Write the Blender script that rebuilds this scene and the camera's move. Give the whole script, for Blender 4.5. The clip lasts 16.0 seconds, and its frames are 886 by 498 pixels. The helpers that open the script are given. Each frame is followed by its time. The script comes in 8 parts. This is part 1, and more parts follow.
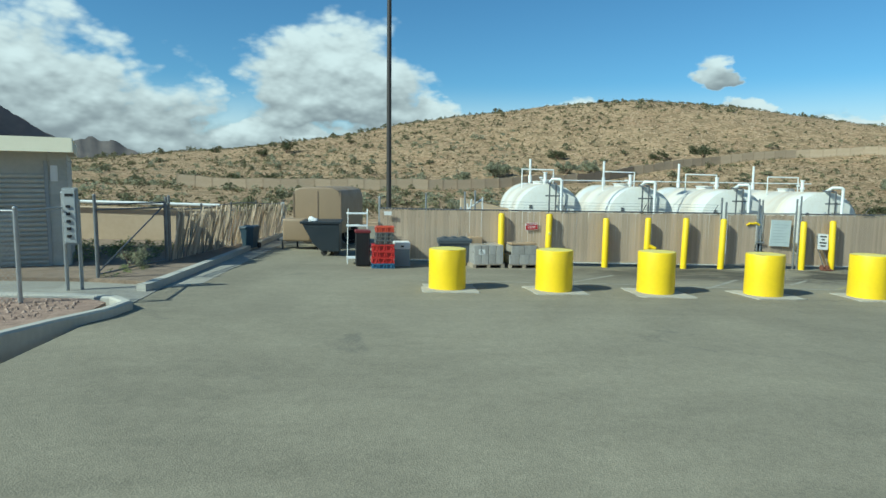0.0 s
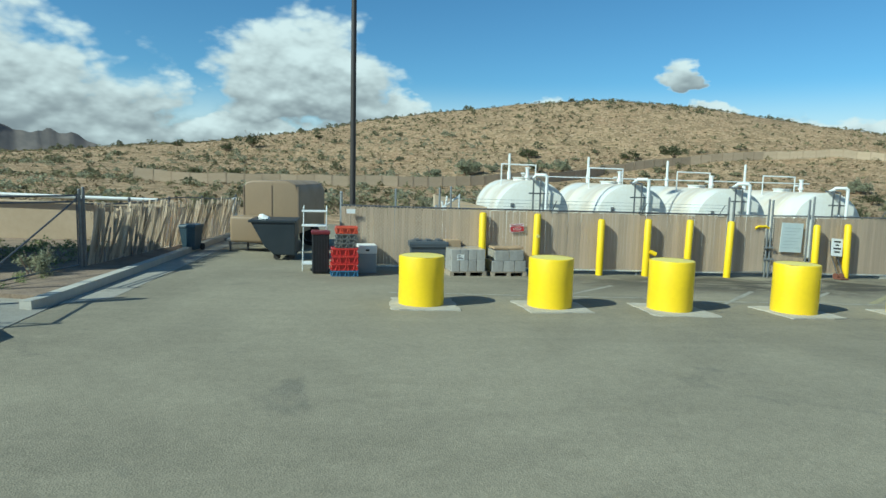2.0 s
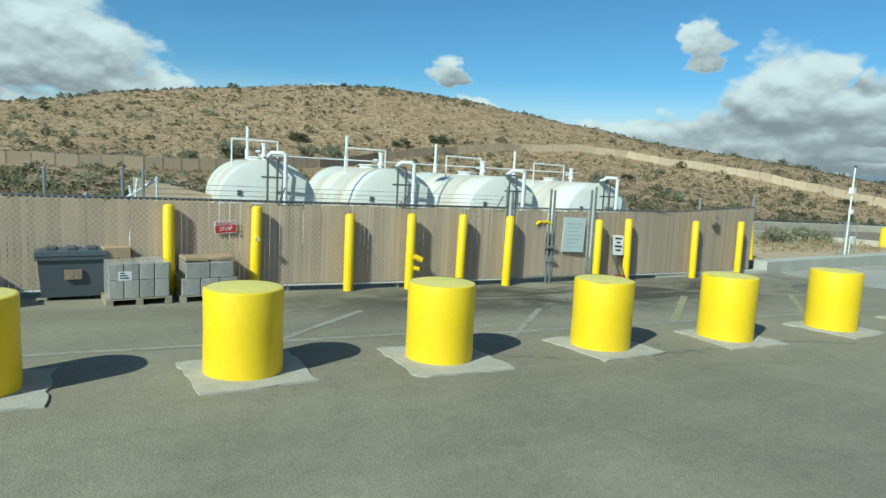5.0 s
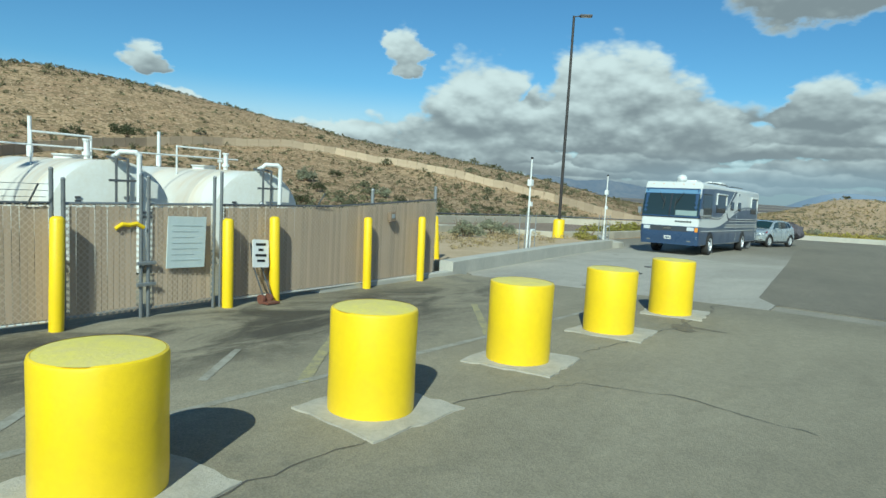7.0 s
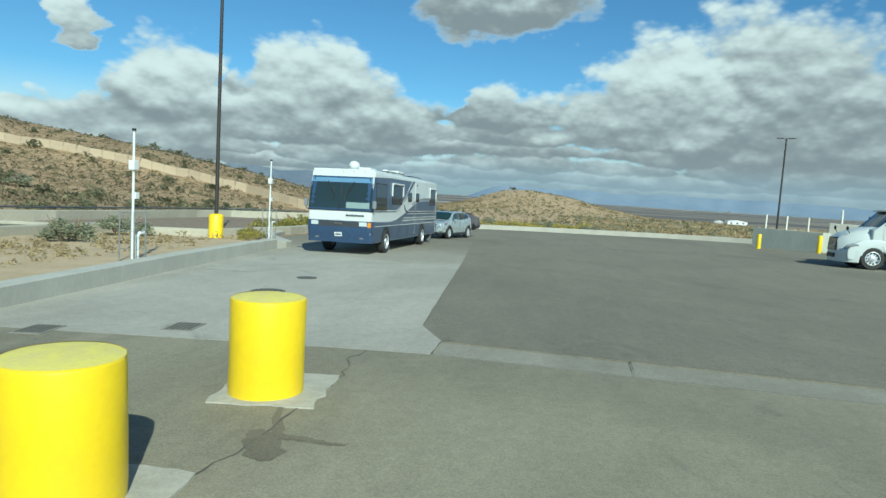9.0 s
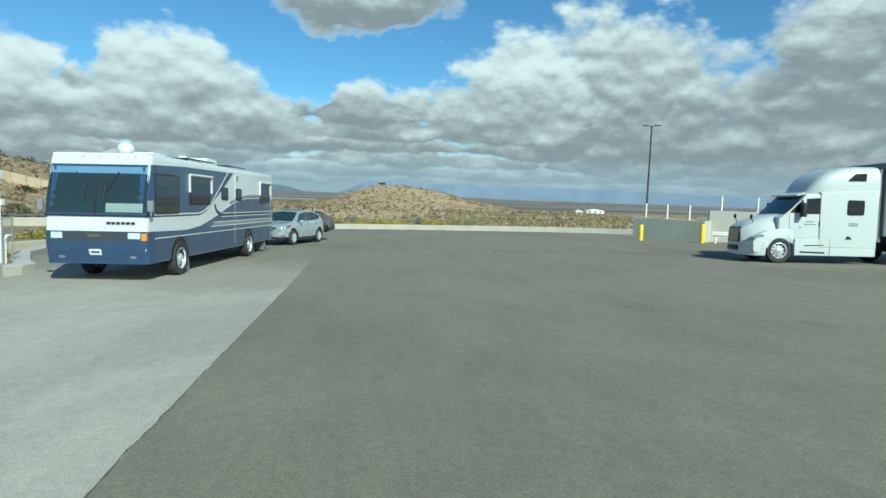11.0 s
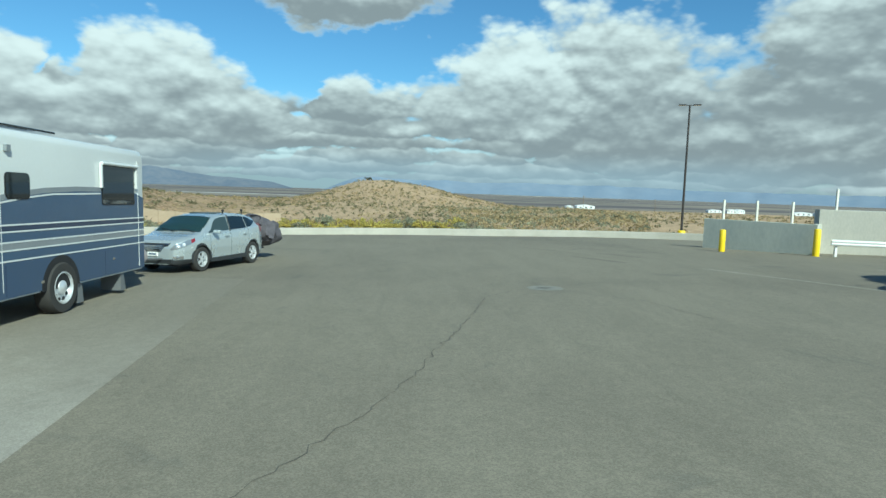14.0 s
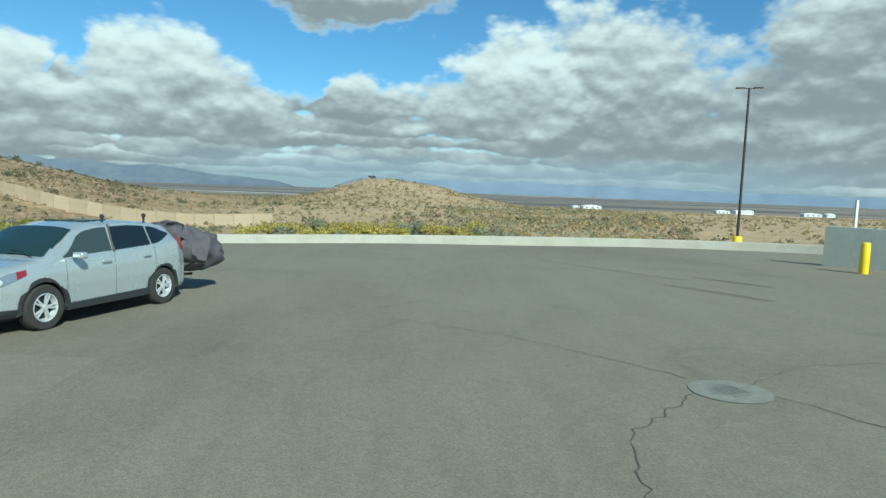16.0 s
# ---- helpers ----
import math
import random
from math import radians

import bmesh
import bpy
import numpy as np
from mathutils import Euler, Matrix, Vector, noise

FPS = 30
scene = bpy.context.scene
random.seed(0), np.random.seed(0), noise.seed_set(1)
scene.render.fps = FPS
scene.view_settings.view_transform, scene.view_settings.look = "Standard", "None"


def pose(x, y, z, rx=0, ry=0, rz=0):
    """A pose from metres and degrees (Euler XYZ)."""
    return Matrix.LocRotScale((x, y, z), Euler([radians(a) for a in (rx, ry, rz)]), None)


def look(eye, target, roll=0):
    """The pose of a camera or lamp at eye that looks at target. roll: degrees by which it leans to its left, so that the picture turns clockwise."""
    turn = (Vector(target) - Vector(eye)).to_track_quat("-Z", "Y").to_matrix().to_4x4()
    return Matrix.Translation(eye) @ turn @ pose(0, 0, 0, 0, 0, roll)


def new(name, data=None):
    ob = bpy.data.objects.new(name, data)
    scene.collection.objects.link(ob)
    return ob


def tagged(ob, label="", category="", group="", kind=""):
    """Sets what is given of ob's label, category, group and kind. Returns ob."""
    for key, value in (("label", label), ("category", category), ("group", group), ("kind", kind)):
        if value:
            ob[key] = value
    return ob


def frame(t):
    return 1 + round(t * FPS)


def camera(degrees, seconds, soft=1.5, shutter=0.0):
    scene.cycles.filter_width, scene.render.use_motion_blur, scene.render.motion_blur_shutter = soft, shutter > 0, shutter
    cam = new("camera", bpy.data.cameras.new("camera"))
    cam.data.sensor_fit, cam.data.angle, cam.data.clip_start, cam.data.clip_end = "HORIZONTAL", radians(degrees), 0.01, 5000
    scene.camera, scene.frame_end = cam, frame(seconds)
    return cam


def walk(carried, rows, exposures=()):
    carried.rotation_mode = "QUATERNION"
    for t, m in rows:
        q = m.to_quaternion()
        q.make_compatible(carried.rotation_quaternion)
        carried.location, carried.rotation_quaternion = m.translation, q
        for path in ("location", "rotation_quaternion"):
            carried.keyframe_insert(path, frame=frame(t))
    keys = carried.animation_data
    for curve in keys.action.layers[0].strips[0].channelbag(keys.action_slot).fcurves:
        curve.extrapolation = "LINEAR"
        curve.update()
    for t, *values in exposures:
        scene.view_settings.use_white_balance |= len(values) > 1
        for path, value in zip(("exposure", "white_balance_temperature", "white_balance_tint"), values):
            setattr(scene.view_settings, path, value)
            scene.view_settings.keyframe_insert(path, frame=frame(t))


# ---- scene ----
cam = camera(70.4, 16.0)
PATH = [
    (0, (-1.293, -0.628, 2.024), (-1.081, 1.348, 1.802), 0.7),
    (0.5, (-1.275, -0.116, 1.995), (-1.053, 1.859, 1.772), 0.8),
    (1, (-1.246, 0.505, 1.97), (-1.006, 2.478, 1.746), 1.0),
    (1.5, (-1.197, 1.088, 1.948), (-0.93, 3.058, 1.724), 1.1),
    (2, (-1.113, 1.7, 1.916), (-0.804, 3.663, 1.689), 1.4),
    (2.5, (-0.97, 2.345, 1.899), (-0.6, 4.297, 1.668), 1.6),
    (3, (-0.774, 2.971, 1.869), (-0.322, 4.906, 1.636), 1.9),
    (5.5, (1.869, 6.346, 1.776), (3.001, 7.978, 1.537), 3.1),
    (6, (2.764, 6.932, 1.732), (4.064, 8.435, 1.502), 3.4),
    (6.5, (3.798, 7.458, 1.689), (5.266, 8.799, 1.47), 3.4),
    (7, (4.992, 7.876, 1.637), (6.613, 9.029, 1.432), 3.1),
    (7.5, (6.27, 8.158, 1.68), (8.023, 9.099, 1.476), 3.6),
    (8, (7.712, 8.339, 1.684), (9.567, 9.059, 1.487), 3.8),
    (8.5, (9.2, 8.373, 1.679), (11.126, 8.877, 1.488), 3.7),
    (9, (10.751, 8.327, 1.672), (12.718, 8.639, 1.49), 3.5),
    (9.5, (12.327, 8.239, 1.678), (14.313, 8.39, 1.499), 3.2),
    (10, (13.97, 8.169, 1.65), (15.962, 8.2, 1.475), 2.9),
    (12.5, (23.389, 7.9, 1.555), (25.377, 7.774, 1.375), 1.8),
    (13, (25.48, 7.973, 1.535), (27.467, 7.846, 1.351), 1.9),
    (13.5, (27.539, 8.031, 1.499), (29.526, 7.906, 1.313), 1.9),
    (14, (29.642, 8.089, 1.453), (31.629, 7.965, 1.265), 1.9),
    (14.5, (31.734, 8.127, 1.432), (33.721, 8.007, 1.24), 2.0),
    (15, (33.859, 8.149, 1.371), (35.847, 8.034, 1.179), 2.1),
    (15.5, (36.038, 8.227, 1.33), (38.026, 8.113, 1.139), 2.1),
    (16, (38.192, 8.299, 1.282), (40.18, 8.188, 1.092), 2.1),
]
walk(cam, [(t, look(eye, target, roll)) for t, eye, target, roll in PATH], [(0, 0.12, 5600, -14), (3, 0.12, 5600, -14), (7.5, 0.03, 5650, -14), (9.5, 0.15, 5650, -15), (16, 0.25, 5650, -15)])

# ---- world and sun ----
SUN_AZ, SUN_EL = radians(206), radians(37)          # direction in which the sun stands
sun_dir = Vector((math.cos(SUN_AZ) * math.cos(SUN_EL), math.sin(SUN_AZ) * math.cos(SUN_EL), math.sin(SUN_EL)))


class Nodes:
    """Short hand for building node trees."""

    def __init__(self, tree):
        self.t = tree
        tree.nodes.clear()

    def n(self, kind, **props):
        node = self.t.nodes.new(kind)
        for key, value in props.items():
            if key == "operation":
                node.operation = value
            elif key == "blend_type":
                node.blend_type = value
            elif key == "data_type":
                node.data_type = value
            elif key == "sky_type":
                node.sky_type = value
            elif key == "interpolation_type":
                node.interpolation_type = value
            else:
                node.inputs[key].default_value = value
        return node

    def link(self, a, b):
        self.t.links.new(a, b)

    def math(self, op, a, b=None, c=None):
        node = self.n("ShaderNodeMath", operation=op)
        for i, v in enumerate((a, b, c)):
            if v is None:
                continue
            if isinstance(v, (int, float)):
                node.inputs[i].default_value = v
            else:
                self.link(v, node.inputs[i])
        return node.outputs[0]

    def vec(self, op, a, b=None):
        node = self.n("ShaderNodeVectorMath", operation=op)
        for i, v in enumerate((a, b)):
            if v is None:
                continue
            if isinstance(v, (tuple, list, Vector)):
                node.inputs[i].default_value = v
            else:
                self.link(v, node.inputs[i])
        return node.outputs["Value"] if op in ("DOT_PRODUCT", "LENGTH") else node.outputs[0]

    def ramp(self, value, a, b, lo=0.0, hi=1.0):
        node = self.n("ShaderNodeMapRange", interpolation_type="SMOOTHSTEP")
        self.link(value, node.inputs[0])
        for i, v in enumerate((a, b, lo, hi)):
            if isinstance(v, (int, float)):
                node.inputs[i + 1].default_value = v
            else:
                self.link(v, node.inputs[i + 1])
        return node.outputs[0]

    def mix(self, fac, a, b, blend="MIX"):
        node = self.n("ShaderNodeMix", data_type="RGBA", blend_type=blend)
        for i, v in ((0, fac), (6, a), (7, b)):
            if isinstance(v, (int, float)):
                node.inputs[i].default_value = v
            elif isinstance(v, tuple):
                node.inputs[i].default_value = (*v, 1) if len(v) == 3 else v
            else:
                self.link(v, node.inputs[i])
        return node.outputs[2]

    def noise(self, vector, scale, detail=4.0, rough=0.55, distort=0.0):
        node = self.n("ShaderNodeTexNoise", Scale=scale, Detail=detail, Roughness=rough, Distortion=distort)
        if vector is not None:
            self.link(vector, node.inputs["Vector"])
        return node.outputs["Fac"]


def direction(az, el):
    a, e = radians(az), radians(el)
    return Vector((math.cos(a) * math.cos(e), math.sin(a) * math.cos(e), math.sin(e)))


world = bpy.data.worlds.new("sky")
scene.world = world
world.use_nodes = True
w = Nodes(world.node_tree)
sky = w.n("ShaderNodeTexSky", sky_type="NISHITA")
sky.sun_disc = False
sky.sun_elevation, sky.sun_rotation = SUN_EL, math.atan2(sun_dir.x, sun_dir.y)
sky.altitude, sky.air_density, sky.dust_density, sky.ozone_density = 900, 1.0, 0.6, 1.6
way = w.vec("NORMALIZE", w.n("ShaderNodeTexCoord").outputs["Generated"])
sep = w.n("ShaderNodeSeparateXYZ")
w.link(way, sep.inputs[0])
up = w.math("MAXIMUM", sep.outputs[2], 0.0)
# cumulus: heaps with flat grey bases and sunlit billowing tops, in degrees of azimuth and elevation
az_deg = w.math("MULTIPLY", w.math("ARCTAN2", sep.outputs[1], sep.outputs[0]), 180 / math.pi)
el_deg = w.math("MULTIPLY", w.math("ARCSINE", sep.outputs[2]), 180 / math.pi)


def on_sky(rise=0.0, flat=1.75):
    """A place on the sky's dome for noise, lifted by some degrees."""
    c = w.n("ShaderNodeCombineXYZ")
    w.link(az_deg, c.inputs[0])
    w.link(w.math("MULTIPLY", w.math("ADD", el_deg, rise), flat), c.inputs[1])
    return c.outputs[0]


def billow(place):
    """Cauliflower relief: round bulges of several sizes on a broad swell."""
    cell = w.n("ShaderNodeTexVoronoi", Scale=0.27, Detail=2.0, Roughness=0.5, Lacunarity=2.4)
    cell.feature = "SMOOTH_F1"
    cell.inputs["Smoothness"].default_value = 0.35
    w.link(place, cell.inputs["Vector"])
    return w.math("ADD", w.math("MULTIPLY", w.math("SUBTRACT", 0.62, cell.outputs["Distance"]), 0.75), w.math("MULTIPLY", w.math("SUBTRACT", w.noise(place, 0.20, 5.0, 0.46), 0.5), 1.5))


bend = w.n("ShaderNodeTexNoise", Scale=0.16, Detail=5.0, Roughness=0.6)
w.link(on_sky(), bend.inputs["Vector"])
push = w.n("ShaderNodeSeparateXYZ")
w.link(w.vec("SUBTRACT", bend.outputs["Color"], (0.5, 0.5, 0.5)), push.inputs[0])
az_bent = w.math("MULTIPLY_ADD", push.outputs[0], 8.0, az_deg)
el_bent = w.math("MULTIPLY_ADD", push.outputs[1], 4.0, el_deg)
relief = billow(on_sky())
lift = w.math("SUBTRACT", relief, billow(on_sky(0.8)))
cloud = alpha = None


def lay(body, height, tone, soft=0.30):
    """Lays one heap over those behind it: body above nought is cloud, height runs from its base to its top."""
    global cloud, alpha
    here = w.ramp(body, 0.0, soft)
    light = w.math("ADD", w.math("MULTIPLY_ADD", lift, 0.52, 0.46 + tone), w.math("MULTIPLY", height, 0.62))
    light = w.ramp(w.math("MULTIPLY_ADD", relief, 0.22, light), 0.0, 1.15)
    shade = w.mix(light, (0.325, 0.335, 0.36), (0.92, 0.925, 0.925))
    cloud = shade if cloud is None else w.mix(here, cloud, shade)
    alpha = here if alpha is None else w.math("MAXIMUM", alpha, here)


# rows of small clouds that close up towards the horizon: base, depth, frequency, share of the row that is filled
for n, (base, deep, often, fill) in enumerate(((0.9, 1.0, 0.16, 0.8), (1.7, 1.2, 0.13, 0.85), (2.7, 1.5, 0.11, 0.85), (3.8, 1.8, 0.10, 0.85), (5.1, 2.1, 0.09, 0.8), (6.6, 2.6, 0.075, 0.7))):
    spot = w.n("ShaderNodeCombineXYZ", Y=7.3 * n)
    w.link(az_bent, spot.inputs[0])
    height = w.math("DIVIDE", w.math("SUBTRACT", w.math("MULTIPLY_ADD", push.outputs[1], 0.5 * deep, el_deg), base), deep)
    slope = w.math("MAXIMUM", height, w.math("MULTIPLY", height, -3.0))
    body = w.math("MULTIPLY_ADD", w.math("SUBTRACT", w.noise(spot.outputs[0], often, 3.0, 0.6), 0.5), 3.4, fill)
    body = w.math("SUBTRACT", w.math("MULTIPLY_ADD", relief, 0.45, body), w.math("MULTIPLY", slope, 0.62))
    body = w.math("ADD", body, w.ramp(az_deg, 38.0 - 2.5 * n, 62.0 - 4.0 * n, 0.0, -1.1))
    lay(body, height, -0.06 - 0.03 * n)
# the large heaps, the farthest first: azimuth, base, half width, height, tone
HEAPS = (
    (52.0, 2.6, 6.0, 2.7, 0.1), (72.4, 5.2, 6.8, 1.9, 0.25), (59.3, 5.4, 2.4, 1.5, 0.25), (86.7, 3.6, 8.5, 3.0, 0.1), (85.0, 4.4, 3.8, 3.1, 0.15), (97.1, 2.5, 3.8, 3.2, 0.1), (119.5, 1.3, 7.5, 6.5, -0.12), (108.0, 1.3, 7.0, 8.0, -0.08), (100.5, 1.5, 6.0, 4.0, -0.02), (116.5, 4.5, 7.5, 8.2, 0.02), (93.3, 6.2, 8.6, 7.7, 0.08), (60.4, 8.0, 2.1, 2.2, 0.0), (44.8, 2.6, 9.5, 3.2, 0.02), (36.0, 2.6, 9.0, 4.6, -0.08), (39.4, 10.3, 2.0, 3.0, 0.05), (31.3, 5.0, 3.9, 6.5, 0.0), (25.7, 4.5, 7.1, 4.1, -0.1), (16.0, 5.3, 6.0, 5.2, -0.05), (20.7, 6.7, 5.8, 6.6, 0.05), (33.0, 5.7, 6.0, 6.2, 0.05), (23.6, 6.0, 4.2, 7.6, 0.05), (-33.0, 4.8, 12.0, 9.0, -0.2), (-17.6, 6.5, 10.7, 11.0, -0.14), (-35.8, 9.5, 8.9, 9.4, -0.26), (-6.0, 6.0, 8.6, 5.0, 0.0), (-9.0, 8.0, 7.0, 7.6, 0.1), (5.0, 15.6, 9.0, 6.5, -0.22),
)
for az, base, half, tall, tone in HEAPS:
    across = w.math("DIVIDE", w.math("SUBTRACT", az_bent, az), half)
    height = w.math("DIVIDE", w.math("SUBTRACT", el_bent, base), tall)
    slope = w.math("MAXIMUM", height, w.math("MULTIPLY", height, -2.6))
    body = w.math("SQRT", w.math("MULTIPLY_ADD", across, across, w.math("MULTIPLY", slope, slope)))
    body = w.math("SUBTRACT", w.math("MULTIPLY_ADD", relief, 0.46, 1.12), body)
    lay(body, height, tone)
# a bank of grey-blue cloud low over the far plain, and pale haze all round the horizon
low = w.ramp(w.vec("DOT_PRODUCT", way, direction(-8, 1.6)), math.cos(radians(36)), math.cos(radians(14)))
bank = w.math("MULTIPLY", low, w.ramp(sep.outputs[2], 0.07, 0.02))
cloud = w.mix(w.math("MULTIPLY", bank, 0.7), cloud, (0.39, 0.47, 0.56))
haze = w.ramp(sep.outputs[2], 0.15, 0.03)
alpha = w.math("MAXIMUM", alpha, w.math("MULTIPLY", haze, 0.88))
background = w.n("ShaderNodeBackground", Strength=0.085)
veil = w.n("ShaderNodeBackground", Strength=0.80)
w.link(w.mix(1.0, sky.outputs[0], (0.74, 1.0, 1.18), "MULTIPLY"), background.inputs[0])
w.link(cloud, veil.inputs[0])
both = w.n("ShaderNodeMixShader")
w.link(alpha, both.inputs[0])
w.link(background.outputs[0], both.inputs[1])
w.link(veil.outputs[0], both.inputs[2])
w.link(both.outputs[0], w.n("ShaderNodeOutputWorld").inputs[0])

sun = new("sun", bpy.data.lights.new("sun", "SUN"))
sun.data.energy, sun.data.angle, sun.data.color = 4.8, radians(0.55), (1.0, 0.94, 0.84)
sun.matrix_world = look((0, 0, 60), Vector((0, 0, 60)) - sun_dir)


# ---- materials ----
def material(name, colour, rough=0.6, metal=0.0, other=None, scale=2.0, fine=40.0, amount=0.5, bump=0.0, bump_scale=60.0, random_tone=0.0, island=False, coat=0.0, specular=0.5, stretch=None):
    """A surface whose colour wanders between two tones at two scales, with fine relief."""
    m = bpy.data.materials.new(name)
    m.use_nodes = True
    k = Nodes(m.node_tree)
    other = other or tuple(c * 0.72 for c in colour)
    where = k.n("ShaderNodeTexCoord").outputs["Object"]
    if stretch:
        where = k.vec("MULTIPLY", where, stretch)
    tone = k.math("ADD", k.math("MULTIPLY", k.ramp(k.noise(where, scale, 5.0, 0.6), 0.35, 0.65), 0.6), k.math("MULTIPLY", k.ramp(k.noise(where, fine, 3.0), 0.3, 0.7), 0.4))
    value = k.mix(k.math("MULTIPLY", tone, amount), colour, other)
    if random_tone or island:
        pick = k.n("ShaderNodeNewGeometry").outputs["Random Per Island"] if island else k.n("ShaderNodeObjectInfo").outputs["Random"]
        grey = k.n("ShaderNodeCombineXYZ")
        level = k.ramp(pick, 0.0, 1.0, 1.0 - random_tone, 1.0 + random_tone)
        for i in range(3):
            k.link(level, grey.inputs[i])
        value = k.mix(1.0, value, grey.outputs[0], "MULTIPLY")
    bsdf = k.n("ShaderNodeBsdfPrincipled", Metallic=metal, Roughness=rough)
    bsdf.inputs["Coat Weight"].default_value = coat
    bsdf.inputs["Coat Roughness"].default_value = 0.06
    bsdf.inputs["Specular IOR Level"].default_value = specular
    k.link(value, bsdf.inputs["Base Color"])
    k.link(k.ramp(tone, 0.0, 1.0, rough * 0.9, min(1.0, rough * 1.15)), bsdf.inputs["Roughness"])
    if bump:
        relief = k.n("ShaderNodeBump", Strength=bump, Distance=0.02)
        k.link(k.noise(where, bump_scale, 4.0, 0.6), relief.inputs["Height"])
        k.link(relief.outputs[0], bsdf.inputs["Normal"])
    k.link(bsdf.outputs[0], k.n("ShaderNodeOutputMaterial").inputs[0])
    return m


def asphalt_material(name, colour, other, stain, grit=0.3, patch=0.16, worn=None, oily=False):
    """Bitumen with visible stones, wide stains and pale worn areas."""
    m = bpy.data.materials.new(name)
    m.use_nodes = True
    k = Nodes(m.node_tree)
    where = k.n("ShaderNodeTexCoord").outputs["Object"]
    wide = k.ramp(k.noise(where, patch, 6.0, 0.62, 0.6), 0.36, 0.64)
    mid = k.ramp(k.noise(k.vec("MULTIPLY", where, (1.0, 2.2, 1.0)), 0.9, 5.0, 0.6, 0.4), 0.35, 0.7)
    stones = k.n("ShaderNodeTexVoronoi", Scale=70.0)
    k.link(where, stones.inputs["Vector"])
    grain = k.noise(where, 32.0, 3.0, 0.7)
    value = k.mix(wide, colour, other)
    value = k.mix(k.math("MULTIPLY", mid, 0.35), value, other)
    dark = k.ramp(k.noise(where, 0.42, 5.0, 0.65, 1.2), 0.60, 0.74)
    value = k.mix(k.math("MULTIPLY", dark, 0.5), value, stain)
    if oily:  # spilled oil and tyre dirt where the tanks are filled
        spill = k.ramp(k.vec("LENGTH", k.vec("MULTIPLY", k.vec("SUBTRACT", where, (10.5, 15.0, 0.0)), (0.11, 0.50, 0.0))), 1.15, 0.35)
        blot = k.ramp(k.noise(k.vec("MULTIPLY", where, (0.6, 1.2, 1.0)), 0.9, 6.0, 0.65, 0.8), 0.36, 0.58)
        value = k.mix(k.math("MULTIPLY", k.math("MULTIPLY", spill, blot), 0.95), value, (0.07, 0.061, 0.047))
    if worn:  # the pale slab is overlaid with tyre dirt further east
        along = k.n("ShaderNodeSeparateXYZ")
        k.link(where, along.inputs[0])
        edge = k.math("ADD", along.outputs[0], k.math("MULTIPLY", k.noise(where, 0.35, 4.0), 6.0))
        value = k.mix(k.ramp(edge, worn[0] + 3.0, worn[1] + 3.0), value, worn[2])
    clot = k.ramp(k.noise(where, 7.0, 4.0, 0.65), 0.3, 0.7, 0.94, 1.06)
    drag = k.ramp(k.noise(k.vec("MULTIPLY", where, (0.35, 1.6, 1.0)), 0.8, 5.0, 0.6, 0.9), 0.35, 0.65, 0.965, 1.035)
    speck = k.ramp(k.math("ADD", k.math("MULTIPLY", stones.outputs["Color"], 0.5), k.math("MULTIPLY", grain, 0.5)), 0.25, 0.75, 1.0 - grit, 1.0 + grit)
    grey = k.n("ShaderNodeCombineXYZ")
    speck = k.math("MULTIPLY", speck, k.math("MULTIPLY", clot, drag))
    for i in range(3):
        k.link(speck, grey.inputs[i])
    value = k.mix(1.0, value, grey.outputs[0], "MULTIPLY")
    bsdf = k.n("ShaderNodeBsdfPrincipled", Roughness=0.88)
    bsdf.inputs["Specular IOR Level"].default_value = 0.3
    k.link(value, bsdf.inputs["Base Color"])
    relief = k.n("ShaderNodeBump", Strength=0.3, Distance=0.01)
    k.link(stones.outputs["Distance"], relief.inputs["Height"])
    k.link(relief.outputs[0], bsdf.inputs["Normal"])
    k.link(bsdf.outputs[0], k.n("ShaderNodeOutputMaterial").inputs[0])
    return m


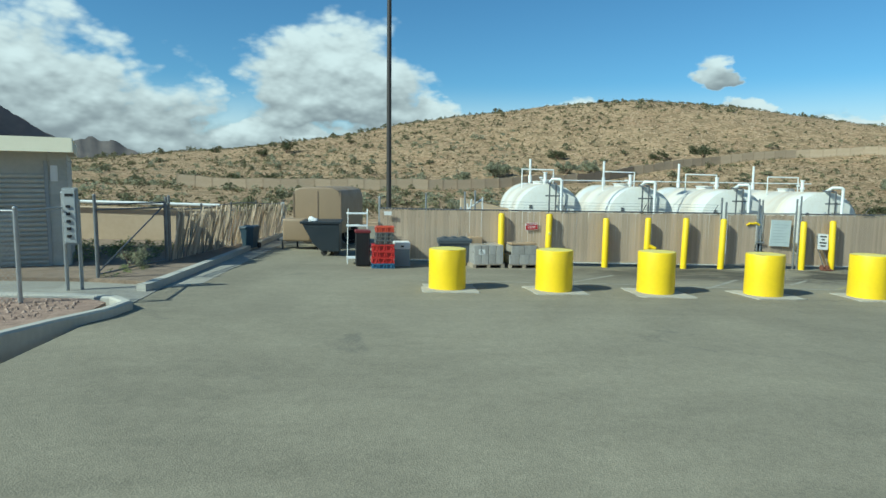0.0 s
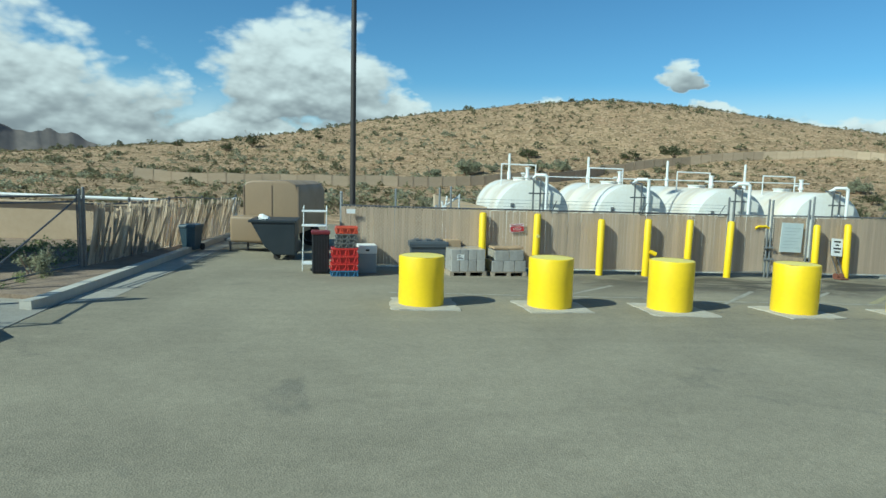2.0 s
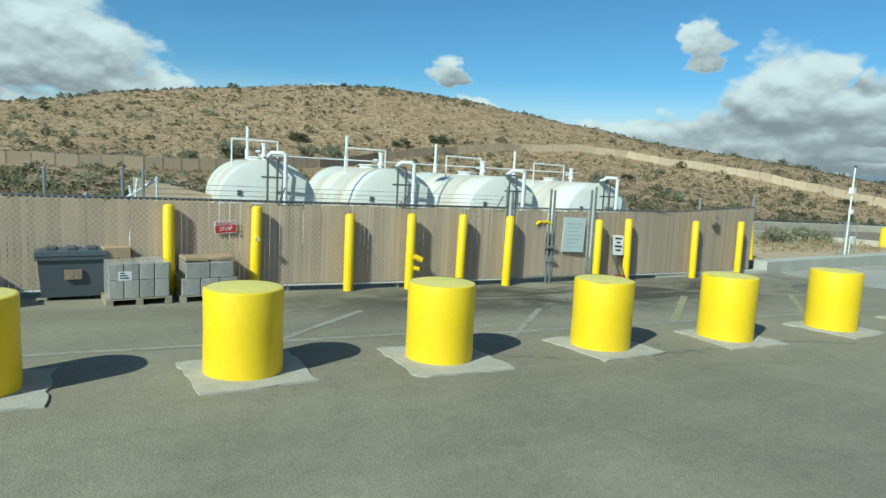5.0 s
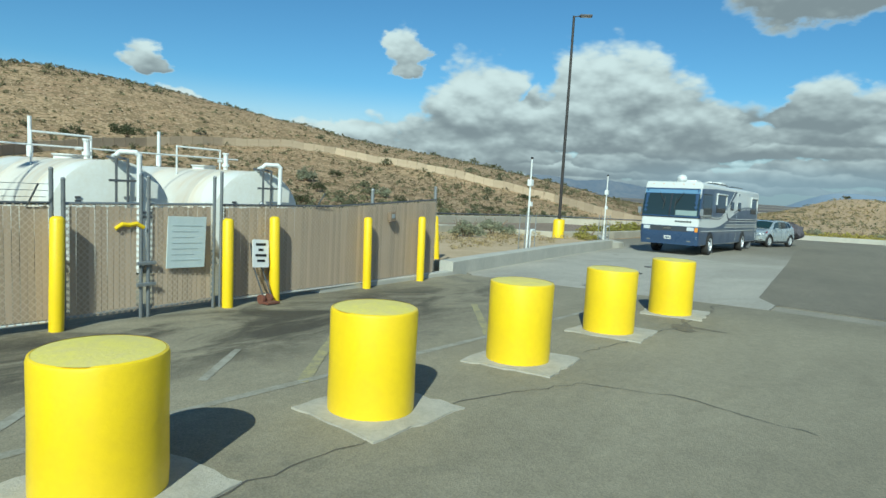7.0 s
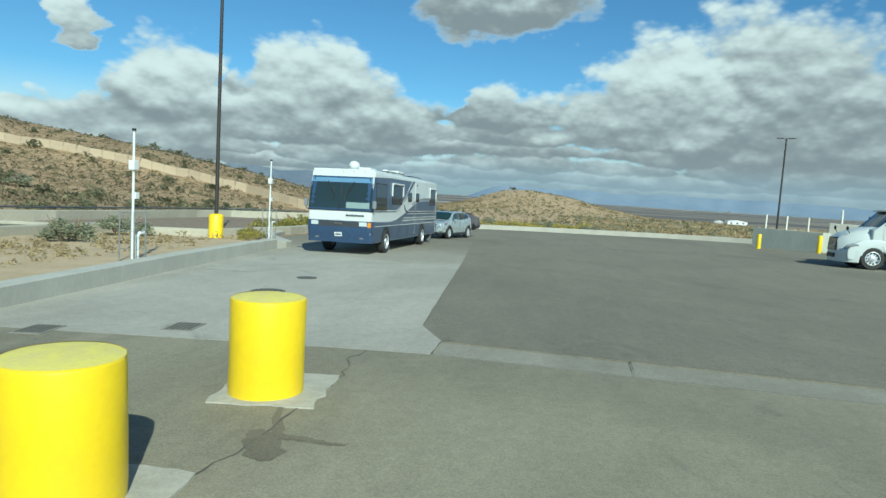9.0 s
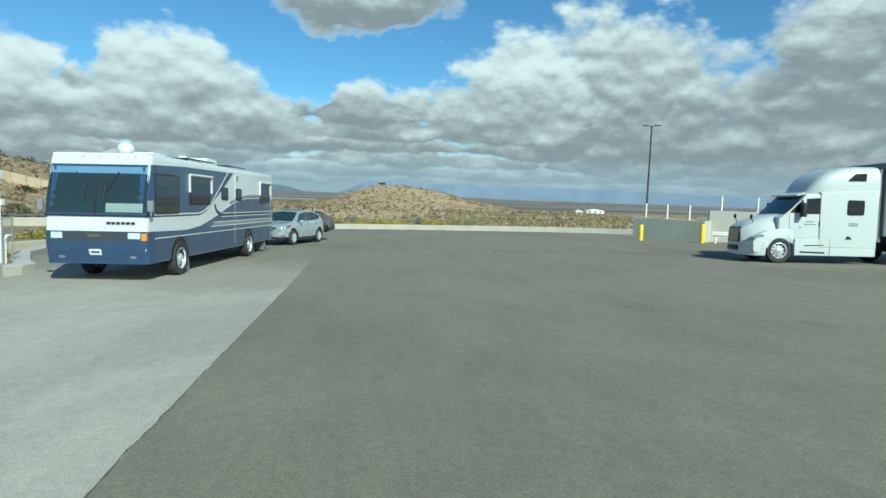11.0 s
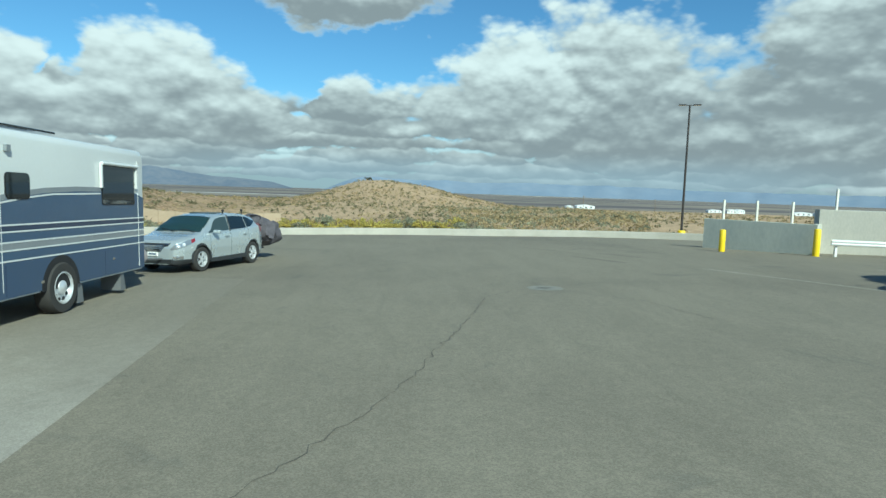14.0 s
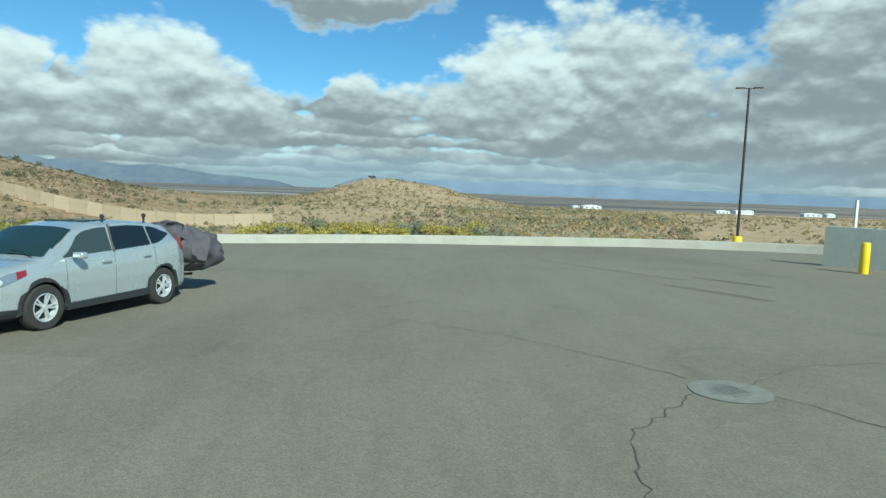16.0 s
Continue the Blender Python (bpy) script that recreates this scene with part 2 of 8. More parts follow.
def desert_material():
    """Dry soil with pale grit, dead grass and darker scrub further off, and cultivated strips and painted cloud shadow
    on the far plain.
    """
    m = bpy.data.materials.new("desert_soil")
    m.use_nodes = True
    k = Nodes(m.node_tree)
    where = k.n("ShaderNodeTexCoord").outputs["Object"]
    a = k.ramp(k.noise(where, 0.06, 6.0, 0.6, 0.5), 0.35, 0.65)
    b = k.ramp(k.noise(where, 0.5, 6.0, 0.65), 0.38, 0.66)
    c = k.ramp(k.noise(where, 3.0, 4.0, 0.6), 0.40, 0.62)
    value = k.mix(a, (0.455, 0.305, 0.178), (0.365, 0.228, 0.134))
    value = k.mix(k.math("MULTIPLY", b, 0.75), value, (0.44, 0.325, 0.19))
    value = k.mix(k.math("MULTIPLY", c, 0.5), value, (0.28, 0.195, 0.115))
    tuft = k.math("MAXIMUM", k.ramp(k.noise(where, 0.32, 2.0, 0.6), 0.47, 0.60), k.ramp(k.noise(where, 0.9, 1.5, 0.5), 0.50, 0.60))
    value = k.mix(k.math("MULTIPLY", tuft, 0.7), value, (0.20, 0.142, 0.078))
    stones = k.ramp(k.noise(where, 1.7, 3.0, 0.6), 0.56, 0.66)
    value = k.mix(k.math("MULTIPLY", stones, 0.8), value, (0.60, 0.45, 0.31))
    specks = k.ramp(k.noise(where, 1.5, 2.0, 0.6), 0.57, 0.63)
    value = k.mix(k.math("MULTIPLY", specks, 0.75), value, (0.155, 0.12, 0.062))
    # the flat country in the distance: bands of field, scrub and bare earth, cloud shadow painted into the dark ones
    place = k.n("ShaderNodeSeparateXYZ")
    k.link(where, place.inputs[0])
    value = k.mix(k.math("MULTIPLY", k.math("MULTIPLY", k.ramp(place.outputs[0], 66.0, 90.0), k.ramp(place.outputs[1], 46.0, 28.0)), 0.5), value, (0.56, 0.405, 0.255))
    far = k.ramp(place.outputs[0], 420.0, 900.0)
    bands = k.noise(k.vec("MULTIPLY", where, (0.0042, 0.0009, 0.0)), 1.0, 5.0, 0.65)
    field = k.mix(k.ramp(bands, 0.40, 0.60), (0.125, 0.112, 0.112), (0.27, 0.232, 0.185))
    field = k.mix(k.ramp(k.noise(k.vec("MULTIPLY", where, (0.006, 0.0006, 0.0)), 1.0, 3.0, 0.5), 0.60, 0.66), field, (0.50, 0.48, 0.43))
    value = k.mix(far, value, field)
    bsdf = k.n("ShaderNodeBsdfPrincipled", Roughness=0.95)
    bsdf.inputs["Specular IOR Level"].default_value = 0.15
    k.link(value, bsdf.inputs["Base Color"])
    relief = k.n("ShaderNodeBump", Strength=0.8, Distance=0.15)
    k.link(k.noise(where, 1.3, 6.0, 0.7), relief.inputs["Height"])
    k.link(relief.outputs[0], bsdf.inputs["Normal"])
    k.link(bsdf.outputs[0], k.n("ShaderNodeOutputMaterial").inputs[0])
    return m


def glass_material(name, tint, rough=0.03, dark=0.0):
    m = bpy.data.materials.new(name)
    m.use_nodes = True
    k = Nodes(m.node_tree)
    bsdf = k.n("ShaderNodeBsdfPrincipled", Roughness=rough, IOR=1.5)
    bsdf.inputs["Base Color"].default_value = (*tint, 1)
    bsdf.inputs["Transmission Weight"].default_value = 1.0 - dark
    bsdf.inputs["Specular IOR Level"].default_value = 0.8
    k.link(bsdf.outputs[0], k.n("ShaderNodeOutputMaterial").inputs[0])
    return m


ASPHALT_OLD = asphalt_material("old_asphalt", (0.223, 0.196, 0.141), (0.300, 0.264, 0.188), (0.125, 0.115, 0.095), 0.14, oily=True)
ASPHALT_NEW = asphalt_material("new_asphalt", (0.187, 0.164, 0.125), (0.229, 0.202, 0.152), (0.13, 0.12, 0.10), 0.18, 0.10)
APRON = asphalt_material("worn_apron", (0.445, 0.41, 0.342), (0.365, 0.335, 0.282), (0.21, 0.198, 0.17), 0.12, 0.25, (29.0, 43.0, (0.225, 0.20, 0.155)))
GUTTER = asphalt_material("gutter_concrete", (0.315, 0.285, 0.228), (0.265, 0.24, 0.19), (0.17, 0.16, 0.135), 0.12, 0.3)
CONCRETE = asphalt_material("yard_concrete", (0.385, 0.358, 0.30), (0.31, 0.29, 0.245), (0.20, 0.195, 0.175), 0.10, 0.25)
CONCRETE_WALL = material("cast_concrete", (0.52, 0.49, 0.42), 0.85, other=(0.40, 0.38, 0.33), scale=0.8, fine=14, amount=0.8, bump=0.12, bump_scale=60, stretch=(1, 1, 0.45))
PAD_CONCRETE = material("pad_concrete", (0.50, 0.46, 0.38), 0.9, other=(0.36, 0.33, 0.27), scale=2.5, fine=22, amount=0.9, bump=0.4, bump_scale=45)
YELLOW = material("yellow_paint", (0.92, 0.64, 0.008), 0.42, other=(0.80, 0.54, 0.015), scale=2.2, fine=16, amount=0.55, bump=0.12, bump_scale=24, coat=0.15)
YELLOW_TOP = material("faded_yellow_paint", (0.82, 0.69, 0.12), 0.6, other=(0.70, 0.58, 0.22), scale=6, fine=30, amount=0.9, bump=0.3, bump_scale=40)
LINE_PAINT = material("worn_line_paint", (0.42, 0.36, 0.16), 0.85, other=(0.24, 0.22, 0.16), scale=5, fine=35, amount=1.0)
PALE_LINE = material("pale_line_paint", (0.37, 0.35, 0.285), 0.85, other=(0.25, 0.23, 0.18), scale=5, fine=35, amount=1.0)
CRACK = material("crack_filler", (0.12, 0.108, 0.09), 0.9, amount=0.6, fine=60)
SOIL = desert_material()
GRAVEL = material("pink_gravel", (0.44, 0.30, 0.22), 0.95, other=(0.24, 0.16, 0.12), scale=7, fine=38, amount=1.0, bump=1.0, bump_scale=26)
SAND = material("pale_sandy_dirt", (0.54, 0.40, 0.25), 0.95, other=(0.42, 0.31, 0.185), scale=0.7, fine=9, amount=0.9, bump=0.5, bump_scale=14)
DIRT = material("dark_dirt", (0.31, 0.23, 0.16), 0.95, other=(0.19, 0.14, 0.10), scale=3, fine=24, amount=1.0, bump=0.8, bump_scale=20)
SLAT = material("tan_slat_plastic", (0.53, 0.41, 0.295), 0.7, other=(0.44, 0.335, 0.235), scale=2.5, fine=20, amount=0.7, random_tone=0.13, stretch=(1, 1, 0.3))
WEATHERED_SLAT = material("weathered_slat", (0.78, 0.71, 0.61), 0.8, other=(0.58, 0.50, 0.41), scale=3, fine=18, amount=0.9, random_tone=0.3)


def translucent(m, share):
    """Lets thin plastic pass some of the light that falls on its back."""
    tree = m.node_tree
    bsdf = next(n for n in tree.nodes if n.type == "BSDF_PRINCIPLED")
    out = next(n for n in tree.nodes if n.type == "OUTPUT_MATERIAL")
    thin, both = tree.nodes.new("ShaderNodeBsdfTranslucent"), tree.nodes.new("ShaderNodeMixShader")
    tree.links.new(bsdf.inputs["Base Color"].links[0].from_socket, thin.inputs["Color"])
    both.inputs[0].default_value = share
    tree.links.new(bsdf.outputs[0], both.inputs[1])
    tree.links.new(thin.outputs[0], both.inputs[2])
    tree.links.new(both.outputs[0], out.inputs[0])


translucent(WEATHERED_SLAT, 0.65)
STEEL = material("galvanised_steel", (0.38, 0.39, 0.39), 0.45, 0.6, other=(0.28, 0.285, 0.285), scale=6, fine=50, amount=0.7)
LINK_TAN = material("tan_coated_wire", (0.60, 0.49, 0.37), 0.6, other=(0.50, 0.40, 0.30), scale=4, amount=0.7)
DARK_STEEL = material("dull_steel", (0.16, 0.165, 0.17), 0.5, 0.5, other=(0.10, 0.10, 0.105), scale=6, amount=0.7)
POLE_BROWN = material("bronze_pole_paint", (0.055, 0.048, 0.044), 0.5, 0.2, amount=0.5)
PIPE_WHITE = material("white_pipe_paint", (0.80, 0.81, 0.79), 0.45, other=(0.64, 0.63, 0.58), scale=3, fine=25, amount=0.5)
BLOCK_TAN = material("tan_block", (0.51, 0.40, 0.28), 0.9, other=(0.44, 0.34, 0.23), scale=0.7, fine=6, amount=0.8, random_tone=0.08, bump=0.3, bump_scale=8)
PILASTER = material("tan_pilaster", (0.45, 0.345, 0.235), 0.9, amount=0.6)
BLOCK_DARK = material("brown_timber", (0.26, 0.19, 0.13), 0.9, amount=0.6)
WHITE_PAINT = material("white_paint", (0.80, 0.80, 0.78), 0.5, other=(0.68, 0.67, 0.63), scale=3, amount=0.5)
BLACK = material("black_plastic", (0.018, 0.018, 0.02), 0.5, amount=0.5)
RUBBER = material("tyre_rubber", (0.028, 0.027, 0.026), 0.85, other=(0.055, 0.05, 0.045), scale=8, amount=0.7)
CHROME = material("polished_metal", (0.78, 0.78, 0.78), 0.16, 1.0, amount=0.15)


def tank_material():
    """White tank paint with rust-coloured streaks that run round the shell from the top."""
    m = bpy.data.materials.new("tank_white")
    m.use_nodes = True
    k = Nodes(m.node_tree)
    where = k.n("ShaderNodeTexCoord").outputs["Object"]
    tone = k.ramp(k.noise(where, 1.3, 5.0, 0.6), 0.35, 0.65)
    value = k.mix(k.math("MULTIPLY", tone, 0.35), (0.74, 0.735, 0.69), (0.62, 0.60, 0.53))
    streak = k.ramp(k.noise(k.vec("MULTIPLY", where, (0.3, 0.75, 0.14)), 1.0, 5.0, 0.62), 0.47, 0.74)
    value = k.mix(k.math("MULTIPLY", streak, 0.8), value, (0.52, 0.36, 0.17))
    wash = k.ramp(k.noise(k.vec("MULTIPLY", where, (0.5, 0.45, 0.22)), 0.9, 4.0, 0.55, 0.5), 0.40, 0.68)
    value = k.mix(k.math("MULTIPLY", wash, 0.8), value, (0.60, 0.44, 0.26))
    bsdf = k.n("ShaderNodeBsdfPrincipled", Roughness=0.5)
    k.link(value, bsdf.inputs["Base Color"])
    k.link(bsdf.outputs[0], k.n("ShaderNodeOutputMaterial").inputs[0])
    return m


TANK_WHITE = tank_material()


# ---- mesh helpers ----
def finish(name, bm, mat, parent=None, smooth=False):
    bmesh.ops.recalc_face_normals(bm, faces=bm.faces)
    me = bpy.data.meshes.new(name)
    if smooth:
        for face in bm.faces:
            face.smooth = True
    bm.to_mesh(me)
    bm.free()
    if smooth:
        me.set_sharp_from_angle(angle=radians(38))
    me.materials.append(mat)
    ob = new(name, me)
    if parent is not None:
        ob.parent = parent
    return ob


def part(name, bm, mat, parent, label="", smooth=False):
    ob = finish(name, bm, mat, parent, smooth)
    if label:
        ob["label"] = label
    return ob


def thing(name, m, label, category, group="", kind=""):
    ob = new(name)
    ob.empty_display_size = 0.2
    ob.matrix_basis = m
    return tagged(ob, label, category, group, kind)


def solid(name, bm, mat, label, category, kind="", m=None, smooth=False, group=""):
    ob = finish(name, bm, mat, None, smooth)
    if m is not None:
        ob.matrix_basis = m
    return tagged(ob, label, category, group, kind)


def box(bm, x0, x1, y0, y1, z0, z1, bevel=0.0, seg=2):
    made = bmesh.ops.create_cube(bm, size=1.0, matrix=Matrix.Translation(((x0 + x1) / 2, (y0 + y1) / 2, (z0 + z1) / 2)) @ Matrix.Diagonal((abs(x1 - x0), abs(y1 - y0), abs(z1 - z0), 1)))
    if bevel:
        edges = list({e for v in made["verts"] for e in v.link_edges})
        bmesh.ops.bevel(bm, geom=edges, offset=bevel, segments=seg, affect="EDGES", profile=0.6)
    return bm


def cyl(bm, a, b, r, r2=None, seg=14, caps=True):
    a, b = Vector(a), Vector(b)
    d = b - a
    m = Matrix.Translation((a + b) / 2) @ d.to_track_quat("Z", "Y").to_matrix().to_4x4()
    bmesh.ops.create_cone(bm, cap_ends=caps, segments=seg, radius1=r, radius2=r if r2 is None else r2, depth=d.length, matrix=m)
    return bm


def tube(bm, points, r, seg=10):
    """A bent pipe through points, with ball joints at the bends."""
    for p, q in zip(points, points[1:]):
        cyl(bm, p, q, r, seg=seg)
    for p in points[1:-1]:
        bmesh.ops.create_uvsphere(bm, u_segments=seg, v_segments=6, radius=r * 1.06, matrix=Matrix.Translation(p))
    return bm


def loft(bm, rings, closed=True, caps=True):
    rows = [[bm.verts.new(p) for p in ring] for ring in rings]
    n = len(rows[0])
    for r0, r1 in zip(rows, rows[1:]):
        for i in range(n if closed else n - 1):
            j = (i + 1) % n
            bm.faces.new((r0[i], r0[j], r1[j], r1[i]))
    if caps and closed:
        bm.faces.new(rows[0])
        bm.faces.new(rows[-1][::-1])
    return rows


def prism(bm, outline, to_a, to_b, bevel=0.0, seg=2):
    """A flat outline pushed through: to_a and to_b map its points to the two faces."""
    a = [bm.verts.new(to_a(*p)) for p in outline]
    b = [bm.verts.new(to_b(*p)) for p in outline]
    fa, fb = bm.faces.new(a), bm.faces.new(b[::-1])
    for i in range(len(a)):
        j = (i + 1) % len(a)
        bm.faces.new((a[j], a[i], b[i], b[j]))
    if bevel:
        edges = list(set(fa.edges) | set(fb.edges))
        bmesh.ops.bevel(bm, geom=edges, offset=bevel, segments=seg, affect="EDGES", profile=0.6)
    return bm


# ---- the ground ----
def lot(x, y):
    """The height of the paved yard, which falls gently to the east and north."""
    return -0.019 * x - 0.017 * y


def smooth01(v):
    v = min(1.0, max(0.0, v))
    return v * v * (3 - 2 * v)


def bump2(x, y, cx, cy, turn, s_left, s_right, s_deep, high):
    c, s = math.cos(radians(turn)), math.sin(radians(turn))
    u, v = (x - cx) * c + (y - cy) * s, -(x - cx) * s + (y - cy) * c
    su = s_left if u > 0 else s_right
    return high * math.exp(-0.5 * (u / su) ** 2 - 0.5 * (v / s_deep) ** 2)


def land(x, y):
    """The height of the open ground: yard level, the big hill, the low knoll and the falling plain."""
    cx, cy = max(-60.0, min(70.0, x)), max(-40.0, min(60.0, y))
    z = lot(cx, cy) - 0.022 * max(0.0, min(x, 900.0) - 70.0)
    z += bump2(x, y, 90, 196, 155, 76, 70, 47, 27.8)
    z += bump2(x, y, 32, 195, 175, 36, 40, 45, 1.5)
    z += bump2(x, y, 152, 98, 40, 30, 30, 30, 4.2) - bump2(x, y, 115, 37, 0, 17, 17, 18, 1.9) - bump2(x, y, 88, -18, 0, 9, 9, 12, 0.8)
    z += bump2(x, y, -50, 205, 170, 80, 70, 45, 6.8)
    z += bump2(x, y, 200, 135, 120, 60, 50, 40, 5.0)
    z += bump2(x, y, 250, 16, 100, 17, 20, 34, 9.4)
    rough = smooth01((math.hypot(x - 30, y - 5) - 62) / 60)
    if rough:
        z += rough * (noise.fractal((x * 0.035, y * 0.035, 0.3), 1.0, 2.0, 4) * 0.9 + noise.noise((x * 0.3, y * 0.3, 4.0)) * 0.25)
    return z


def ground_sheet():
    """One sheet out to the horizon, fine near the yard and coarse far away, cut low under the paving."""
    me = bpy.data.meshes.new("ground")
    turns = 240
    radii = [0.0]
    step = 5.0
    while radii[-1] < 4700:
        radii.append(radii[-1] + step)
        step = max(3.2, radii[-1] * 0.022) if radii[-1] < 330 else radii[-1] * 0.07
    verts, faces = [], []
    for r in radii:
        for i in range(turns):
            a = 2 * math.pi * i / turns
            x, y = 30 + r * math.cos(a), 5 + r * math.sin(a)
            z = land(x, y)
            if -75 < x < 69.5 and -75 < y < 18.5:
                z = lot(x, y) - 0.35
            verts.append((x, y, z - 0.05))
    for k in range(len(radii) - 1):
        for i in range(turns):
            j = (i + 1) % turns
            faces.append((k * turns + i, k * turns + j, (k + 1) * turns + j, (k + 1) * turns + i))
    me.from_pydata(verts, [], faces)
    me.update()
    for p in me.polygons:
        p.use_smooth = True
    me.materials.append(SOIL)
    return tagged(new("ground", me), "dry tan desert soil rising to a scrub-covered hill", "ground", kind="structure")


ground_sheet()


def slab(name, outline, mat, lift, label, category, kind="structure", depth=0.25, level=lot):
    """A paved area: an outline laid on the yard's plane, with a thickness downwards."""
    bm = bmesh.new()
    prism(bm, outline, lambda x, y: (x, y, level(x, y) + lift), lambda x, y: (x, y, level(x, y) + lift - depth))
    return solid(name, bm, mat, label, category, kind)


# old yard asphalt west of the gutter, newer asphalt east of it, a concrete strip before the retaining wall
slab("asphalt_west", [(-5.35, -70), (12.0, -70), (17.5, -4), (18.45, 5.1), (18.95, 9.7), (18.85, 11.3), (18.35, 16.4), (17.2, 28), (-4.6, 34), (-5.3, 11)], ASPHALT_OLD, 0.0, "sun-bleached grey-brown asphalt yard with stains", "road")
slab("asphalt_east", [(12.86, -70), (75, -70), (69.5, -12), (68.8, 2), (69.3, 12), (68.5, 22), (47.5, 21.5), (46.5, 12.3), (32.1, 11.05), (20.9, 10.2), (19.81, 9.7), (19.31, 5.1), (18.36, -4)], ASPHALT_NEW, 0.0, "newer dark grey asphalt yard", "road")
slab("concrete_apron", [(18.35, 16.4), (18.85, 11.3), (18.95, 9.7), (19.81, 9.7), (20.9, 10.2), (32.1, 11.05), (46.5, 12.3), (47.5, 21.5), (36, 22), (33.9, 18.7), (26.1, 17.8), (19, 17.1)], APRON, 0.002, "pale concrete apron beside the retaining wall", "pavement")
slab("gutter", [(12.0, -70), (12.86, -70), (18.36, -4), (19.31, 5.1), (19.81, 9.7), (18.95, 9.7), (18.45, 5.1), (17.5, -4)], GUTTER, -0.02, "shallow concrete drainage gutter across the yard", "gutter")
slab("yard_west", [(-75, -70), (-5.35, -70), (-5.35, 4.5), (-75, 4.5)], ASPHALT_OLD, -0.004, "grey asphalt yard behind the camera", "road")


def ribbon(bm, points, widths, lift, level=lot):
    """A thin uneven strip along points on the yard."""
    rows = []
    for i, (x, y) in enumerate(points):
        ax, ay = points[max(0, i - 1)]
        bx, by = points[min(len(points) - 1, i + 1)]
        d = math.hypot(bx - ax, by - ay) or 1.0
        nx, ny = -(by - ay) / d, (bx - ax) / d
        wd = widths[i % len(widths)] / 2
        rows.append((bm.verts.new((x + nx * wd, y + ny * wd, level(x, y) + lift)), bm.verts.new((x - nx * wd, y - ny * wd, level(x, y) + lift))))
    for (a, b), (c, d) in zip(rows, rows[1:]):
        bm.faces.new((a, b, d, c))


def crack(points, wide=0.03, jag=0.05, seed=1):
    rng = random.Random(seed)
    fine = []
    for (x0, y0), (x1, y1) in zip(points, points[1:]):
        n = max(2, int(math.hypot(x1 - x0, y1 - y0) / 0.14))
        for i in range(n):
            k = i / n
            fine.append((x0 + (x1 - x0) * k + rng.uniform(-jag, jag), y0 + (y1 - y0) * k + rng.uniform(-jag, jag)))
    fine.append(points[-1])
    bm = bmesh.new()
    ribbon(bm, fine, [wide * rng.uniform(0.2, 0.8) for _ in range(17)], 0.006)
    solid("pavement_crack", bm, CRACK, "dark irregular crack in the asphalt", "crack", "structure")


crack([(5.2, 11.6), (6.3, 11.05), (7.3, 11.05), (8.2, 10.98), (9.0, 10.95), (9.8, 11.0), (11.15, 10.4), (11.5, 9.4), (11.2, 8.2)], 0.022, 0.04, 2)
crack([(12.6, 10.95), (14.0, 10.7), (16.3, 10.5), (17.6, 10.5), (18.3, 10.65), (18.88, 10.6)], 0.03, 0.04, 3)
crack([(32.8, 9.85), (33.4, 9.61), (34.3, 9.16), (35.65, 8.52), (37.63, 7.79), (38.73, 7.54), (41.0, 6.86), (43.74, 6.16), (45.0, 5.0)], 0.026, 0.05, 4)
crack([(32.8, 9.84), (31.7, 7.97), (30.6, 6.6), (30.07, 6.07), (29.25, 5.15)], 0.026, 0.04, 5)
crack([(50.4, 10.4), (49.4, 8.5), (48.0, 6.65), (46.4, 5.3), (45.6, 4.8)], 0.022, 0.05, 7)
crack([(45.0, 4.1), (44.0, 3.6), (43.2, 2.7), (41.0, 2.2)], 0.032, 0.045, 8)
crack([(45.3, 4.2), (46.2, 3.0), (46.5, 1.2), (46.2, -1.2)], 0.02, 0.04, 10)


for n in range(9):
    crack([(18.66 - 0.33 * n, 7.08 - 3.05 * n), (19.52 - 0.33 * n, 7.02 - 3.05 * n)], 0.02, 0.008, 30 + n)
crack([(18.95, 9.7), (18.45, 5.1), (17.5, -4), (16.2, -20)], 0.02, 0.01, 50)
crack([(18.95, 9.7), (19.81, 9.7), (19.95, 9.5)], 0.035, 0.012, 51)
crack([(20.9, 10.2), (26.97, 10.66), (32.1, 11.05)], 0.03, 0.015, 52)


def line(points, wide, mat, seed):
    rng = random.Random(seed)
    fine = []
    for (x0, y0), (x1, y1) in zip(points, points[1:]):
        n = max(2, int(math.hypot(x1 - x0, y1 - y0) / 0.2))
        fine += [(x0 + (x1 - x0) * i / n, y0 + (y1 - y0) * i / n) for i in range(n)]
    fine.append(points[-1])
    bm = bmesh.new()
    ribbon(bm, fine, [wide * rng.uniform(0.8, 1.1) for _ in range(13)], 0.005)
    solid("painted_line", bm, mat, "worn painted parking line on the asphalt", "road marking", "structure")


line([(9.15, 12.45), (11.6, 14.3)], 0.13, LINE_PAINT, 1)
line([(12.5, 12.35), (14.6, 13.95)], 0.12, LINE_PAINT, 2)
line([(8.5, 13.15), (9.5, 13.95)], 0.1, PALE_LINE, 3)
line([(5.9, 12.3), (7.6, 13.9)], 0.1, PALE_LINE, 4)
line([(5.6, 12.6), (8.5, 12.5), (12.5, 12.3), (15.6, 12.2)], 0.1, PALE_LINE, 5)
line([(2.9, 12.9), (4.6, 14.4)], 0.1, PALE_LINE, 6)
line([(-0.3, 13.1), (5.0, 12.85)], 0.1, PALE_LINE, 7)
for n, (y0, y1) in enumerate(((-9.0, -8.2), (-3.5, -2.0))):
    line([(50.2, y1), (38.0, y0 - 4.0)], 0.14, PALE_LINE, 20 + n)

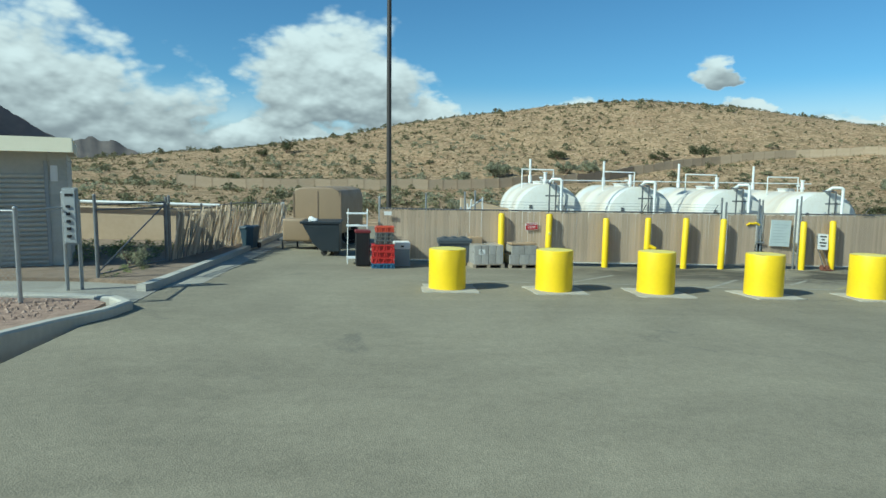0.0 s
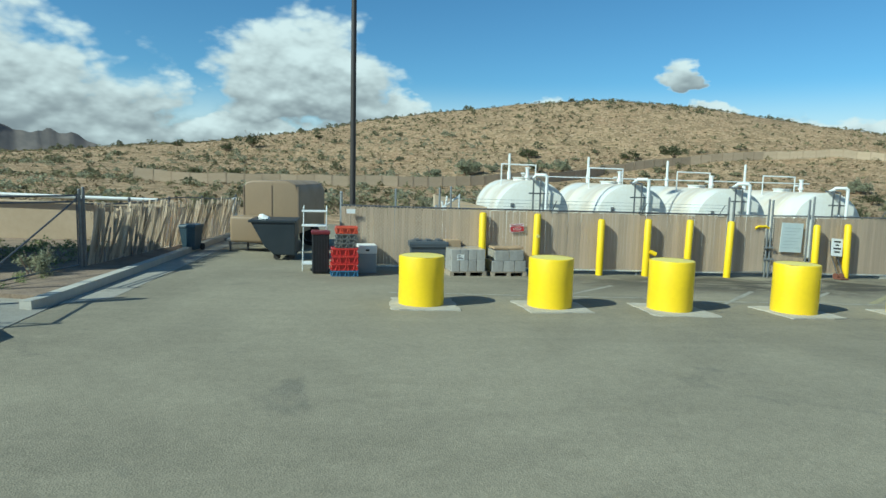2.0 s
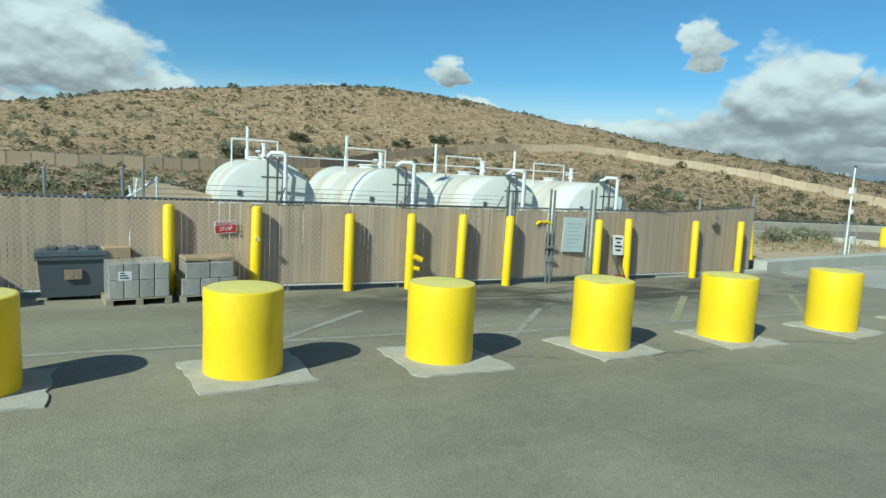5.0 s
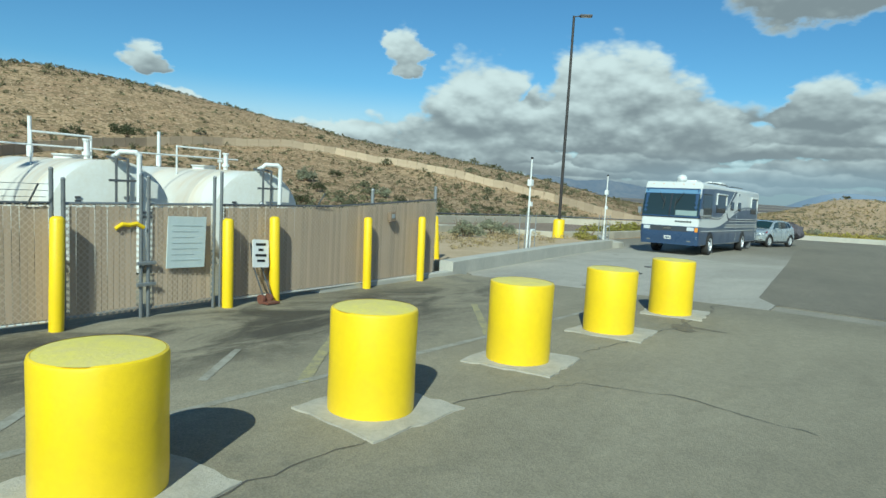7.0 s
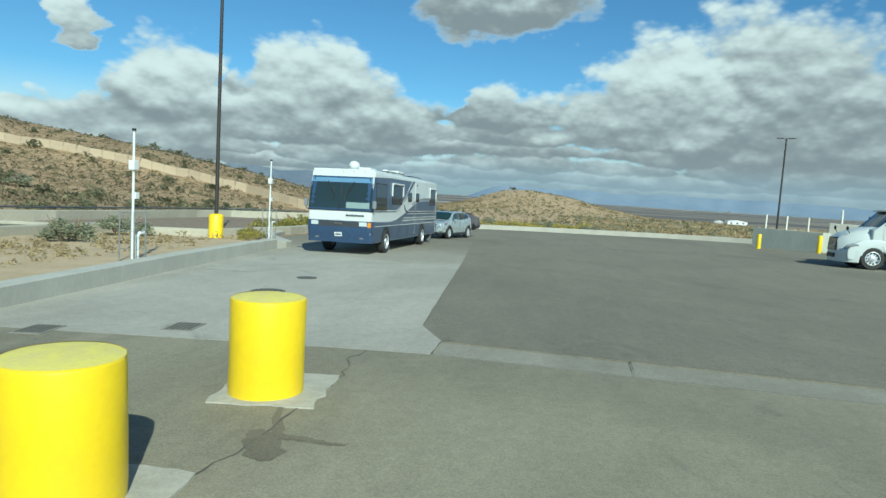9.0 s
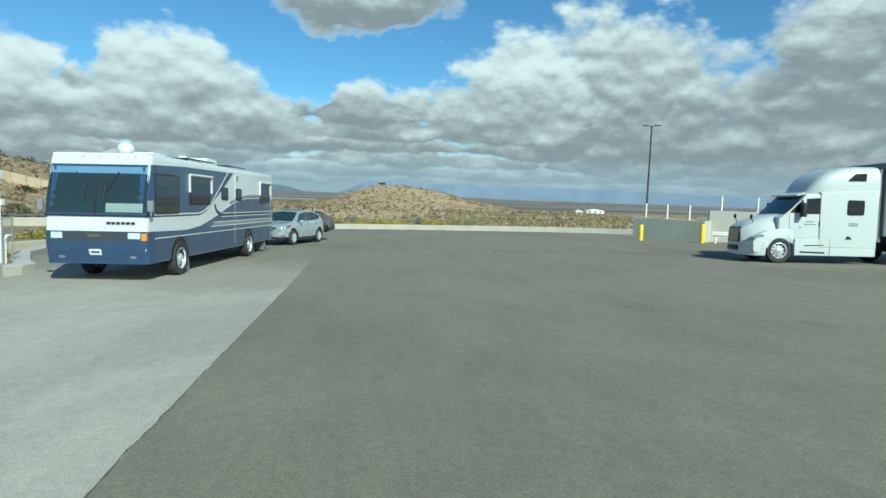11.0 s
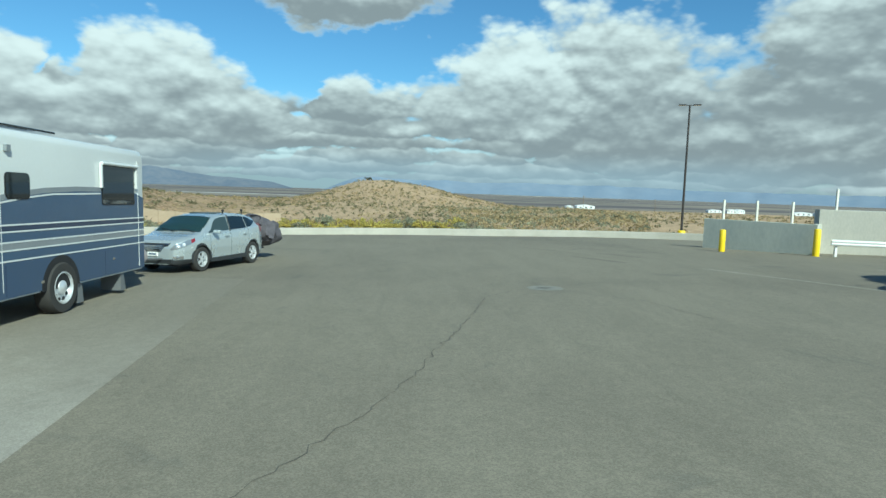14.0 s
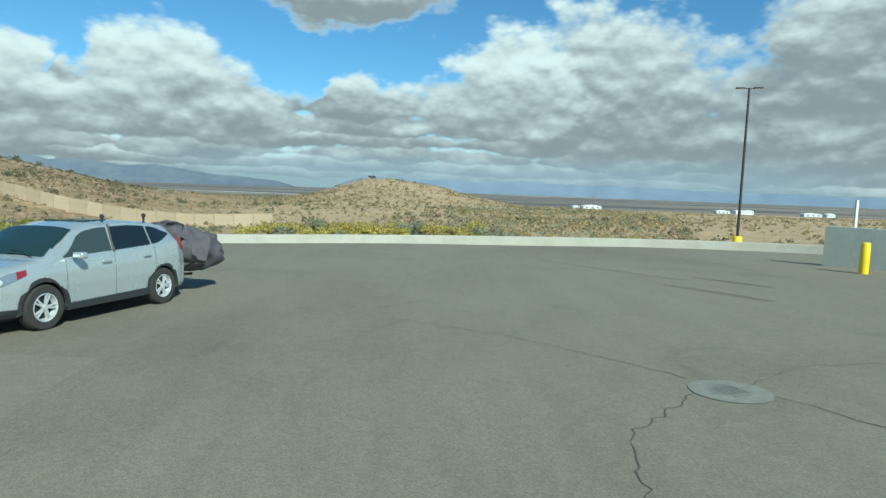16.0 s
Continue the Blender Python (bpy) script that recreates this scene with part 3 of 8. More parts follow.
SKID = asphalt_material("tyre_blackened_asphalt", (0.160, 0.141, 0.108), (0.184, 0.162, 0.123), (0.125, 0.112, 0.09), 0.18, 0.5)


def tyre_mark(points, wide, seed):
    rng = random.Random(seed)
    fine = []
    for (x0, y0), (x1, y1) in zip(points, points[1:]):
        fine += [(x0 + (x1 - x0) * i / 8, y0 + (y1 - y0) * i / 8) for i in range(8)]
    fine.append(points[-1])
    n = len(fine)
    bm = bmesh.new()
    ribbon(bm, fine, [wide * (0.15 + 0.85 * math.sin(math.pi * (i + 0.5) / n) ** 0.5) * rng.uniform(0.7, 1.1) for i in range(n)], 0.004)
    solid("tyre_mark", bm, SKID, "faint dark tyre mark on the asphalt", "tyre mark", "structure")


tyre_mark([(54.6, 1.4), (53.2, 0.6), (51.8, 0.0)], 0.4, 1)
tyre_mark([(56.4, -0.2), (55.2, -0.9), (54.2, -1.4)], 0.4, 2)
tyre_mark([(62.5, 3.6), (58.8, 2.2), (55.6, 0.4)], 0.2, 4)

# a dried spill that ran out from the last bollard
WET = asphalt_material("oil_darkened_asphalt", (0.155, 0.134, 0.098), (0.19, 0.163, 0.118), (0.12, 0.107, 0.085), 0.14, 0.5)
for n, (run, wide) in enumerate((([(16.35, 10.7), (16.05, 10.62), (15.8, 10.48), (15.55, 10.42)], [0.05, 0.07, 0.12, 0.10]), ([(15.72, 10.66), (15.5, 10.5), (15.25, 10.36), (15.1, 10.28)], [0.10, 0.34, 0.30, 0.06]), ([(15.62, 10.4), (15.62, 10.15), (15.58, 9.95), (15.6, 9.78)], [0.12, 0.08, 0.06, 0.03]))):
    fine, broad = [], []
    jitter = random.Random(60 + n)
    for (a, b), (wa, wb) in zip(zip(run, run[1:]), zip(wide, wide[1:])):
        for i in range(6):
            k = i / 6
            fine.append((a[0] + (b[0] - a[0]) * k, a[1] + (b[1] - a[1]) * k))
            broad.append((wa + (wb - wa) * k) * jitter.uniform(0.75, 1.2))
    bm = bmesh.new()
    ribbon(bm, fine, broad, 0.004 + 0.001 * n)
    solid("oil_stain", bm, WET, "dark dried oil stain on the asphalt", "stain", "structure")

# ---- bollards, guard posts and the slatted fence ----
def at(x, y, yaw=0.0, dz=0.0):
    """Upright on the yard."""
    return pose(x, y, lot(x, y) + dz, 0, 0, yaw)


TILT = Vector((0, 0, 1)).rotation_difference(Vector((0.019, 0.017, 1.0)).normalized()).to_matrix().to_4x4()


def parked(x, y, yaw=0.0, dz=0.0):
    """On the yard, tilted with its fall, as vehicles stand."""
    return Matrix.Translation((x, y, lot(x, y) + dz)) @ TILT @ pose(0, 0, 0, 0, 0, yaw)


BOLLARD_R = 0.378


def bollard(x, y, seed, pad, high):
    rng = random.Random(seed)
    ob = thing("bollard", at(x, y, rng.uniform(0, 360)), "wide yellow-painted concrete bollard on a square concrete pad", "bollard", "row of bollards before the fence")
    bm = bmesh.new()
    seg = 40
    rings = []
    profile = [(0.0, -0.1), (0.0, 0.0), (0.004, 0.12), (0.0, 0.45), (0.003, high - 0.03), (-0.004, high - 0.008), (-0.02, high)]
    chip = rng.uniform(0, 6.28)
    for dr, z in profile:
        ring = []
        for i in range(seg):
            a = 2 * math.pi * i / seg
            r = BOLLARD_R + dr + 0.004 * math.sin(3 * a + seed)
            dz = 0.0
            if z > high - 0.05 and abs((a - chip + math.pi) % (2 * math.pi) - math.pi) < 0.22:
                r, dz = r - 0.016, -0.008
            ring.append((r * math.cos(a), r * math.sin(a), z + dz))
        rings.append(ring)
    loft(bm, rings, caps=False)
    part("column", bm, YELLOW, ob, smooth=True)
    bm = bmesh.new()
    top = [(r * math.cos(2 * math.pi * i / seg), r * math.sin(2 * math.pi * i / seg), z) for r, z in ((BOLLARD_R - 0.018, high - 0.004),) for i in range(seg)]
    inner = [(x0 * 0.5, y0 * 0.5, high + 0.012) for x0, y0, _ in top]
    rows = loft(bm, [top, inner], caps=False)
    bm.faces.new(rows[1])
    part("cap", bm, YELLOW_TOP, ob, "faded yellow concrete top", smooth=True)
    bm = bmesh.new()
    half = 0.56
    px, py, turn = pad
    outline = []
    for sx, sy in ((-1, -1), (1, -1), (1, 1), (-1, 1)):
        outline.append((sx * half * rng.uniform(0.93, 1.08), sy * half * rng.uniform(0.9, 1.05)))
    rough = []
    for (x0, y0), (x1, y1) in zip(outline, outline[1:] + outline[:1]):
        for i in range(8):
            k = i / 8
            j = rng.uniform(-0.028, 0.028)
            rough.append((x0 + (x1 - x0) * k + j, y0 + (y1 - y0) * k + j))
    back = ob.matrix_basis.inverted()
    c, s = math.cos(radians(turn)), math.sin(radians(turn))

    def on(h):
        def put(u, v):
            gx, gy = x + px + u * c - v * s, y + py + u * s + v * c
            return back @ Vector((gx, gy, lot(gx, gy) + h))
        return put

    prism(bm, rough, on(0.018), on(-0.15))
    part("pad", bm, PAD_CONCRETE, ob, "square pale concrete pad")
    return ob


BOLLARDS = ((0.16, 12.0), (2.37, 11.9), (4.50, 11.75), (6.80, 11.62), (9.05, 11.45), (11.58, 11.38), (14.2, 11.25), (16.75, 11.05))
for n, (x, y) in enumerate(BOLLARDS):
    bollard(x, y, n + 3, (0.03 if n < 7 else 0.12, -0.06, (-4, 3, -3, 5, -3, 4, 2, 8)[n]), (0.83, 0.855, 0.875, 0.88, 0.915, 0.955, 0.965, 1.0)[n])


def guard_post(x, y, high=1.42, lean=0.0, r=0.085):
    ob = thing("guard_post", at(x, y) @ pose(0, 0, 0, 0, lean, 0), "slim round steel guard post painted yellow", "guard post", "guard posts along the fence")
    bm = bmesh.new()
    rings = []
    for dr, z in ((0, -0.12), (0, 0.0), (0.002, 0.3), (0, high - 0.03), (-0.012, high - 0.008), (-0.04, high + 0.012)):
        rings.append([((r + dr) * math.cos(2 * math.pi * i / 20), (r + dr) * math.sin(2 * math.pi * i / 20), z) for i in range(20)])
    loft(bm, rings)
    part("post", bm, YELLOW, ob, smooth=True)
    return ob


POSTS = ((2.1, 16.16), (3.4, 16.13), (5.03, 16.12), (6.23, 16.12), (7.33, 16.13), (8.46, 16.16), (11.02, 16.29), (11.96, 16.3), (14.4, 16.42), (16.3, 16.52))
for n, (x, y) in enumerate(POSTS):
    post = guard_post(x, y, (1.42, 1.44, 1.36, 1.4, 1.42, 1.42, 1.4, 1.44, 1.44, 1.46)[n], (0, 1, 0, 0.5, 1, 1, -0.6, -1.6, -1.5, -1)[n])
    if n == 1:
        bm = bmesh.new()
        cyl(bm, (0.0, -0.08, 0.92), (0.0, -0.13, 0.92), 0.04)
        part("push_button", bm, YELLOW_TOP, post, "yellow emergency push button")
    if n == 3:
        bm = bmesh.new()
        cyl(bm, (0.05, -0.06, 0.62), (0.2, -0.1, 0.55), 0.055)
        cyl(bm, (0.05, -0.06, 0.40), (0.15, -0.09, 0.38), 0.045)
        part("valve", bm, YELLOW, post, "yellow valve body on the post")

FENCE = ((-1.2, 16.29), (1.0, 16.28), (4.0, 16.26), (8.46, 16.31), (10.98, 16.44), (12.8, 16.47), (14.7, 16.58), (17.15, 16.78))


def fence_y(x):
    for (x0, y0), (x1, y1) in zip(FENCE, FENCE[1:]):
        if x <= x1 + 1e-6:
            return y0 + (y1 - y0) * (x - x0) / (x1 - x0)
    return FENCE[-1][1]


def fence_top(x):
    """Height of the fence's top edge."""
    return lot(x, fence_y(x)) + 1.48 + 0.012 * max(0.0, x) + 0.05 * max(0.0, x - 13.5)


def steel_post(bm, x, y, low, high, r=0.03):
    cyl(bm, (x, y, low), (x, y, high), r, seg=10)
    bmesh.ops.create_uvsphere(bm, u_segments=10, v_segments=6, radius=r * 1.15, matrix=Matrix.Translation((x, y, high)))


def links(bm, x0, x1, yf, low, high, pitch=0.085, thick=0.0048):
    """Chain-link wire: two sets of diagonal flat wires clipped to the panel."""
    span = high(x0) - low(x0)
    x = x0 - span
    while x < x1:
        for lean in (1, -1):
            a, b = (x, x + span) if lean > 0 else (x + span, x)
            pa, pb = [a, 0.0], [b, span]
            for lim, sgn in ((x0, 1), (x1, -1)):
                for p, q in ((pa, pb), (pb, pa)):
                    if (p[0] - lim) * sgn < 0 and (q[0] - lim) * sgn > 0:
                        k = (lim - p[0]) / (q[0] - p[0])
                        p[1] += (q[1] - p[1]) * k
                        p[0] = lim
            if pa[0] < x0 - 1e-6 or pb[0] < x0 - 1e-6 or pa[0] > x1 + 1e-6 or pb[0] > x1 + 1e-6 or abs(pa[0] - pb[0]) < 0.02:
                continue
            t = thick / 1.4
            y = -0.022 - (0.004 if lean > 0 else 0.0)
            scale = lambda px, pz: low(px) + pz / span * (high(px) - low(px))
            v = [bm.verts.new((px + ox, yf(px) + y, scale(px, pz) + oz)) for (px, pz), ox, oz in ((pa, -t, t * lean), (pa, t, -t * lean), (pb, t, -t * lean), (pb, -t, t * lean))]
            bm.faces.new(v)
        x += pitch


fence = thing("slatted_fence", Matrix.Identity(4), "chain-link fence filled with tan privacy slats round the tank yard", "fence")
low = lambda x: lot(x, fence_y(x)) + 0.10
for x in (-1.2, 1.0, 4.0, 6.1, 11.8, 14.7, 17.15):
    bm = bmesh.new()
    steel_post(bm, x, fence_y(x) + 0.05, lot(x, fence_y(x)) - 0.1, fence_top(x) + (0.28 if x in (-1.2, 14.7, 17.15) else 0.03), 0.034)
    part("fence_post", bm, STEEL, fence)
for a, b in ((-1.2, 8.46), (10.98, 17.15)):
    bm = bmesh.new()
    xs = [a + (b - a) * i / 12 for i in range(13)]
    loft(bm, [[(x, fence_y(x) + 0.02 + 0.021 * math.cos(2 * math.pi * i / 8), fence_top(x) + 0.021 * math.sin(2 * math.pi * i / 8)) for i in range(8)] for x in xs])
    part("top_rail", bm, DARK_STEEL, fence)
    bm = bmesh.new()
    links(bm, a, b, fence_y, low, fence_top)
    part("chain_link", bm, LINK_TAN, fence, "tan-coated diamond wire mesh")
    bm = bmesh.new()
    loft(bm, [[(x, fence_y(x) + 0.018 * math.cos(2 * math.pi * i / 6), low(x) + 0.018 * math.sin(2 * math.pi * i / 6)) for i in range(6)] for x in xs])
    part("bottom_rail", bm, PIPE_WHITE, fence, "pale bottom rail")
# barbed-wire arms and strands
for x in (3.8, 6.1, 8.2, 13.0):
    bm = bmesh.new()
    z = fence_top(x)
    cyl(bm, (x, fence_y(x), z - 0.05), (x + 0.07, fence_y(x) - 0.16, z + 0.24), 0.012, seg=6)
    part("barb_arm", bm, DARK_STEEL, fence)
for k in range(3):
    bm = bmesh.new()
    tube(bm, [(x, fence_y(x) - 0.05 * (k + 1), fence_top(x) + 0.08 * (k + 1)) for x in (1.0, 3.8, 6.1, 8.4)], 0.004, 5)
    part("barbed_wire", bm, STEEL, fence)

# the double gate in the fence
GATE_STEEL = material("weathered_gate_steel", (0.25, 0.26, 0.265), 0.5, 0.5, other=(0.17, 0.175, 0.18), scale=6, amount=0.7)
gate = thing("fence_gate", Matrix.Identity(4), "closed chain-link double gate with tan slats and steel posts", "gate")
for x, h in ((8.47, 0.42), (8.61, 0.3), (9.64, 0.40), (9.75, 0.38), (10.84, 0.42), (10.97, 0.5)):
    bm = bmesh.new()
    steel_post(bm, x, fence_y(x) - 0.02, lot(x, fence_y(x)) - 0.05, fence_top(x) + h, 0.026)
    part("gate_post", bm, GATE_STEEL, gate)
for a, b in ((8.63, 9.62), (9.77, 10.82)):
    bm = bmesh.new()
    links(bm, a, b, fence_y, low, fence_top)
    part("chain_link", bm, LINK_TAN, gate)
    for z in (low(a) + 0.02, fence_top(a)):
        bm = bmesh.new()
        cyl(bm, (a, fence_y(a), z), (b, fence_y(b), z), 0.02, seg=8)
        part("rail", bm, STEEL, gate)
for z in (0.45, 0.75):
    bm = bmesh.new()
    box(bm, 9.56, 9.84, fence_y(9.7) - 0.08, fence_y(9.7) - 0.04, lot(9.7, 16.4) + z, lot(9.7, 16.4) + z + 0.05, 0.01)
    part("latch", bm, STEEL, gate, "steel gate latch")

slat_mesh = None


def slat(parent, x, y, z0, z1, mat, name="slat", lean=0.0, wide=0.074, turn=0.0):
    """One privacy slat; all share a mesh of unit height."""
    global slat_mesh
    if slat_mesh is None:
        b = bmesh.new()
        box(b, -0.5, 0.5, -0.5, 0.5, 0, 1)
        slat_mesh = bpy.data.meshes.new("slat")
        b.to_mesh(slat_mesh)
        b.free()
        slat_mesh.materials.append(SLAT)
    me = slat_mesh
    if mat is not SLAT:
        me = bpy.data.meshes.get("worn_slat")
        if me is None:
            me = slat_mesh.copy()
            me.name = "worn_slat"
            me.materials.clear()
            me.materials.append(mat)
    ob = new(name, me)
    ob.parent = parent
    ob.matrix_basis = pose(x, y, z0, 0, lean, turn) @ Matrix.Diagonal((wide, 0.008, z1 - z0, 1))
    return ob



# ---- the storage tanks behind the fence ----
HEAD_WHITE = material("weathered_white_paint", (0.80, 0.80, 0.75), 0.5, other=(0.70, 0.66, 0.56), scale=1.6, fine=12, amount=0.7)
TANK_R, TANK_Z, TANK_LEN = 1.16, 1.17, 6.6
AXIS_TURN = -6.2


def storage_tank(x, y, n):
    ob = thing("storage_tank", pose(x, y, lot(x, y), 0, 0, AXIS_TURN), "large white horizontal fuel tank with rust streaks on steel saddles", "tank", "row of fuel tanks behind the fence")
    seg = 48
    bm = bmesh.new()
    rings = []
    for yy, rr in ((0.0, 1.0), (1.3, 1.0), (1.32, 1.006), (1.38, 1.006), (1.4, 1.0), (4.2, 1.0), (4.22, 1.006), (4.28, 1.006), (4.3, 1.0), (TANK_LEN, 1.0)):
        rings.append([(TANK_R * rr * math.cos(2 * math.pi * i / seg), yy, TANK_Z + TANK_R * rr * math.sin(2 * math.pi * i / seg)) for i in range(seg)])
    loft(bm, rings, caps=False)
    part("shell", bm, TANK_WHITE, ob, smooth=True)
    for name, y0, s in (("front_head", 0.0, -1), ("rear_head", TANK_LEN, 1)):
        bm = bmesh.new()
        rings = []
        for k in range(7):
            a = k / 6 * math.pi / 2
            rr = TANK_R * (1 - (k / 6) ** 1.5) + 0.01
            rings.append([(rr * math.cos(2 * math.pi * i / seg), y0 + s * 0.055 * math.sin(a), TANK_Z + rr * math.sin(2 * math.pi * i / seg)) for i in range(seg)])
        loft(bm, rings, caps=False)
        part(name, bm, HEAD_WHITE, ob, smooth=True)
    for yy in (0.9, 5.6):
        bm = bmesh.new()
        outline = [(-0.95, -0.05), (0.95, -0.05)] + [(TANK_R * math.cos(a), TANK_Z + TANK_R * math.sin(a)) for a in [radians(-35 - 110 * i / 10) for i in range(11)]]
        prism(bm, outline, lambda u, v: (u, yy - 0.1, v), lambda u, v: (u, yy + 0.1, v))
        part("saddle", bm, CONCRETE_WALL, ob)
    top = TANK_Z + TANK_R
    bm = bmesh.new()
    cyl(bm, (0.05, TANK_LEN - 1.0, top - 0.05), (0.05, TANK_LEN - 1.0, top + 1.05), 0.048)
    cyl(bm, (0.05, TANK_LEN - 1.0, top + 0.02), (0.05, TANK_LEN - 1.0, top + 0.35), 0.075)
    part("vent_pipe", bm, PIPE_WHITE, ob, "tall white vent pipe", smooth=True)
    bm = bmesh.new()
    cyl(bm, (0.1, 1.75, top - 0.05), (0.1, 1.75, top + 0.40), 0.06)
    cyl(bm, (0.1, 1.75, top + 0.08), (0.1, 1.75, top + 0.16), 0.095)
    cyl(bm, (0.1, 1.75, top + 0.40), (0.1, 1.75, top + 0.44), 0.085)
    cyl(bm, (0.0, 1.75, top + 0.22), (-0.12, 1.75, top + 0.22), 0.035)
    part("relief_valve", bm, PIPE_WHITE, ob, "short white relief valve", smooth=True)
    # fill pipe: rises before the front head, bends over its top
    bm = bmesh.new()
    fx = 0.33
    tube(bm, [(fx, -0.42, 0.1), (fx, -0.42, top + 0.11), (fx - 0.06, -0.40, top + 0.17), (0.03, -0.26, top + 0.17), (-0.02, -0.22, top + 0.11), (-0.02, -0.05, top + 0.06), (-0.02, 0.12, top - 0.05)], 0.05, 12)
    part("fill_pipe", bm, PIPE_WHITE, ob, "white fill pipe bent over the tank end", smooth=True)
    for dx in (-0.06, 0.16):
        bm = bmesh.new()
        tube(bm, [(dx, -0.30, 0.1), (dx, -0.30, top + 0.02), (dx - 0.02, 0.1, top + 0.06)], 0.026, 8)
        part("riser", bm, DARK_STEEL, ob, "dark steel riser pipe")
    bm = bmesh.new()
    box(bm, -0.2, 0.42, -0.33, -0.29, top - 0.42, top - 0.375)
    part("pipe_bracket", bm, DARK_STEEL, ob)
    bm = bmesh.new()
    tube(bm, [(-0.62, 3.0, top - 0.25), (-0.62, 3.0, top + 0.56), (0.62, 3.0, top + 0.54), (0.62, 3.0, top - 0.25)], 0.024, 8)
    part("hand_rail", bm, PIPE_WHITE, ob, "thin white pipe arch")
    bm = bmesh.new()
    cyl(bm, (0.1, 2.9, top - 0.05), (0.1, 2.9, top + 0.07), 0.3, seg=24)
    cyl(bm, (0.1, 2.9, top + 0.07), (0.1, 2.9, top + 0.1), 0.34, seg=24)
    part("manway", bm, PIPE_WHITE, ob, "round manway hatch", smooth=True)
    for k in range(2):
        bm = bmesh.new()
        box(bm, 0.55, 0.85, -0.075, -0.045, TANK_Z + 0.0 + k * 0.09, TANK_Z + 0.05 + k * 0.09)
        part("stencil_bar", bm, DARK_STEEL, ob, "unreadable grey stencil bar")
        bm = bmesh.new()
        box(bm, -0.72, -0.62, -0.075, -0.045, TANK_Z + 0.32 + k * 0.07, TANK_Z + 0.36 + k * 0.07)
        part("stencil_bar", bm, DARK_STEEL, ob, "unreadable grey stencil bar")
    return ob


TANKS = ((4.75, 20.9), (8.0, 20.7), (11.4, 20.6), (14.85, 20.5))
for n, (x, y) in enumerate(TANKS):
    storage_tank(x, y, n)
bm = bmesh.new()
for zz, yy in ((0.16, 23.2),):
    tube(bm, [(5.0, yy, lot(3.6, yy) + 2.33 + zz), (16.0, yy - 0.3, lot(3.6, yy) + 2.30 + zz)], 0.02, 8)
solid("manifold_pipe", bm, PIPE_WHITE, "long white pipe running across the tank tops", "pipe")

# ---- retaining wall, kerbs, terrace and basin ----
def wall_along(bm, points, high, thick, level=lot, sink=0.3, bevel=0.02):
    """A wall with rounded top edges along points; high may change along it."""
    rows = []
    for i, (x, y) in enumerate(points):
        ax, ay = points[max(0, i - 1)]
        bx, by = points[min(len(points) - 1, i + 1)]
        d = math.hypot(bx - ax, by - ay)
        nx, ny = -(by - ay) / d, (bx - ax) / d
        h = high[i] if isinstance(high, (list, tuple)) else high
        z = level(x, y)
        ring = []
        for u, v in ((0, -sink), (0, h - bevel), (bevel, h), (thick - bevel, h), (thick, h - bevel), (thick, -sink)):
            ring.append((x + nx * u, y + ny * u, z + v))
        rows.append(ring)
    loft(bm, rows)
    return bm


bm = bmesh.new()
wall_along(bm, [(17.95, 16.75), (19.2, 16.9), (20.4, 17.05), (22.6, 17.32), (24.3, 17.54), (26.2, 17.78), (29.0, 18.08), (31.5, 18.35), (34.0, 18.62)], [0.34, 0.36, 0.37, 0.38, 0.39, 0.40, 0.40, 0.40, 0.38], 0.4)
solid("retaining_wall", bm, CONCRETE_WALL, "low cast-concrete retaining wall beside the yard", "wall", "structure")
bm = bmesh.new()
wall_along(bm, [(13.2, 16.5), (15.0, 16.58), (16.9, 16.72), (17.95, 16.75)], 0.1, 0.22)
solid("kerb_fence", bm, CONCRETE_WALL, "low concrete kerb along the fence foot", "kerb", "structure")
bm = bmesh.new()
wall_along(bm, [(34.0, 18.62), (34.6, 18.5), (35.3, 18.55), (36.5, 19.4), (40, 21.5), (46, 23.0), (56, 23.5), (66, 23.0)], [0.3, 0.26, 0.26, 0.26, 0.2, 0.2, 0.2, 0.2], 0.5)
solid("kerb_north", bm, CONCRETE_WALL, "rounded concrete kerb behind the parked coach", "kerb", "structure")
slab("dirt_terrace", [(18.1, 17.45), (22.6, 17.6), (26.1, 18.15), (29, 18.45), (34, 19.0), (34, 40), (17.2, 40), (17.2, 17.5)], SAND, 0.27, "bare tan dirt terrace behind the retaining wall", "ground", depth=0.6)
slab("dirt_ramp", [(34, 19.0), (36, 19.6), (36, 40), (34, 40)], SAND, 0.05, "bare tan dirt falling from the terrace", "ground", depth=0.4, level=lambda x, y: lot(x, y) + 0.11 * (36 - x))
slab("dirt_shelf", [(36, 19.6), (36.5, 19.9), (40, 22.0), (46, 23.4), (66, 23.5), (68, 30), (62, 40), (36, 40)], SAND, 0.05, "bare tan dirt behind the rounded kerb", "ground", depth=0.4)

KERB_PALE = material("sun_bleached_kerb", (0.50, 0.465, 0.395), 0.9, other=(0.40, 0.37, 0.31), scale=1.2, fine=16, amount=0.8, bump=0.2, bump_scale=30)
bm = bmesh.new()
bend_line = [Vector(p) for p in ((66.2, 30), (66.5, 26), (67.4, 17.2), (68.9, 10.5), (69.4, 4.5), (68.9, -3.5), (66.6, -9.6), (63.0, -13.5), (58.5, -16), (54, -18))]
east = []
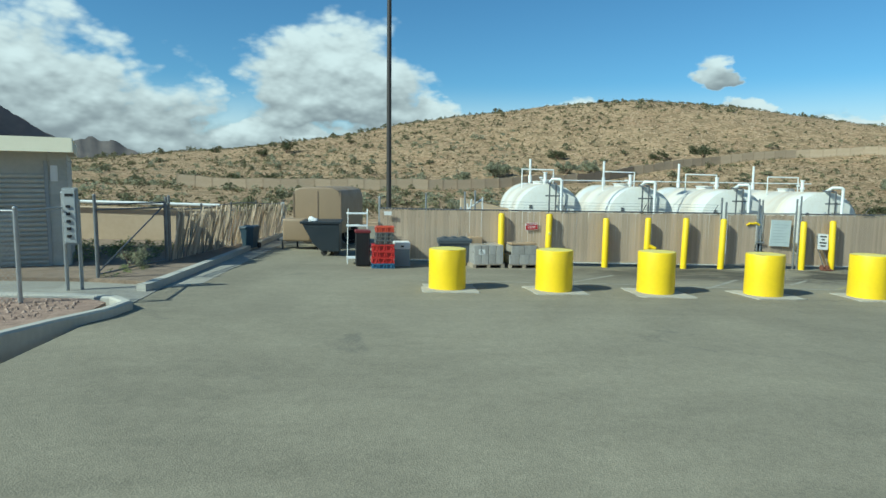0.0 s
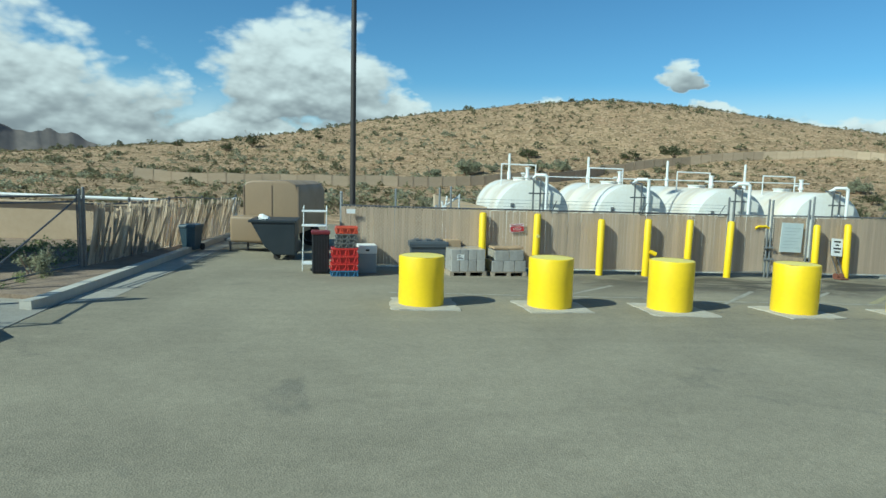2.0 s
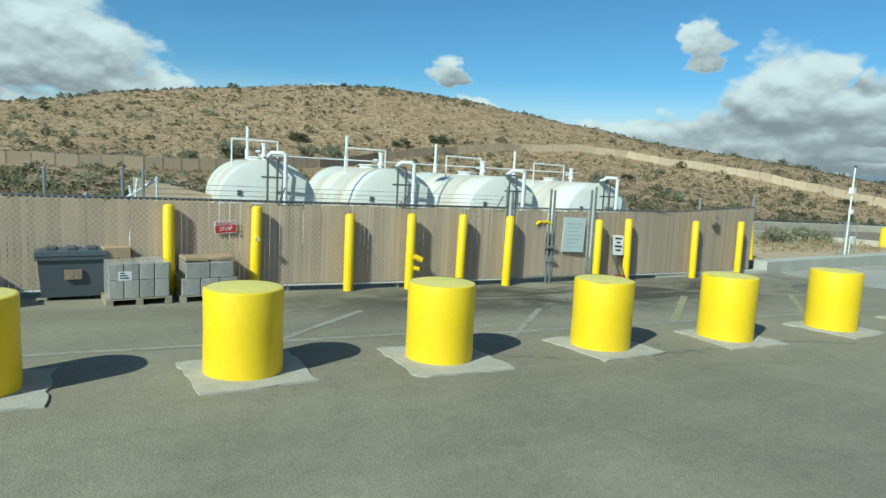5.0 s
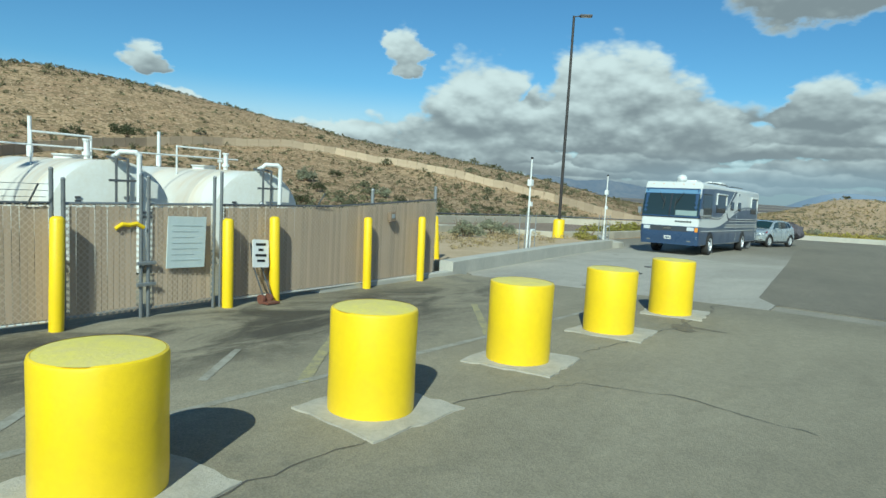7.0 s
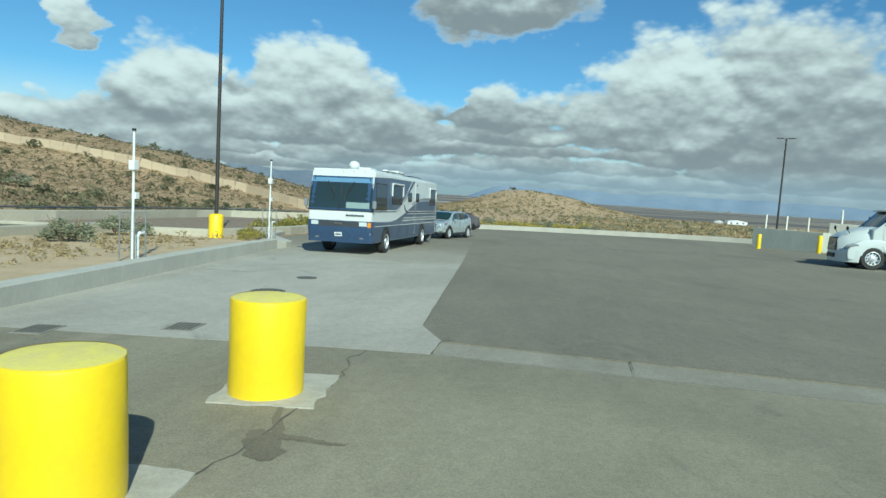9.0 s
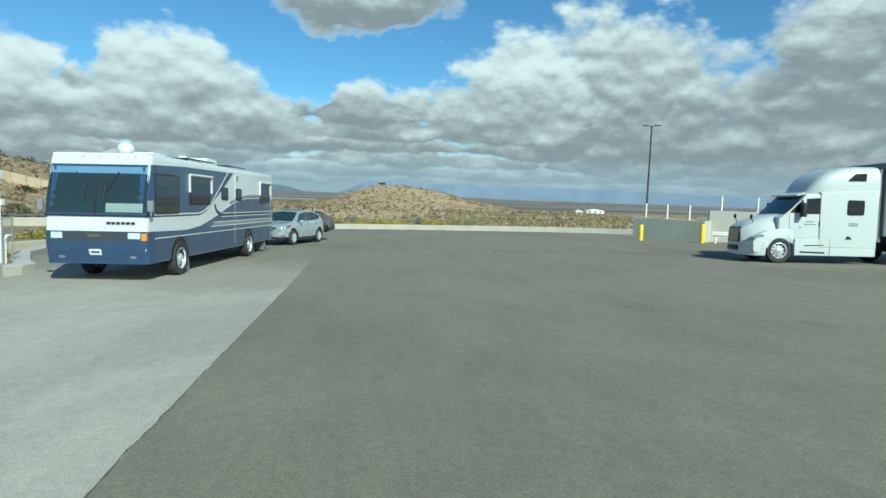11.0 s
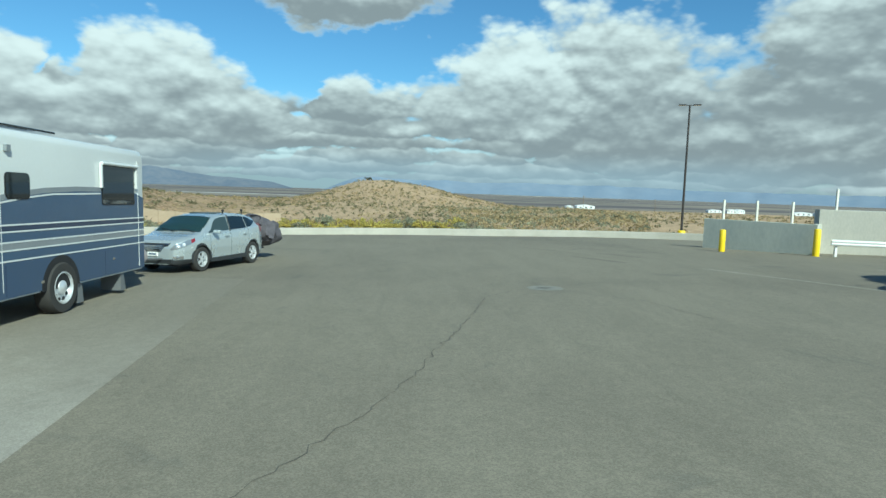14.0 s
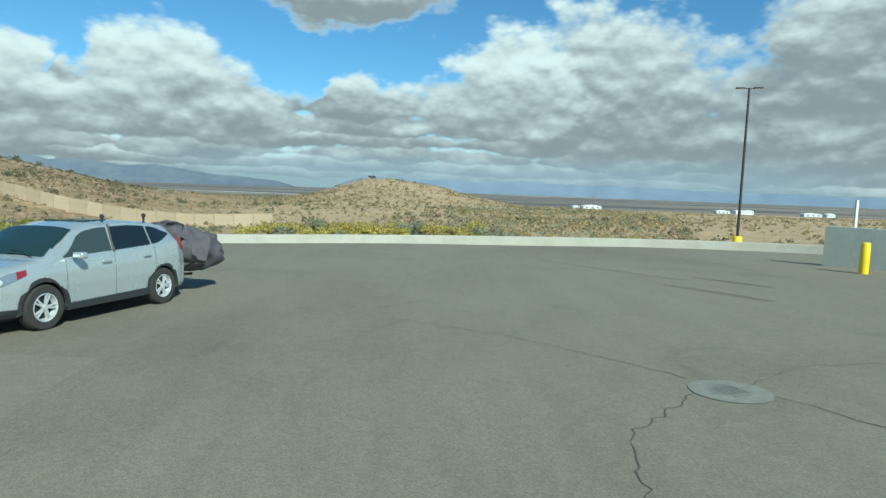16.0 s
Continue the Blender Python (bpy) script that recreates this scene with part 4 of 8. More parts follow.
for p0, p1, p2, p3 in zip(bend_line, bend_line[1:], bend_line[2:], bend_line[3:]):
    for i in range(8):
        k = i / 8
        p = p1 * 2 + (p2 - p0) * k + (p0 * 2 - p1 * 5 + p2 * 4 - p3) * k * k + (p1 * 3 - p0 - p2 * 3 + p3) * k ** 3
        east.append((p[0] / 2, p[1] / 2))
wall_along(bm, east, 0.40, 0.35)
solid("kerb_east", bm, KERB_PALE, "pale low concrete kerb wall at the yard's edge", "kerb", "structure")

# basin with concrete rims beyond the terrace
RIM = material("basin_concrete", (0.50, 0.455, 0.36), 0.9, other=(0.38, 0.34, 0.27), scale=0.6, fine=6, amount=0.8)
for name, pts, h in (("basin_rim_near", [(62, 22.9), (44, 22.6), (37.6, 23.6), (36.4, 28.3), (35.0, 33.0), (27, 33.8)], 0.42), ("basin_rim_far", [(66, 24.5), (58, 33.4), (54, 34.2), (40, 33.9), (20, 38.5)], 0.8)):
    bm = bmesh.new()
    wall_along(bm, pts, h, 0.35)
    solid(name, bm, RIM, "weathered concrete rim of a dry basin", "wall", "structure")
slab("basin_floor", [(37.4, 24.0), (44, 23.2), (62, 23.4), (57, 33.2), (40, 33.6), (36.0, 33.0)], DIRT, 0.285, "dark muddy floor of the basin", "ground", depth=0.4)
BASIN_MUD = material("olive_basin_mud", (0.20, 0.175, 0.10), 0.85, other=(0.14, 0.125, 0.075), scale=0.4, fine=5, amount=1.0, bump=0.4, bump_scale=6)
slab("basin_bed", [(20.5, 26.5), (36.0, 27.0), (35.0, 32.6), (27.0, 33.4), (20.5, 37.5)], BASIN_MUD, 0.285, "olive mud bed of the dry basin", "ground", depth=0.5)
bm = bmesh.new()
wall_along(bm, [(36.0, 27.0), (31.5, 26.6), (26.5, 26.2), (22.0, 26.0), (18.0, 25.9)], 0.62, 0.3)
solid("basin_rim_front", bm, RIM, "pale concrete rim on the near side of the basin", "wall", "structure")
basin_rail = thing("basin_rail", Matrix.Identity(4), "rusty steel pipe rail on the basin rim", "railing")
bm = bmesh.new()
tube(bm, [(66, 24.8, lot(66, 24.8) + 0.93), (58, 33.7, lot(58, 33.7) + 0.93), (40, 34.2, lot(40, 34.2) + 0.93), (20, 38.8, lot(20, 38.8) + 0.93)], 0.05, 8)
part("rail", bm, DARK_STEEL, basin_rail)
for i in range(8):
    x = 40 + 2.4 * i
    bm = bmesh.new()
    cyl(bm, (x, 34.15, lot(x, 34.15) + 0.5), (x, 34.15, lot(x, 34.15) + 0.93), 0.04, seg=8)
    part("rail_post", bm, DARK_STEEL, basin_rail)


# ---- lamp poles, masts and posts ----
def lamp_pole(x, y, z, high, arm, base_r, base_h, r, label):
    ob = thing("lamp_pole", pose(x, y, z), label, "lamp pole", "yard lamp poles")
    bm = bmesh.new()
    cyl(bm, (0, 0, 0), (0, 0, high), r, r * 0.72, 14)
    part("pole", bm, POLE_BROWN, ob, smooth=True)
    if base_h:
        bm = bmesh.new()
        rings = [[((base_r + dr) * math.cos(2 * math.pi * i / 24), (base_r + dr) * math.sin(2 * math.pi * i / 24), zz) for i in range(24)] for dr, zz in ((0, -0.3), (0, base_h - 0.04), (-0.03, base_h), (-0.1, base_h + 0.03))]
        loft(bm, rings)
        part("footing", bm, YELLOW, ob, "yellow-painted concrete footing", smooth=True)
    for a in arm:
        c, s = math.cos(radians(a)), math.sin(radians(a))
        bm = bmesh.new()
        tube(bm, [(0, 0, high - 0.05), (0.45 * c, 0.45 * s, high + 0.02)], 0.03, 8)
        part("arm", bm, POLE_BROWN, ob)
        bm = bmesh.new()
        box(bm, 0.3, 0.95, -0.17, 0.17, 0.0, 0.1, 0.02)
        bmesh.ops.transform(bm, matrix=pose(0, 0, high - 0.05, 0, 0, a), verts=bm.verts)
        head = part("lamp_head", bm, POLE_BROWN, ob, "flat dark lamp head")
        bm = bmesh.new()
        box(bm, 0.36, 0.9, -0.13, 0.13, -0.008, 0.004)
        bmesh.ops.transform(bm, matrix=pose(0, 0, high - 0.05, 0, 0, a), verts=bm.verts)
        part("lens", bm, WHITE_PAINT, head)
    return ob


lamp_pole(36.75, 22.75, lot(36.75, 22.75) - 0.12, 12.1, (-62,), 0.31, 1.25, 0.088, "tall bronze lamp pole on a yellow concrete footing")
lamp_pole(-0.93, 17.4, lot(-0.9, 17.4), 12.0, (90,), 0.3, 0.0, 0.075, "tall dark lamp pole behind the slatted fence")
lamp_pole(85.3, -17.05, land(85.3, -17.05) - 0.15, 12.0, (70, 250), 0.34, 0.75, 0.11, "tall dark lamp pole on a small yellow footing")


def sensor_mast(x, y, high):
    z = lot(x, y) + 0.27
    ob = thing("sensor_mast", pose(x, y, z), "white steel sensor mast with boxes and a wire cage", "mast", "sensor masts on the terrace")
    bm = bmesh.new()
    cyl(bm, (0, 0, -0.1), (0, 0, high), 0.035, 0.028)
    part("mast", bm, PIPE_WHITE, ob, smooth=True)
    bm = bmesh.new()
    box(bm, -0.09, 0.09, -0.08, 0.08, high - 0.95, high - 0.72, 0.015)
    part("upper_box", bm, WHITE_PAINT, ob)
    bm = bmesh.new()
    box(bm, 0.02, 0.16, -0.06, 0.06, high * 0.5 - 0.06, high * 0.5 + 0.1, 0.01)
    part("lower_box", bm, WHITE_PAINT, ob)
    bm = bmesh.new()
    cyl(bm, (0, 0, high), (0, 0, high + 0.06), 0.05, seg=8)
    part("tip", bm, BLACK, ob)
    for dx, dy in ((-0.22, -0.2), (0.22, -0.2), (0.22, 0.2), (-0.22, 0.2)):
        bm = bmesh.new()
        cyl(bm, (dx, dy, -0.1), (dx, dy, 1.25), 0.018, seg=8)
        part("cage_post", bm, STEEL, ob)
    for zz in (0.3, 0.75, 1.2):
        bm = bmesh.new()
        tube(bm, [(-0.22, -0.2, zz), (0.22, -0.2, zz), (0.22, 0.2, zz), (-0.22, 0.2, zz), (-0.22, -0.2, zz)], 0.006, 5)
        part("cage_wire", bm, STEEL, ob)
    bm = bmesh.new()
    tube(bm, [(0.12, -0.05, -0.1), (0.12, -0.05, 0.62), (0.2, -0.05, 0.68), (0.42, -0.05, 0.68)], 0.045, 8)
    part("vent_elbow", bm, PIPE_WHITE, ob, "white bent vent pipe", smooth=True)
    return ob


sensor_mast(24.9, 18.4, 2.75 - lot(24.9, 18.4) - 0.33)
sensor_mast(35.7, 19.76, 2.56 - lot(35.7, 19.76) - 0.33)
leaning = guard_post(18.75, 17.85, 1.44, -7.0)
for n, (x, y, h) in enumerate(((57.9, -6.65, 1.02), (55.75, -9.75, 1.18))):
    guard_post(x, y, h, 0, 0.14)

# raised concrete dock with white rail posts, and the taller wall behind it
DOCK_GREY = material("stained_dock_concrete", (0.55, 0.55, 0.47), 0.85, other=(0.43, 0.44, 0.385), scale=0.7, fine=9, amount=0.9, bump=0.1, bump_scale=50, stretch=(1, 1, 0.5))
CREAM_PAINT = material("cream_white_paint", (0.80, 0.77, 0.66), 0.5, other=(0.68, 0.64, 0.54), scale=5, amount=0.6)
dock = thing("loading_dock", Matrix.Identity(4), "raised grey concrete dock with white rail posts", "dock", kind="structure")
for x0, y0, x1, y1 in ((60.5, -7.0, 56.3, -10.1), (56.4, -10.2, 57.6, -11.2)):
    bm = bmesh.new()
    d = math.hypot(x1 - x0, y1 - y0)
    ox, oy = -(y1 - y0) / d * 0.22, (x1 - x0) / d * 0.22
    prism(bm, [(x0, y0), (x1, y1), (x1 + ox, y1 + oy), (x0 + ox, y0 + oy)], lambda x, y: (x, y, lot(57, -8) + 1.4), lambda x, y: (x, y, lot(x, y) - 0.3), 0.02)
    part("dock_wall", bm, DOCK_GREY, dock)
bm = bmesh.new()
prism(bm, [(57.4, -10.9), (54.6, -19), (55.4, -19.3), (58.2, -11.2)], lambda x, y: (x, y, lot(57, -11) + 2.02), lambda x, y: (x, y, lot(x, y) - 0.3), 0.03)
part("tall_wall", bm, CONCRETE_WALL, dock)
for x, y, z, h in ((59.82, -7.62, 1.4, 0.95), (58.53, -8.57, 1.4, 0.95), (57.25, -9.51, 1.4, 0.95), (57.3, -11.6, 2.0, 1.0), (56.6, -13.6, 2.0, 1.0), (55.9, -15.6, 2.0, 1.0), (55.2, -17.6, 2.0, 1.0)):
    bm = bmesh.new()
    zz = lot(57, -9) + z
    box(bm, x - 0.045, x + 0.045, y - 0.045, y + 0.045, zz - 0.1, zz + h, 0.008)
    part("rail_post", bm, CREAM_PAINT, dock, "cream-white square rail post")
guard = thing("guard_rail", Matrix.Identity(4), "white steel guard rail before the dock wall", "guard rail")
bm = bmesh.new()
z = lot(55, -13)
for dz in (0.5, 0.62):
    tube(bm, [(55.6, -10.3, z + dz), (53.2, -18.0, z + dz)], 0.07, 8)
part("rail", bm, WHITE_PAINT, guard)
for k in (0.03, 0.35, 0.68):
    bm = bmesh.new()
    x, y = 55.7 - 2.4 * k, -10.3 - 7.7 * k
    box(bm, x - 0.05, x + 0.05, y - 0.05, y + 0.05, lot(x, y) - 0.1, z + 0.6)
    part("rail_post", bm, WHITE_PAINT, guard)


COLLAR = material("dirty_collar_concrete", (0.26, 0.245, 0.205), 0.9, other=(0.20, 0.19, 0.16), scale=6, fine=30, amount=0.9)
WORN_IRON = material("worn_iron", (0.24, 0.225, 0.19), 0.8, 0.1, other=(0.17, 0.16, 0.135), scale=8, amount=0.8)


def manhole(x, y, r, ring):
    ob = thing("manhole", parked(x, y, 20), "round iron manhole cover set in a concrete collar", "manhole cover", kind="structure")
    if ring:
        bm = bmesh.new()
        outer = [(r * 1.9 * math.cos(a), r * 1.9 * math.sin(a), 0.008) for a in [2 * math.pi * i / 40 for i in range(40)]]
        inner = [(r * math.cos(a), r * math.sin(a), 0.012) for a in [2 * math.pi * i / 40 for i in range(40)]]
        loft(bm, [outer, inner], caps=False)
        part("collar", bm, COLLAR, ob, "pale concrete collar")
    bm = bmesh.new()
    cyl(bm, (0, 0, -0.05), (0, 0, 0.014), r, seg=32)
    part("cover", bm, WORN_IRON if ring else CRACK, ob)
    for i in range(-2, 3):
        bm = bmesh.new()
        box(bm, -r * 0.6, r * 0.6, i * r * 0.28 - 0.012, i * r * 0.28 + 0.012, 0.01, 0.019)
        part("rib", bm, WORN_IRON if ring else DARK_STEEL, ob)
    return ob


for x, y in ((18.45, 15.25), (19.35, 13.57)):
    drain = thing("drain_cover", parked(x, y, 8), "small square iron drain cover in the concrete apron", "drain cover", kind="structure")
    bm = bmesh.new()
    box(bm, -0.3, 0.3, -0.22, 0.22, -0.05, 0.012, 0.004)
    part("frame", bm, COLLAR, drain)
    for k in range(5):
        bm = bmesh.new()
        box(bm, -0.25, 0.25, -0.17 + k * 0.075, -0.13 + k * 0.075, 0.0, 0.018)
        part("bar", bm, CRACK, drain)
manhole(45.1, 4.52, 0.24, True)
manhole(23.3, 14.05, 0.36, False)
manhole(25.9, 14.2, 0.26, False)


# ---- wall of tan panels across the foot of the hill ----
boundary = thing("boundary_wall", Matrix.Identity(4), "long tan block wall stepping across the foot of the hill", "wall", kind="structure")
LINE = ((-31, 98.0), (-18.5, 98.5), (7, 100.5), (19, 103), (34, 108), (48, 117), (69, 123), (87, 125), (100, 122), (112, 117), (120, 107), (124, 93), (127, 79), (126, 66), (120, 53), (116, 41), (113, 31), (112, 24))
total = []
for (x0, y0), (x1, y1) in zip(LINE, LINE[1:]):
    n = max(1, round(math.hypot(x1 - x0, y1 - y0) / 2.5))
    total += [(x0 + (x1 - x0) * i / n, y0 + (y1 - y0) * i / n) for i in range(n)]
total.append(LINE[-1])
panel_mesh = pillar_mesh = None
for i, ((x0, y0), (x1, y1)) in enumerate(zip(total, total[1:])):
    if panel_mesh is None:
        bm = bmesh.new()
        box(bm, 0, 1, -0.1, 0.1, -1.5, 1.6)
        panel_mesh = bpy.data.meshes.new("panel")
        bm.to_mesh(panel_mesh)
        bm.free()
        panel_mesh.materials.append(BLOCK_TAN)
        bm = bmesh.new()
        box(bm, -0.09, 0.09, -0.13, 0.13, -1.5, 1.68)
        pillar_mesh = bpy.data.meshes.new("pilaster")
        bm.to_mesh(pillar_mesh)
        bm.free()
        pillar_mesh.materials.append(PILASTER)
    length, yaw = math.hypot(x1 - x0, y1 - y0), math.degrees(math.atan2(y1 - y0, x1 - x0))
    z0, z1 = land(x0, y0), land(x1, y1)
    p = new("panel", panel_mesh)
    p.parent = boundary
    p.matrix_basis = pose(x0, y0, z0, 0, math.degrees(-math.atan2(z1 - z0, length)), yaw) @ Matrix.Diagonal((length, 1, 1, 1))
    q = new("pilaster", pillar_mesh)
    q.parent = boundary
    q.matrix_basis = pose(x0, y0, z0, 0, 0, yaw)


# ---- desert scrub ----
def clump_mesh(bm_verts, faces, x, y, z, size, high, rng, leaves, leaf=1.0):
    """One bush: many small leaf blades round short twigs, gathered into an uneven crown."""
    for _ in range(leaves):
        a, e = rng.uniform(0, 6.283), rng.uniform(0.05, 1.45)
        r = size * rng.uniform(0.35, 1.0)
        px, py, pz = x + r * math.cos(a) * math.cos(e), y + r * math.sin(a) * math.cos(e), z + high * rng.uniform(0.15, 1.0) * (0.35 + 0.65 * math.sin(e))
        s = leaf * size * rng.uniform(0.16, 0.34)
        b = rng.uniform(0, 6.283)
        k = len(bm_verts)
        dx, dy, dz = s * math.cos(b), s * math.sin(b), s * rng.uniform(0.3, 1.0)
        bm_verts.extend(((px - dx, py - dy, pz - dz * 0.4), (px + dx, py + dy, pz - dz * 0.2), (px + dx * 0.4 - dy * 0.3, py + dy * 0.4 + dx * 0.3, pz + dz), (px - dx * 0.5, py - dy * 0.5, pz + dz * 0.8)))
        faces.append((k, k + 1, k + 2, k + 3))


def scrub(name, spots, mat, label, seed, leaves, category="scrub", kind="stuff", level=land, leaf=1.0):
    rng = random.Random(seed)
    verts, faces = [], []
    for x, y, size, high in spots:
        clump_mesh(verts, faces, x, y, level(x, y) - 0.08, size, high, rng, leaves, leaf)
    me = bpy.data.meshes.new(name)
    me.from_pydata(verts, [], faces)
    me.update()
    me.materials.append(mat)
    return tagged(new(name, me), label, category, "", kind)


SCRUB_DRY = material("dry_scrub", (0.24, 0.182, 0.105), 0.9, other=(0.155, 0.12, 0.072), scale=0.6, fine=3, amount=1.0, island=True, random_tone=0.4)
SCRUB_GREEN = material("olive_scrub", (0.275, 0.25, 0.14), 0.9, other=(0.20, 0.185, 0.103), scale=0.6, fine=3, amount=1.0, island=True, random_tone=0.45)
BUSH_GREY = material("grey_green_leaves", (0.39, 0.385, 0.26), 0.9, other=(0.28, 0.285, 0.19), scale=1.2, fine=6, amount=1.0, island=True, random_tone=0.4)
SCRUB_DARK = material("creosote_leaves", (0.225, 0.215, 0.125), 0.9, other=(0.16, 0.158, 0.09), scale=0.8, fine=4, amount=1.0, island=True, random_tone=0.4)
SCRUB_PALE = material("pale_dry_grass", (0.52, 0.41, 0.22), 0.9, other=(0.38, 0.29, 0.155), scale=0.6, fine=3, amount=1.0, island=True, random_tone=0.4)
SCRUB_YELLOW = material("yellow_brush", (0.62, 0.51, 0.13), 0.85, other=(0.45, 0.395, 0.12), scale=1.4, fine=6, amount=1.0, island=True, random_tone=0.4)
OLIVE_YELLOW = material("olive_yellow_brush", (0.46, 0.40, 0.09), 0.85, other=(0.26, 0.25, 0.07), scale=1.4, fine=6, amount=1.0, island=True, random_tone=0.4)
DARK_LEAF = material("dark_leaves", (0.135, 0.14, 0.07), 0.85, other=(0.085, 0.092, 0.046), scale=2, amount=1.0, island=True, random_tone=0.45)
for leafy in (SCRUB_DRY, SCRUB_DARK, SCRUB_GREEN, BUSH_GREY, SCRUB_PALE, SCRUB_YELLOW, OLIVE_YELLOW, DARK_LEAF):
    translucent(leafy, 0.5)
rng = random.Random(11)


def field(n, az0, az1, r0, r1, s0, s1, keep=lambda x, y: True, cx=0.0, cy=0.0):
    out = []
    while len(out) < n:
        a, r = radians(rng.uniform(az0, az1)), math.sqrt(rng.uniform(r0 * r0, r1 * r1))
        x, y = cx + r * math.cos(a), cy + r * math.sin(a)
        patch = noise.noise((x * 0.03, y * 0.03, 2.0))
        if keep(x, y) and patch > rng.uniform(-0.9, 0.35):
            s = s0 + (s1 - s0) * rng.random() ** 2
            out.append((x, y, s, s * rng.uniform(0.7, 1.1)))
    return out


outside = lambda x, y: not (-8 < x < 70 and y < 34)
slope = lambda x, y: outside(x, y) and y > 0.36 * x
scrub("desert_scrub", field(24000, 14, 122, 42, 262, 0.2, 0.62, slope), SCRUB_DRY, "dry tan desert scrub covering the hill", 1, 8)
scrub("olive_scrub", field(7000, 14, 122, 42, 262, 0.25, 1.0, slope), SCRUB_GREEN, "dull olive desert bushes on the hill", 2, 16)
scrub("dark_scrub", field(560, 24, 122, 50, 262, 0.6, 1.7, outside), SCRUB_DARK, "dark olive creosote bushes dotted over the hill", 9, 60, leaf=0.7)
scrub("large_scrub", field(420, 78, 125, 62, 170, 0.5, 1.4, outside), BUSH_GREY, "rounded grey-green bushes at the foot of the hill", 6, 80, leaf=0.5)
scrub("knoll_scrub", field(4200, -14, 18, 195, 290, 0.25, 0.7), SCRUB_PALE, "dry scrub on the low knoll", 3, 12)
scrub("knoll_bushes", field(1900, -14, 22, 110, 290, 0.3, 0.95), SCRUB_GREEN, "olive bushes dotted over the low knoll", 12, 20, leaf=0.8)
scrub("plain_scrub", field(3200, -34, 14, 88, 420, 0.25, 0.65), SCRUB_GREEN, "scattered olive scrub on the flat plain", 4, 12)
scrub("plain_brush", field(1500, -20, -1, 50, 170, 0.3, 0.7, lambda x, y: x > 83, 34.0, 4.0), BUSH_GREY, "low grey-green brush thick on the near plain", 14, 16, leaf=0.8)
scrub("straw_brush", field(2400, -20, -2, 48, 150, 0.3, 0.7, lambda x, y: x > 83, 34.0, 4.0), SCRUB_PALE, "straw-coloured brush thick on the near plain", 15, 14, leaf=0.8)
scrub("plain_grass", field(3600, -34, 21, 78, 300, 0.25, 0.7), SCRUB_PALE, "dry grass tufts on the flat plain", 5, 12)


def bush(x, y, size, high, mat, label, seed, leaves=260, level=land, trunk=False):
    """A single bush or small tree: twigs from the root and a broken crown of leaves."""
    r = random.Random(seed)
    z = level(x, y)
    ob = thing("tree" if trunk else "bush", pose(x, y, z), label, "tree" if trunk else "bush")
    b = bmesh.new()
    if trunk:
        cyl(b, (0, 0, -0.2), (0.1, 0, high * 0.45), size * 0.08, size * 0.05, 8)
    for _ in range(7):
        a = r.uniform(0, 6.28)
        foot = (0.1, 0, high * 0.4) if trunk else (0.05 * math.cos(a), 0.05 * math.sin(a), -0.05)
        cyl(b, foot, (size * 0.6 * math.cos(a), size * 0.6 * math.sin(a), high * r.uniform(0.6, 0.95)), size * 0.035, size * 0.01, 5)
    part("trunk" if trunk else "root_stock", b, BLOCK_DARK, ob)
    verts, faces = [], []
    for _ in range(11):
        a, k = r.uniform(0, 6.28), r.uniform(0.15, 0.8)
        cz = high * (r.uniform(0.45, 0.75) if trunk else r.uniform(0.0, 0.42))
        clump_mesh(verts, faces, size * k * math.cos(a), size * k * math.sin(a), cz, size * r.uniform(0.28, 0.5), high * r.uniform(0.25, 0.45), r, leaves * 3 // 11, 0.55)
    me = bpy.data.meshes.new("crown")
    me.from_pydata(verts, [], faces)
    me.update()
    me.materials.append(mat)
    crown = new("crown", me)
    crown.parent = ob
    return ob


shelf = lambda x, y: lot(x, y) + 0.26 - 0.11 * max(0.0, min(2.0, x - 34))
for n, (x, y, s, h) in enumerate(((37.7, 21.2, 0.55, 0.5), (38.6, 21.9, 0.8, 0.7), (39.6, 22.6, 0.6, 0.5), (35.2, 20.6, 0.45, 0.4), (45.5, 24.2, 1.3, 1.0), (47.6, 24.4, 1.2, 0.9), (49.5, 24.0, 1.5, 1.1), (51.5, 24.9, 1.3, 1.0), (53.5, 24.6, 1.4, 1.2), (55.6, 24.3, 1.2, 0.9), (58.0, 25.0, 1.4, 1.0), (61.4, 24.4, 1.3, 1.7), (62.9, 24.5, 1.4, 1.8), (64.3, 24.3, 1.3, 1.6), (65.6, 24.6, 1.1, 1.2))):
    bush(x, y, s, h, OLIVE_YELLOW, "yellow-green rabbitbrush growing on the dirt terrace", 40 + n, level=shelf)
for n, (x, y, s, h) in enumerate(((25.0, 23.6, 0.95, 0.6), (28.8, 23.6, 0.85, 0.85), (22.0, 23.0, 1.0, 0.6), (32.6, 24.4, 1.15, 0.8), (30.9, 25.2, 0.8, 0.6))):
    bush(x, y, s, h * 1.2, BUSH_GREY, "grey-green desert bush on the dirt terrace", 60 + n, 520, level=shelf)
grass_spots = random.Random(70)
scrub("terrace_grass", [(grass_spots.uniform(18.5, 34), grass_spots.uniform(19.6, 25.5), grass_spots.uniform(0.12, 0.38), grass_spots.uniform(0.15, 0.4)) for _ in range(240)], SCRUB_PALE, "dry straw-coloured grass tufts on the dirt terrace", 71, 40, "grass", level=shelf, leaf=0.5)
r = random.Random(77)
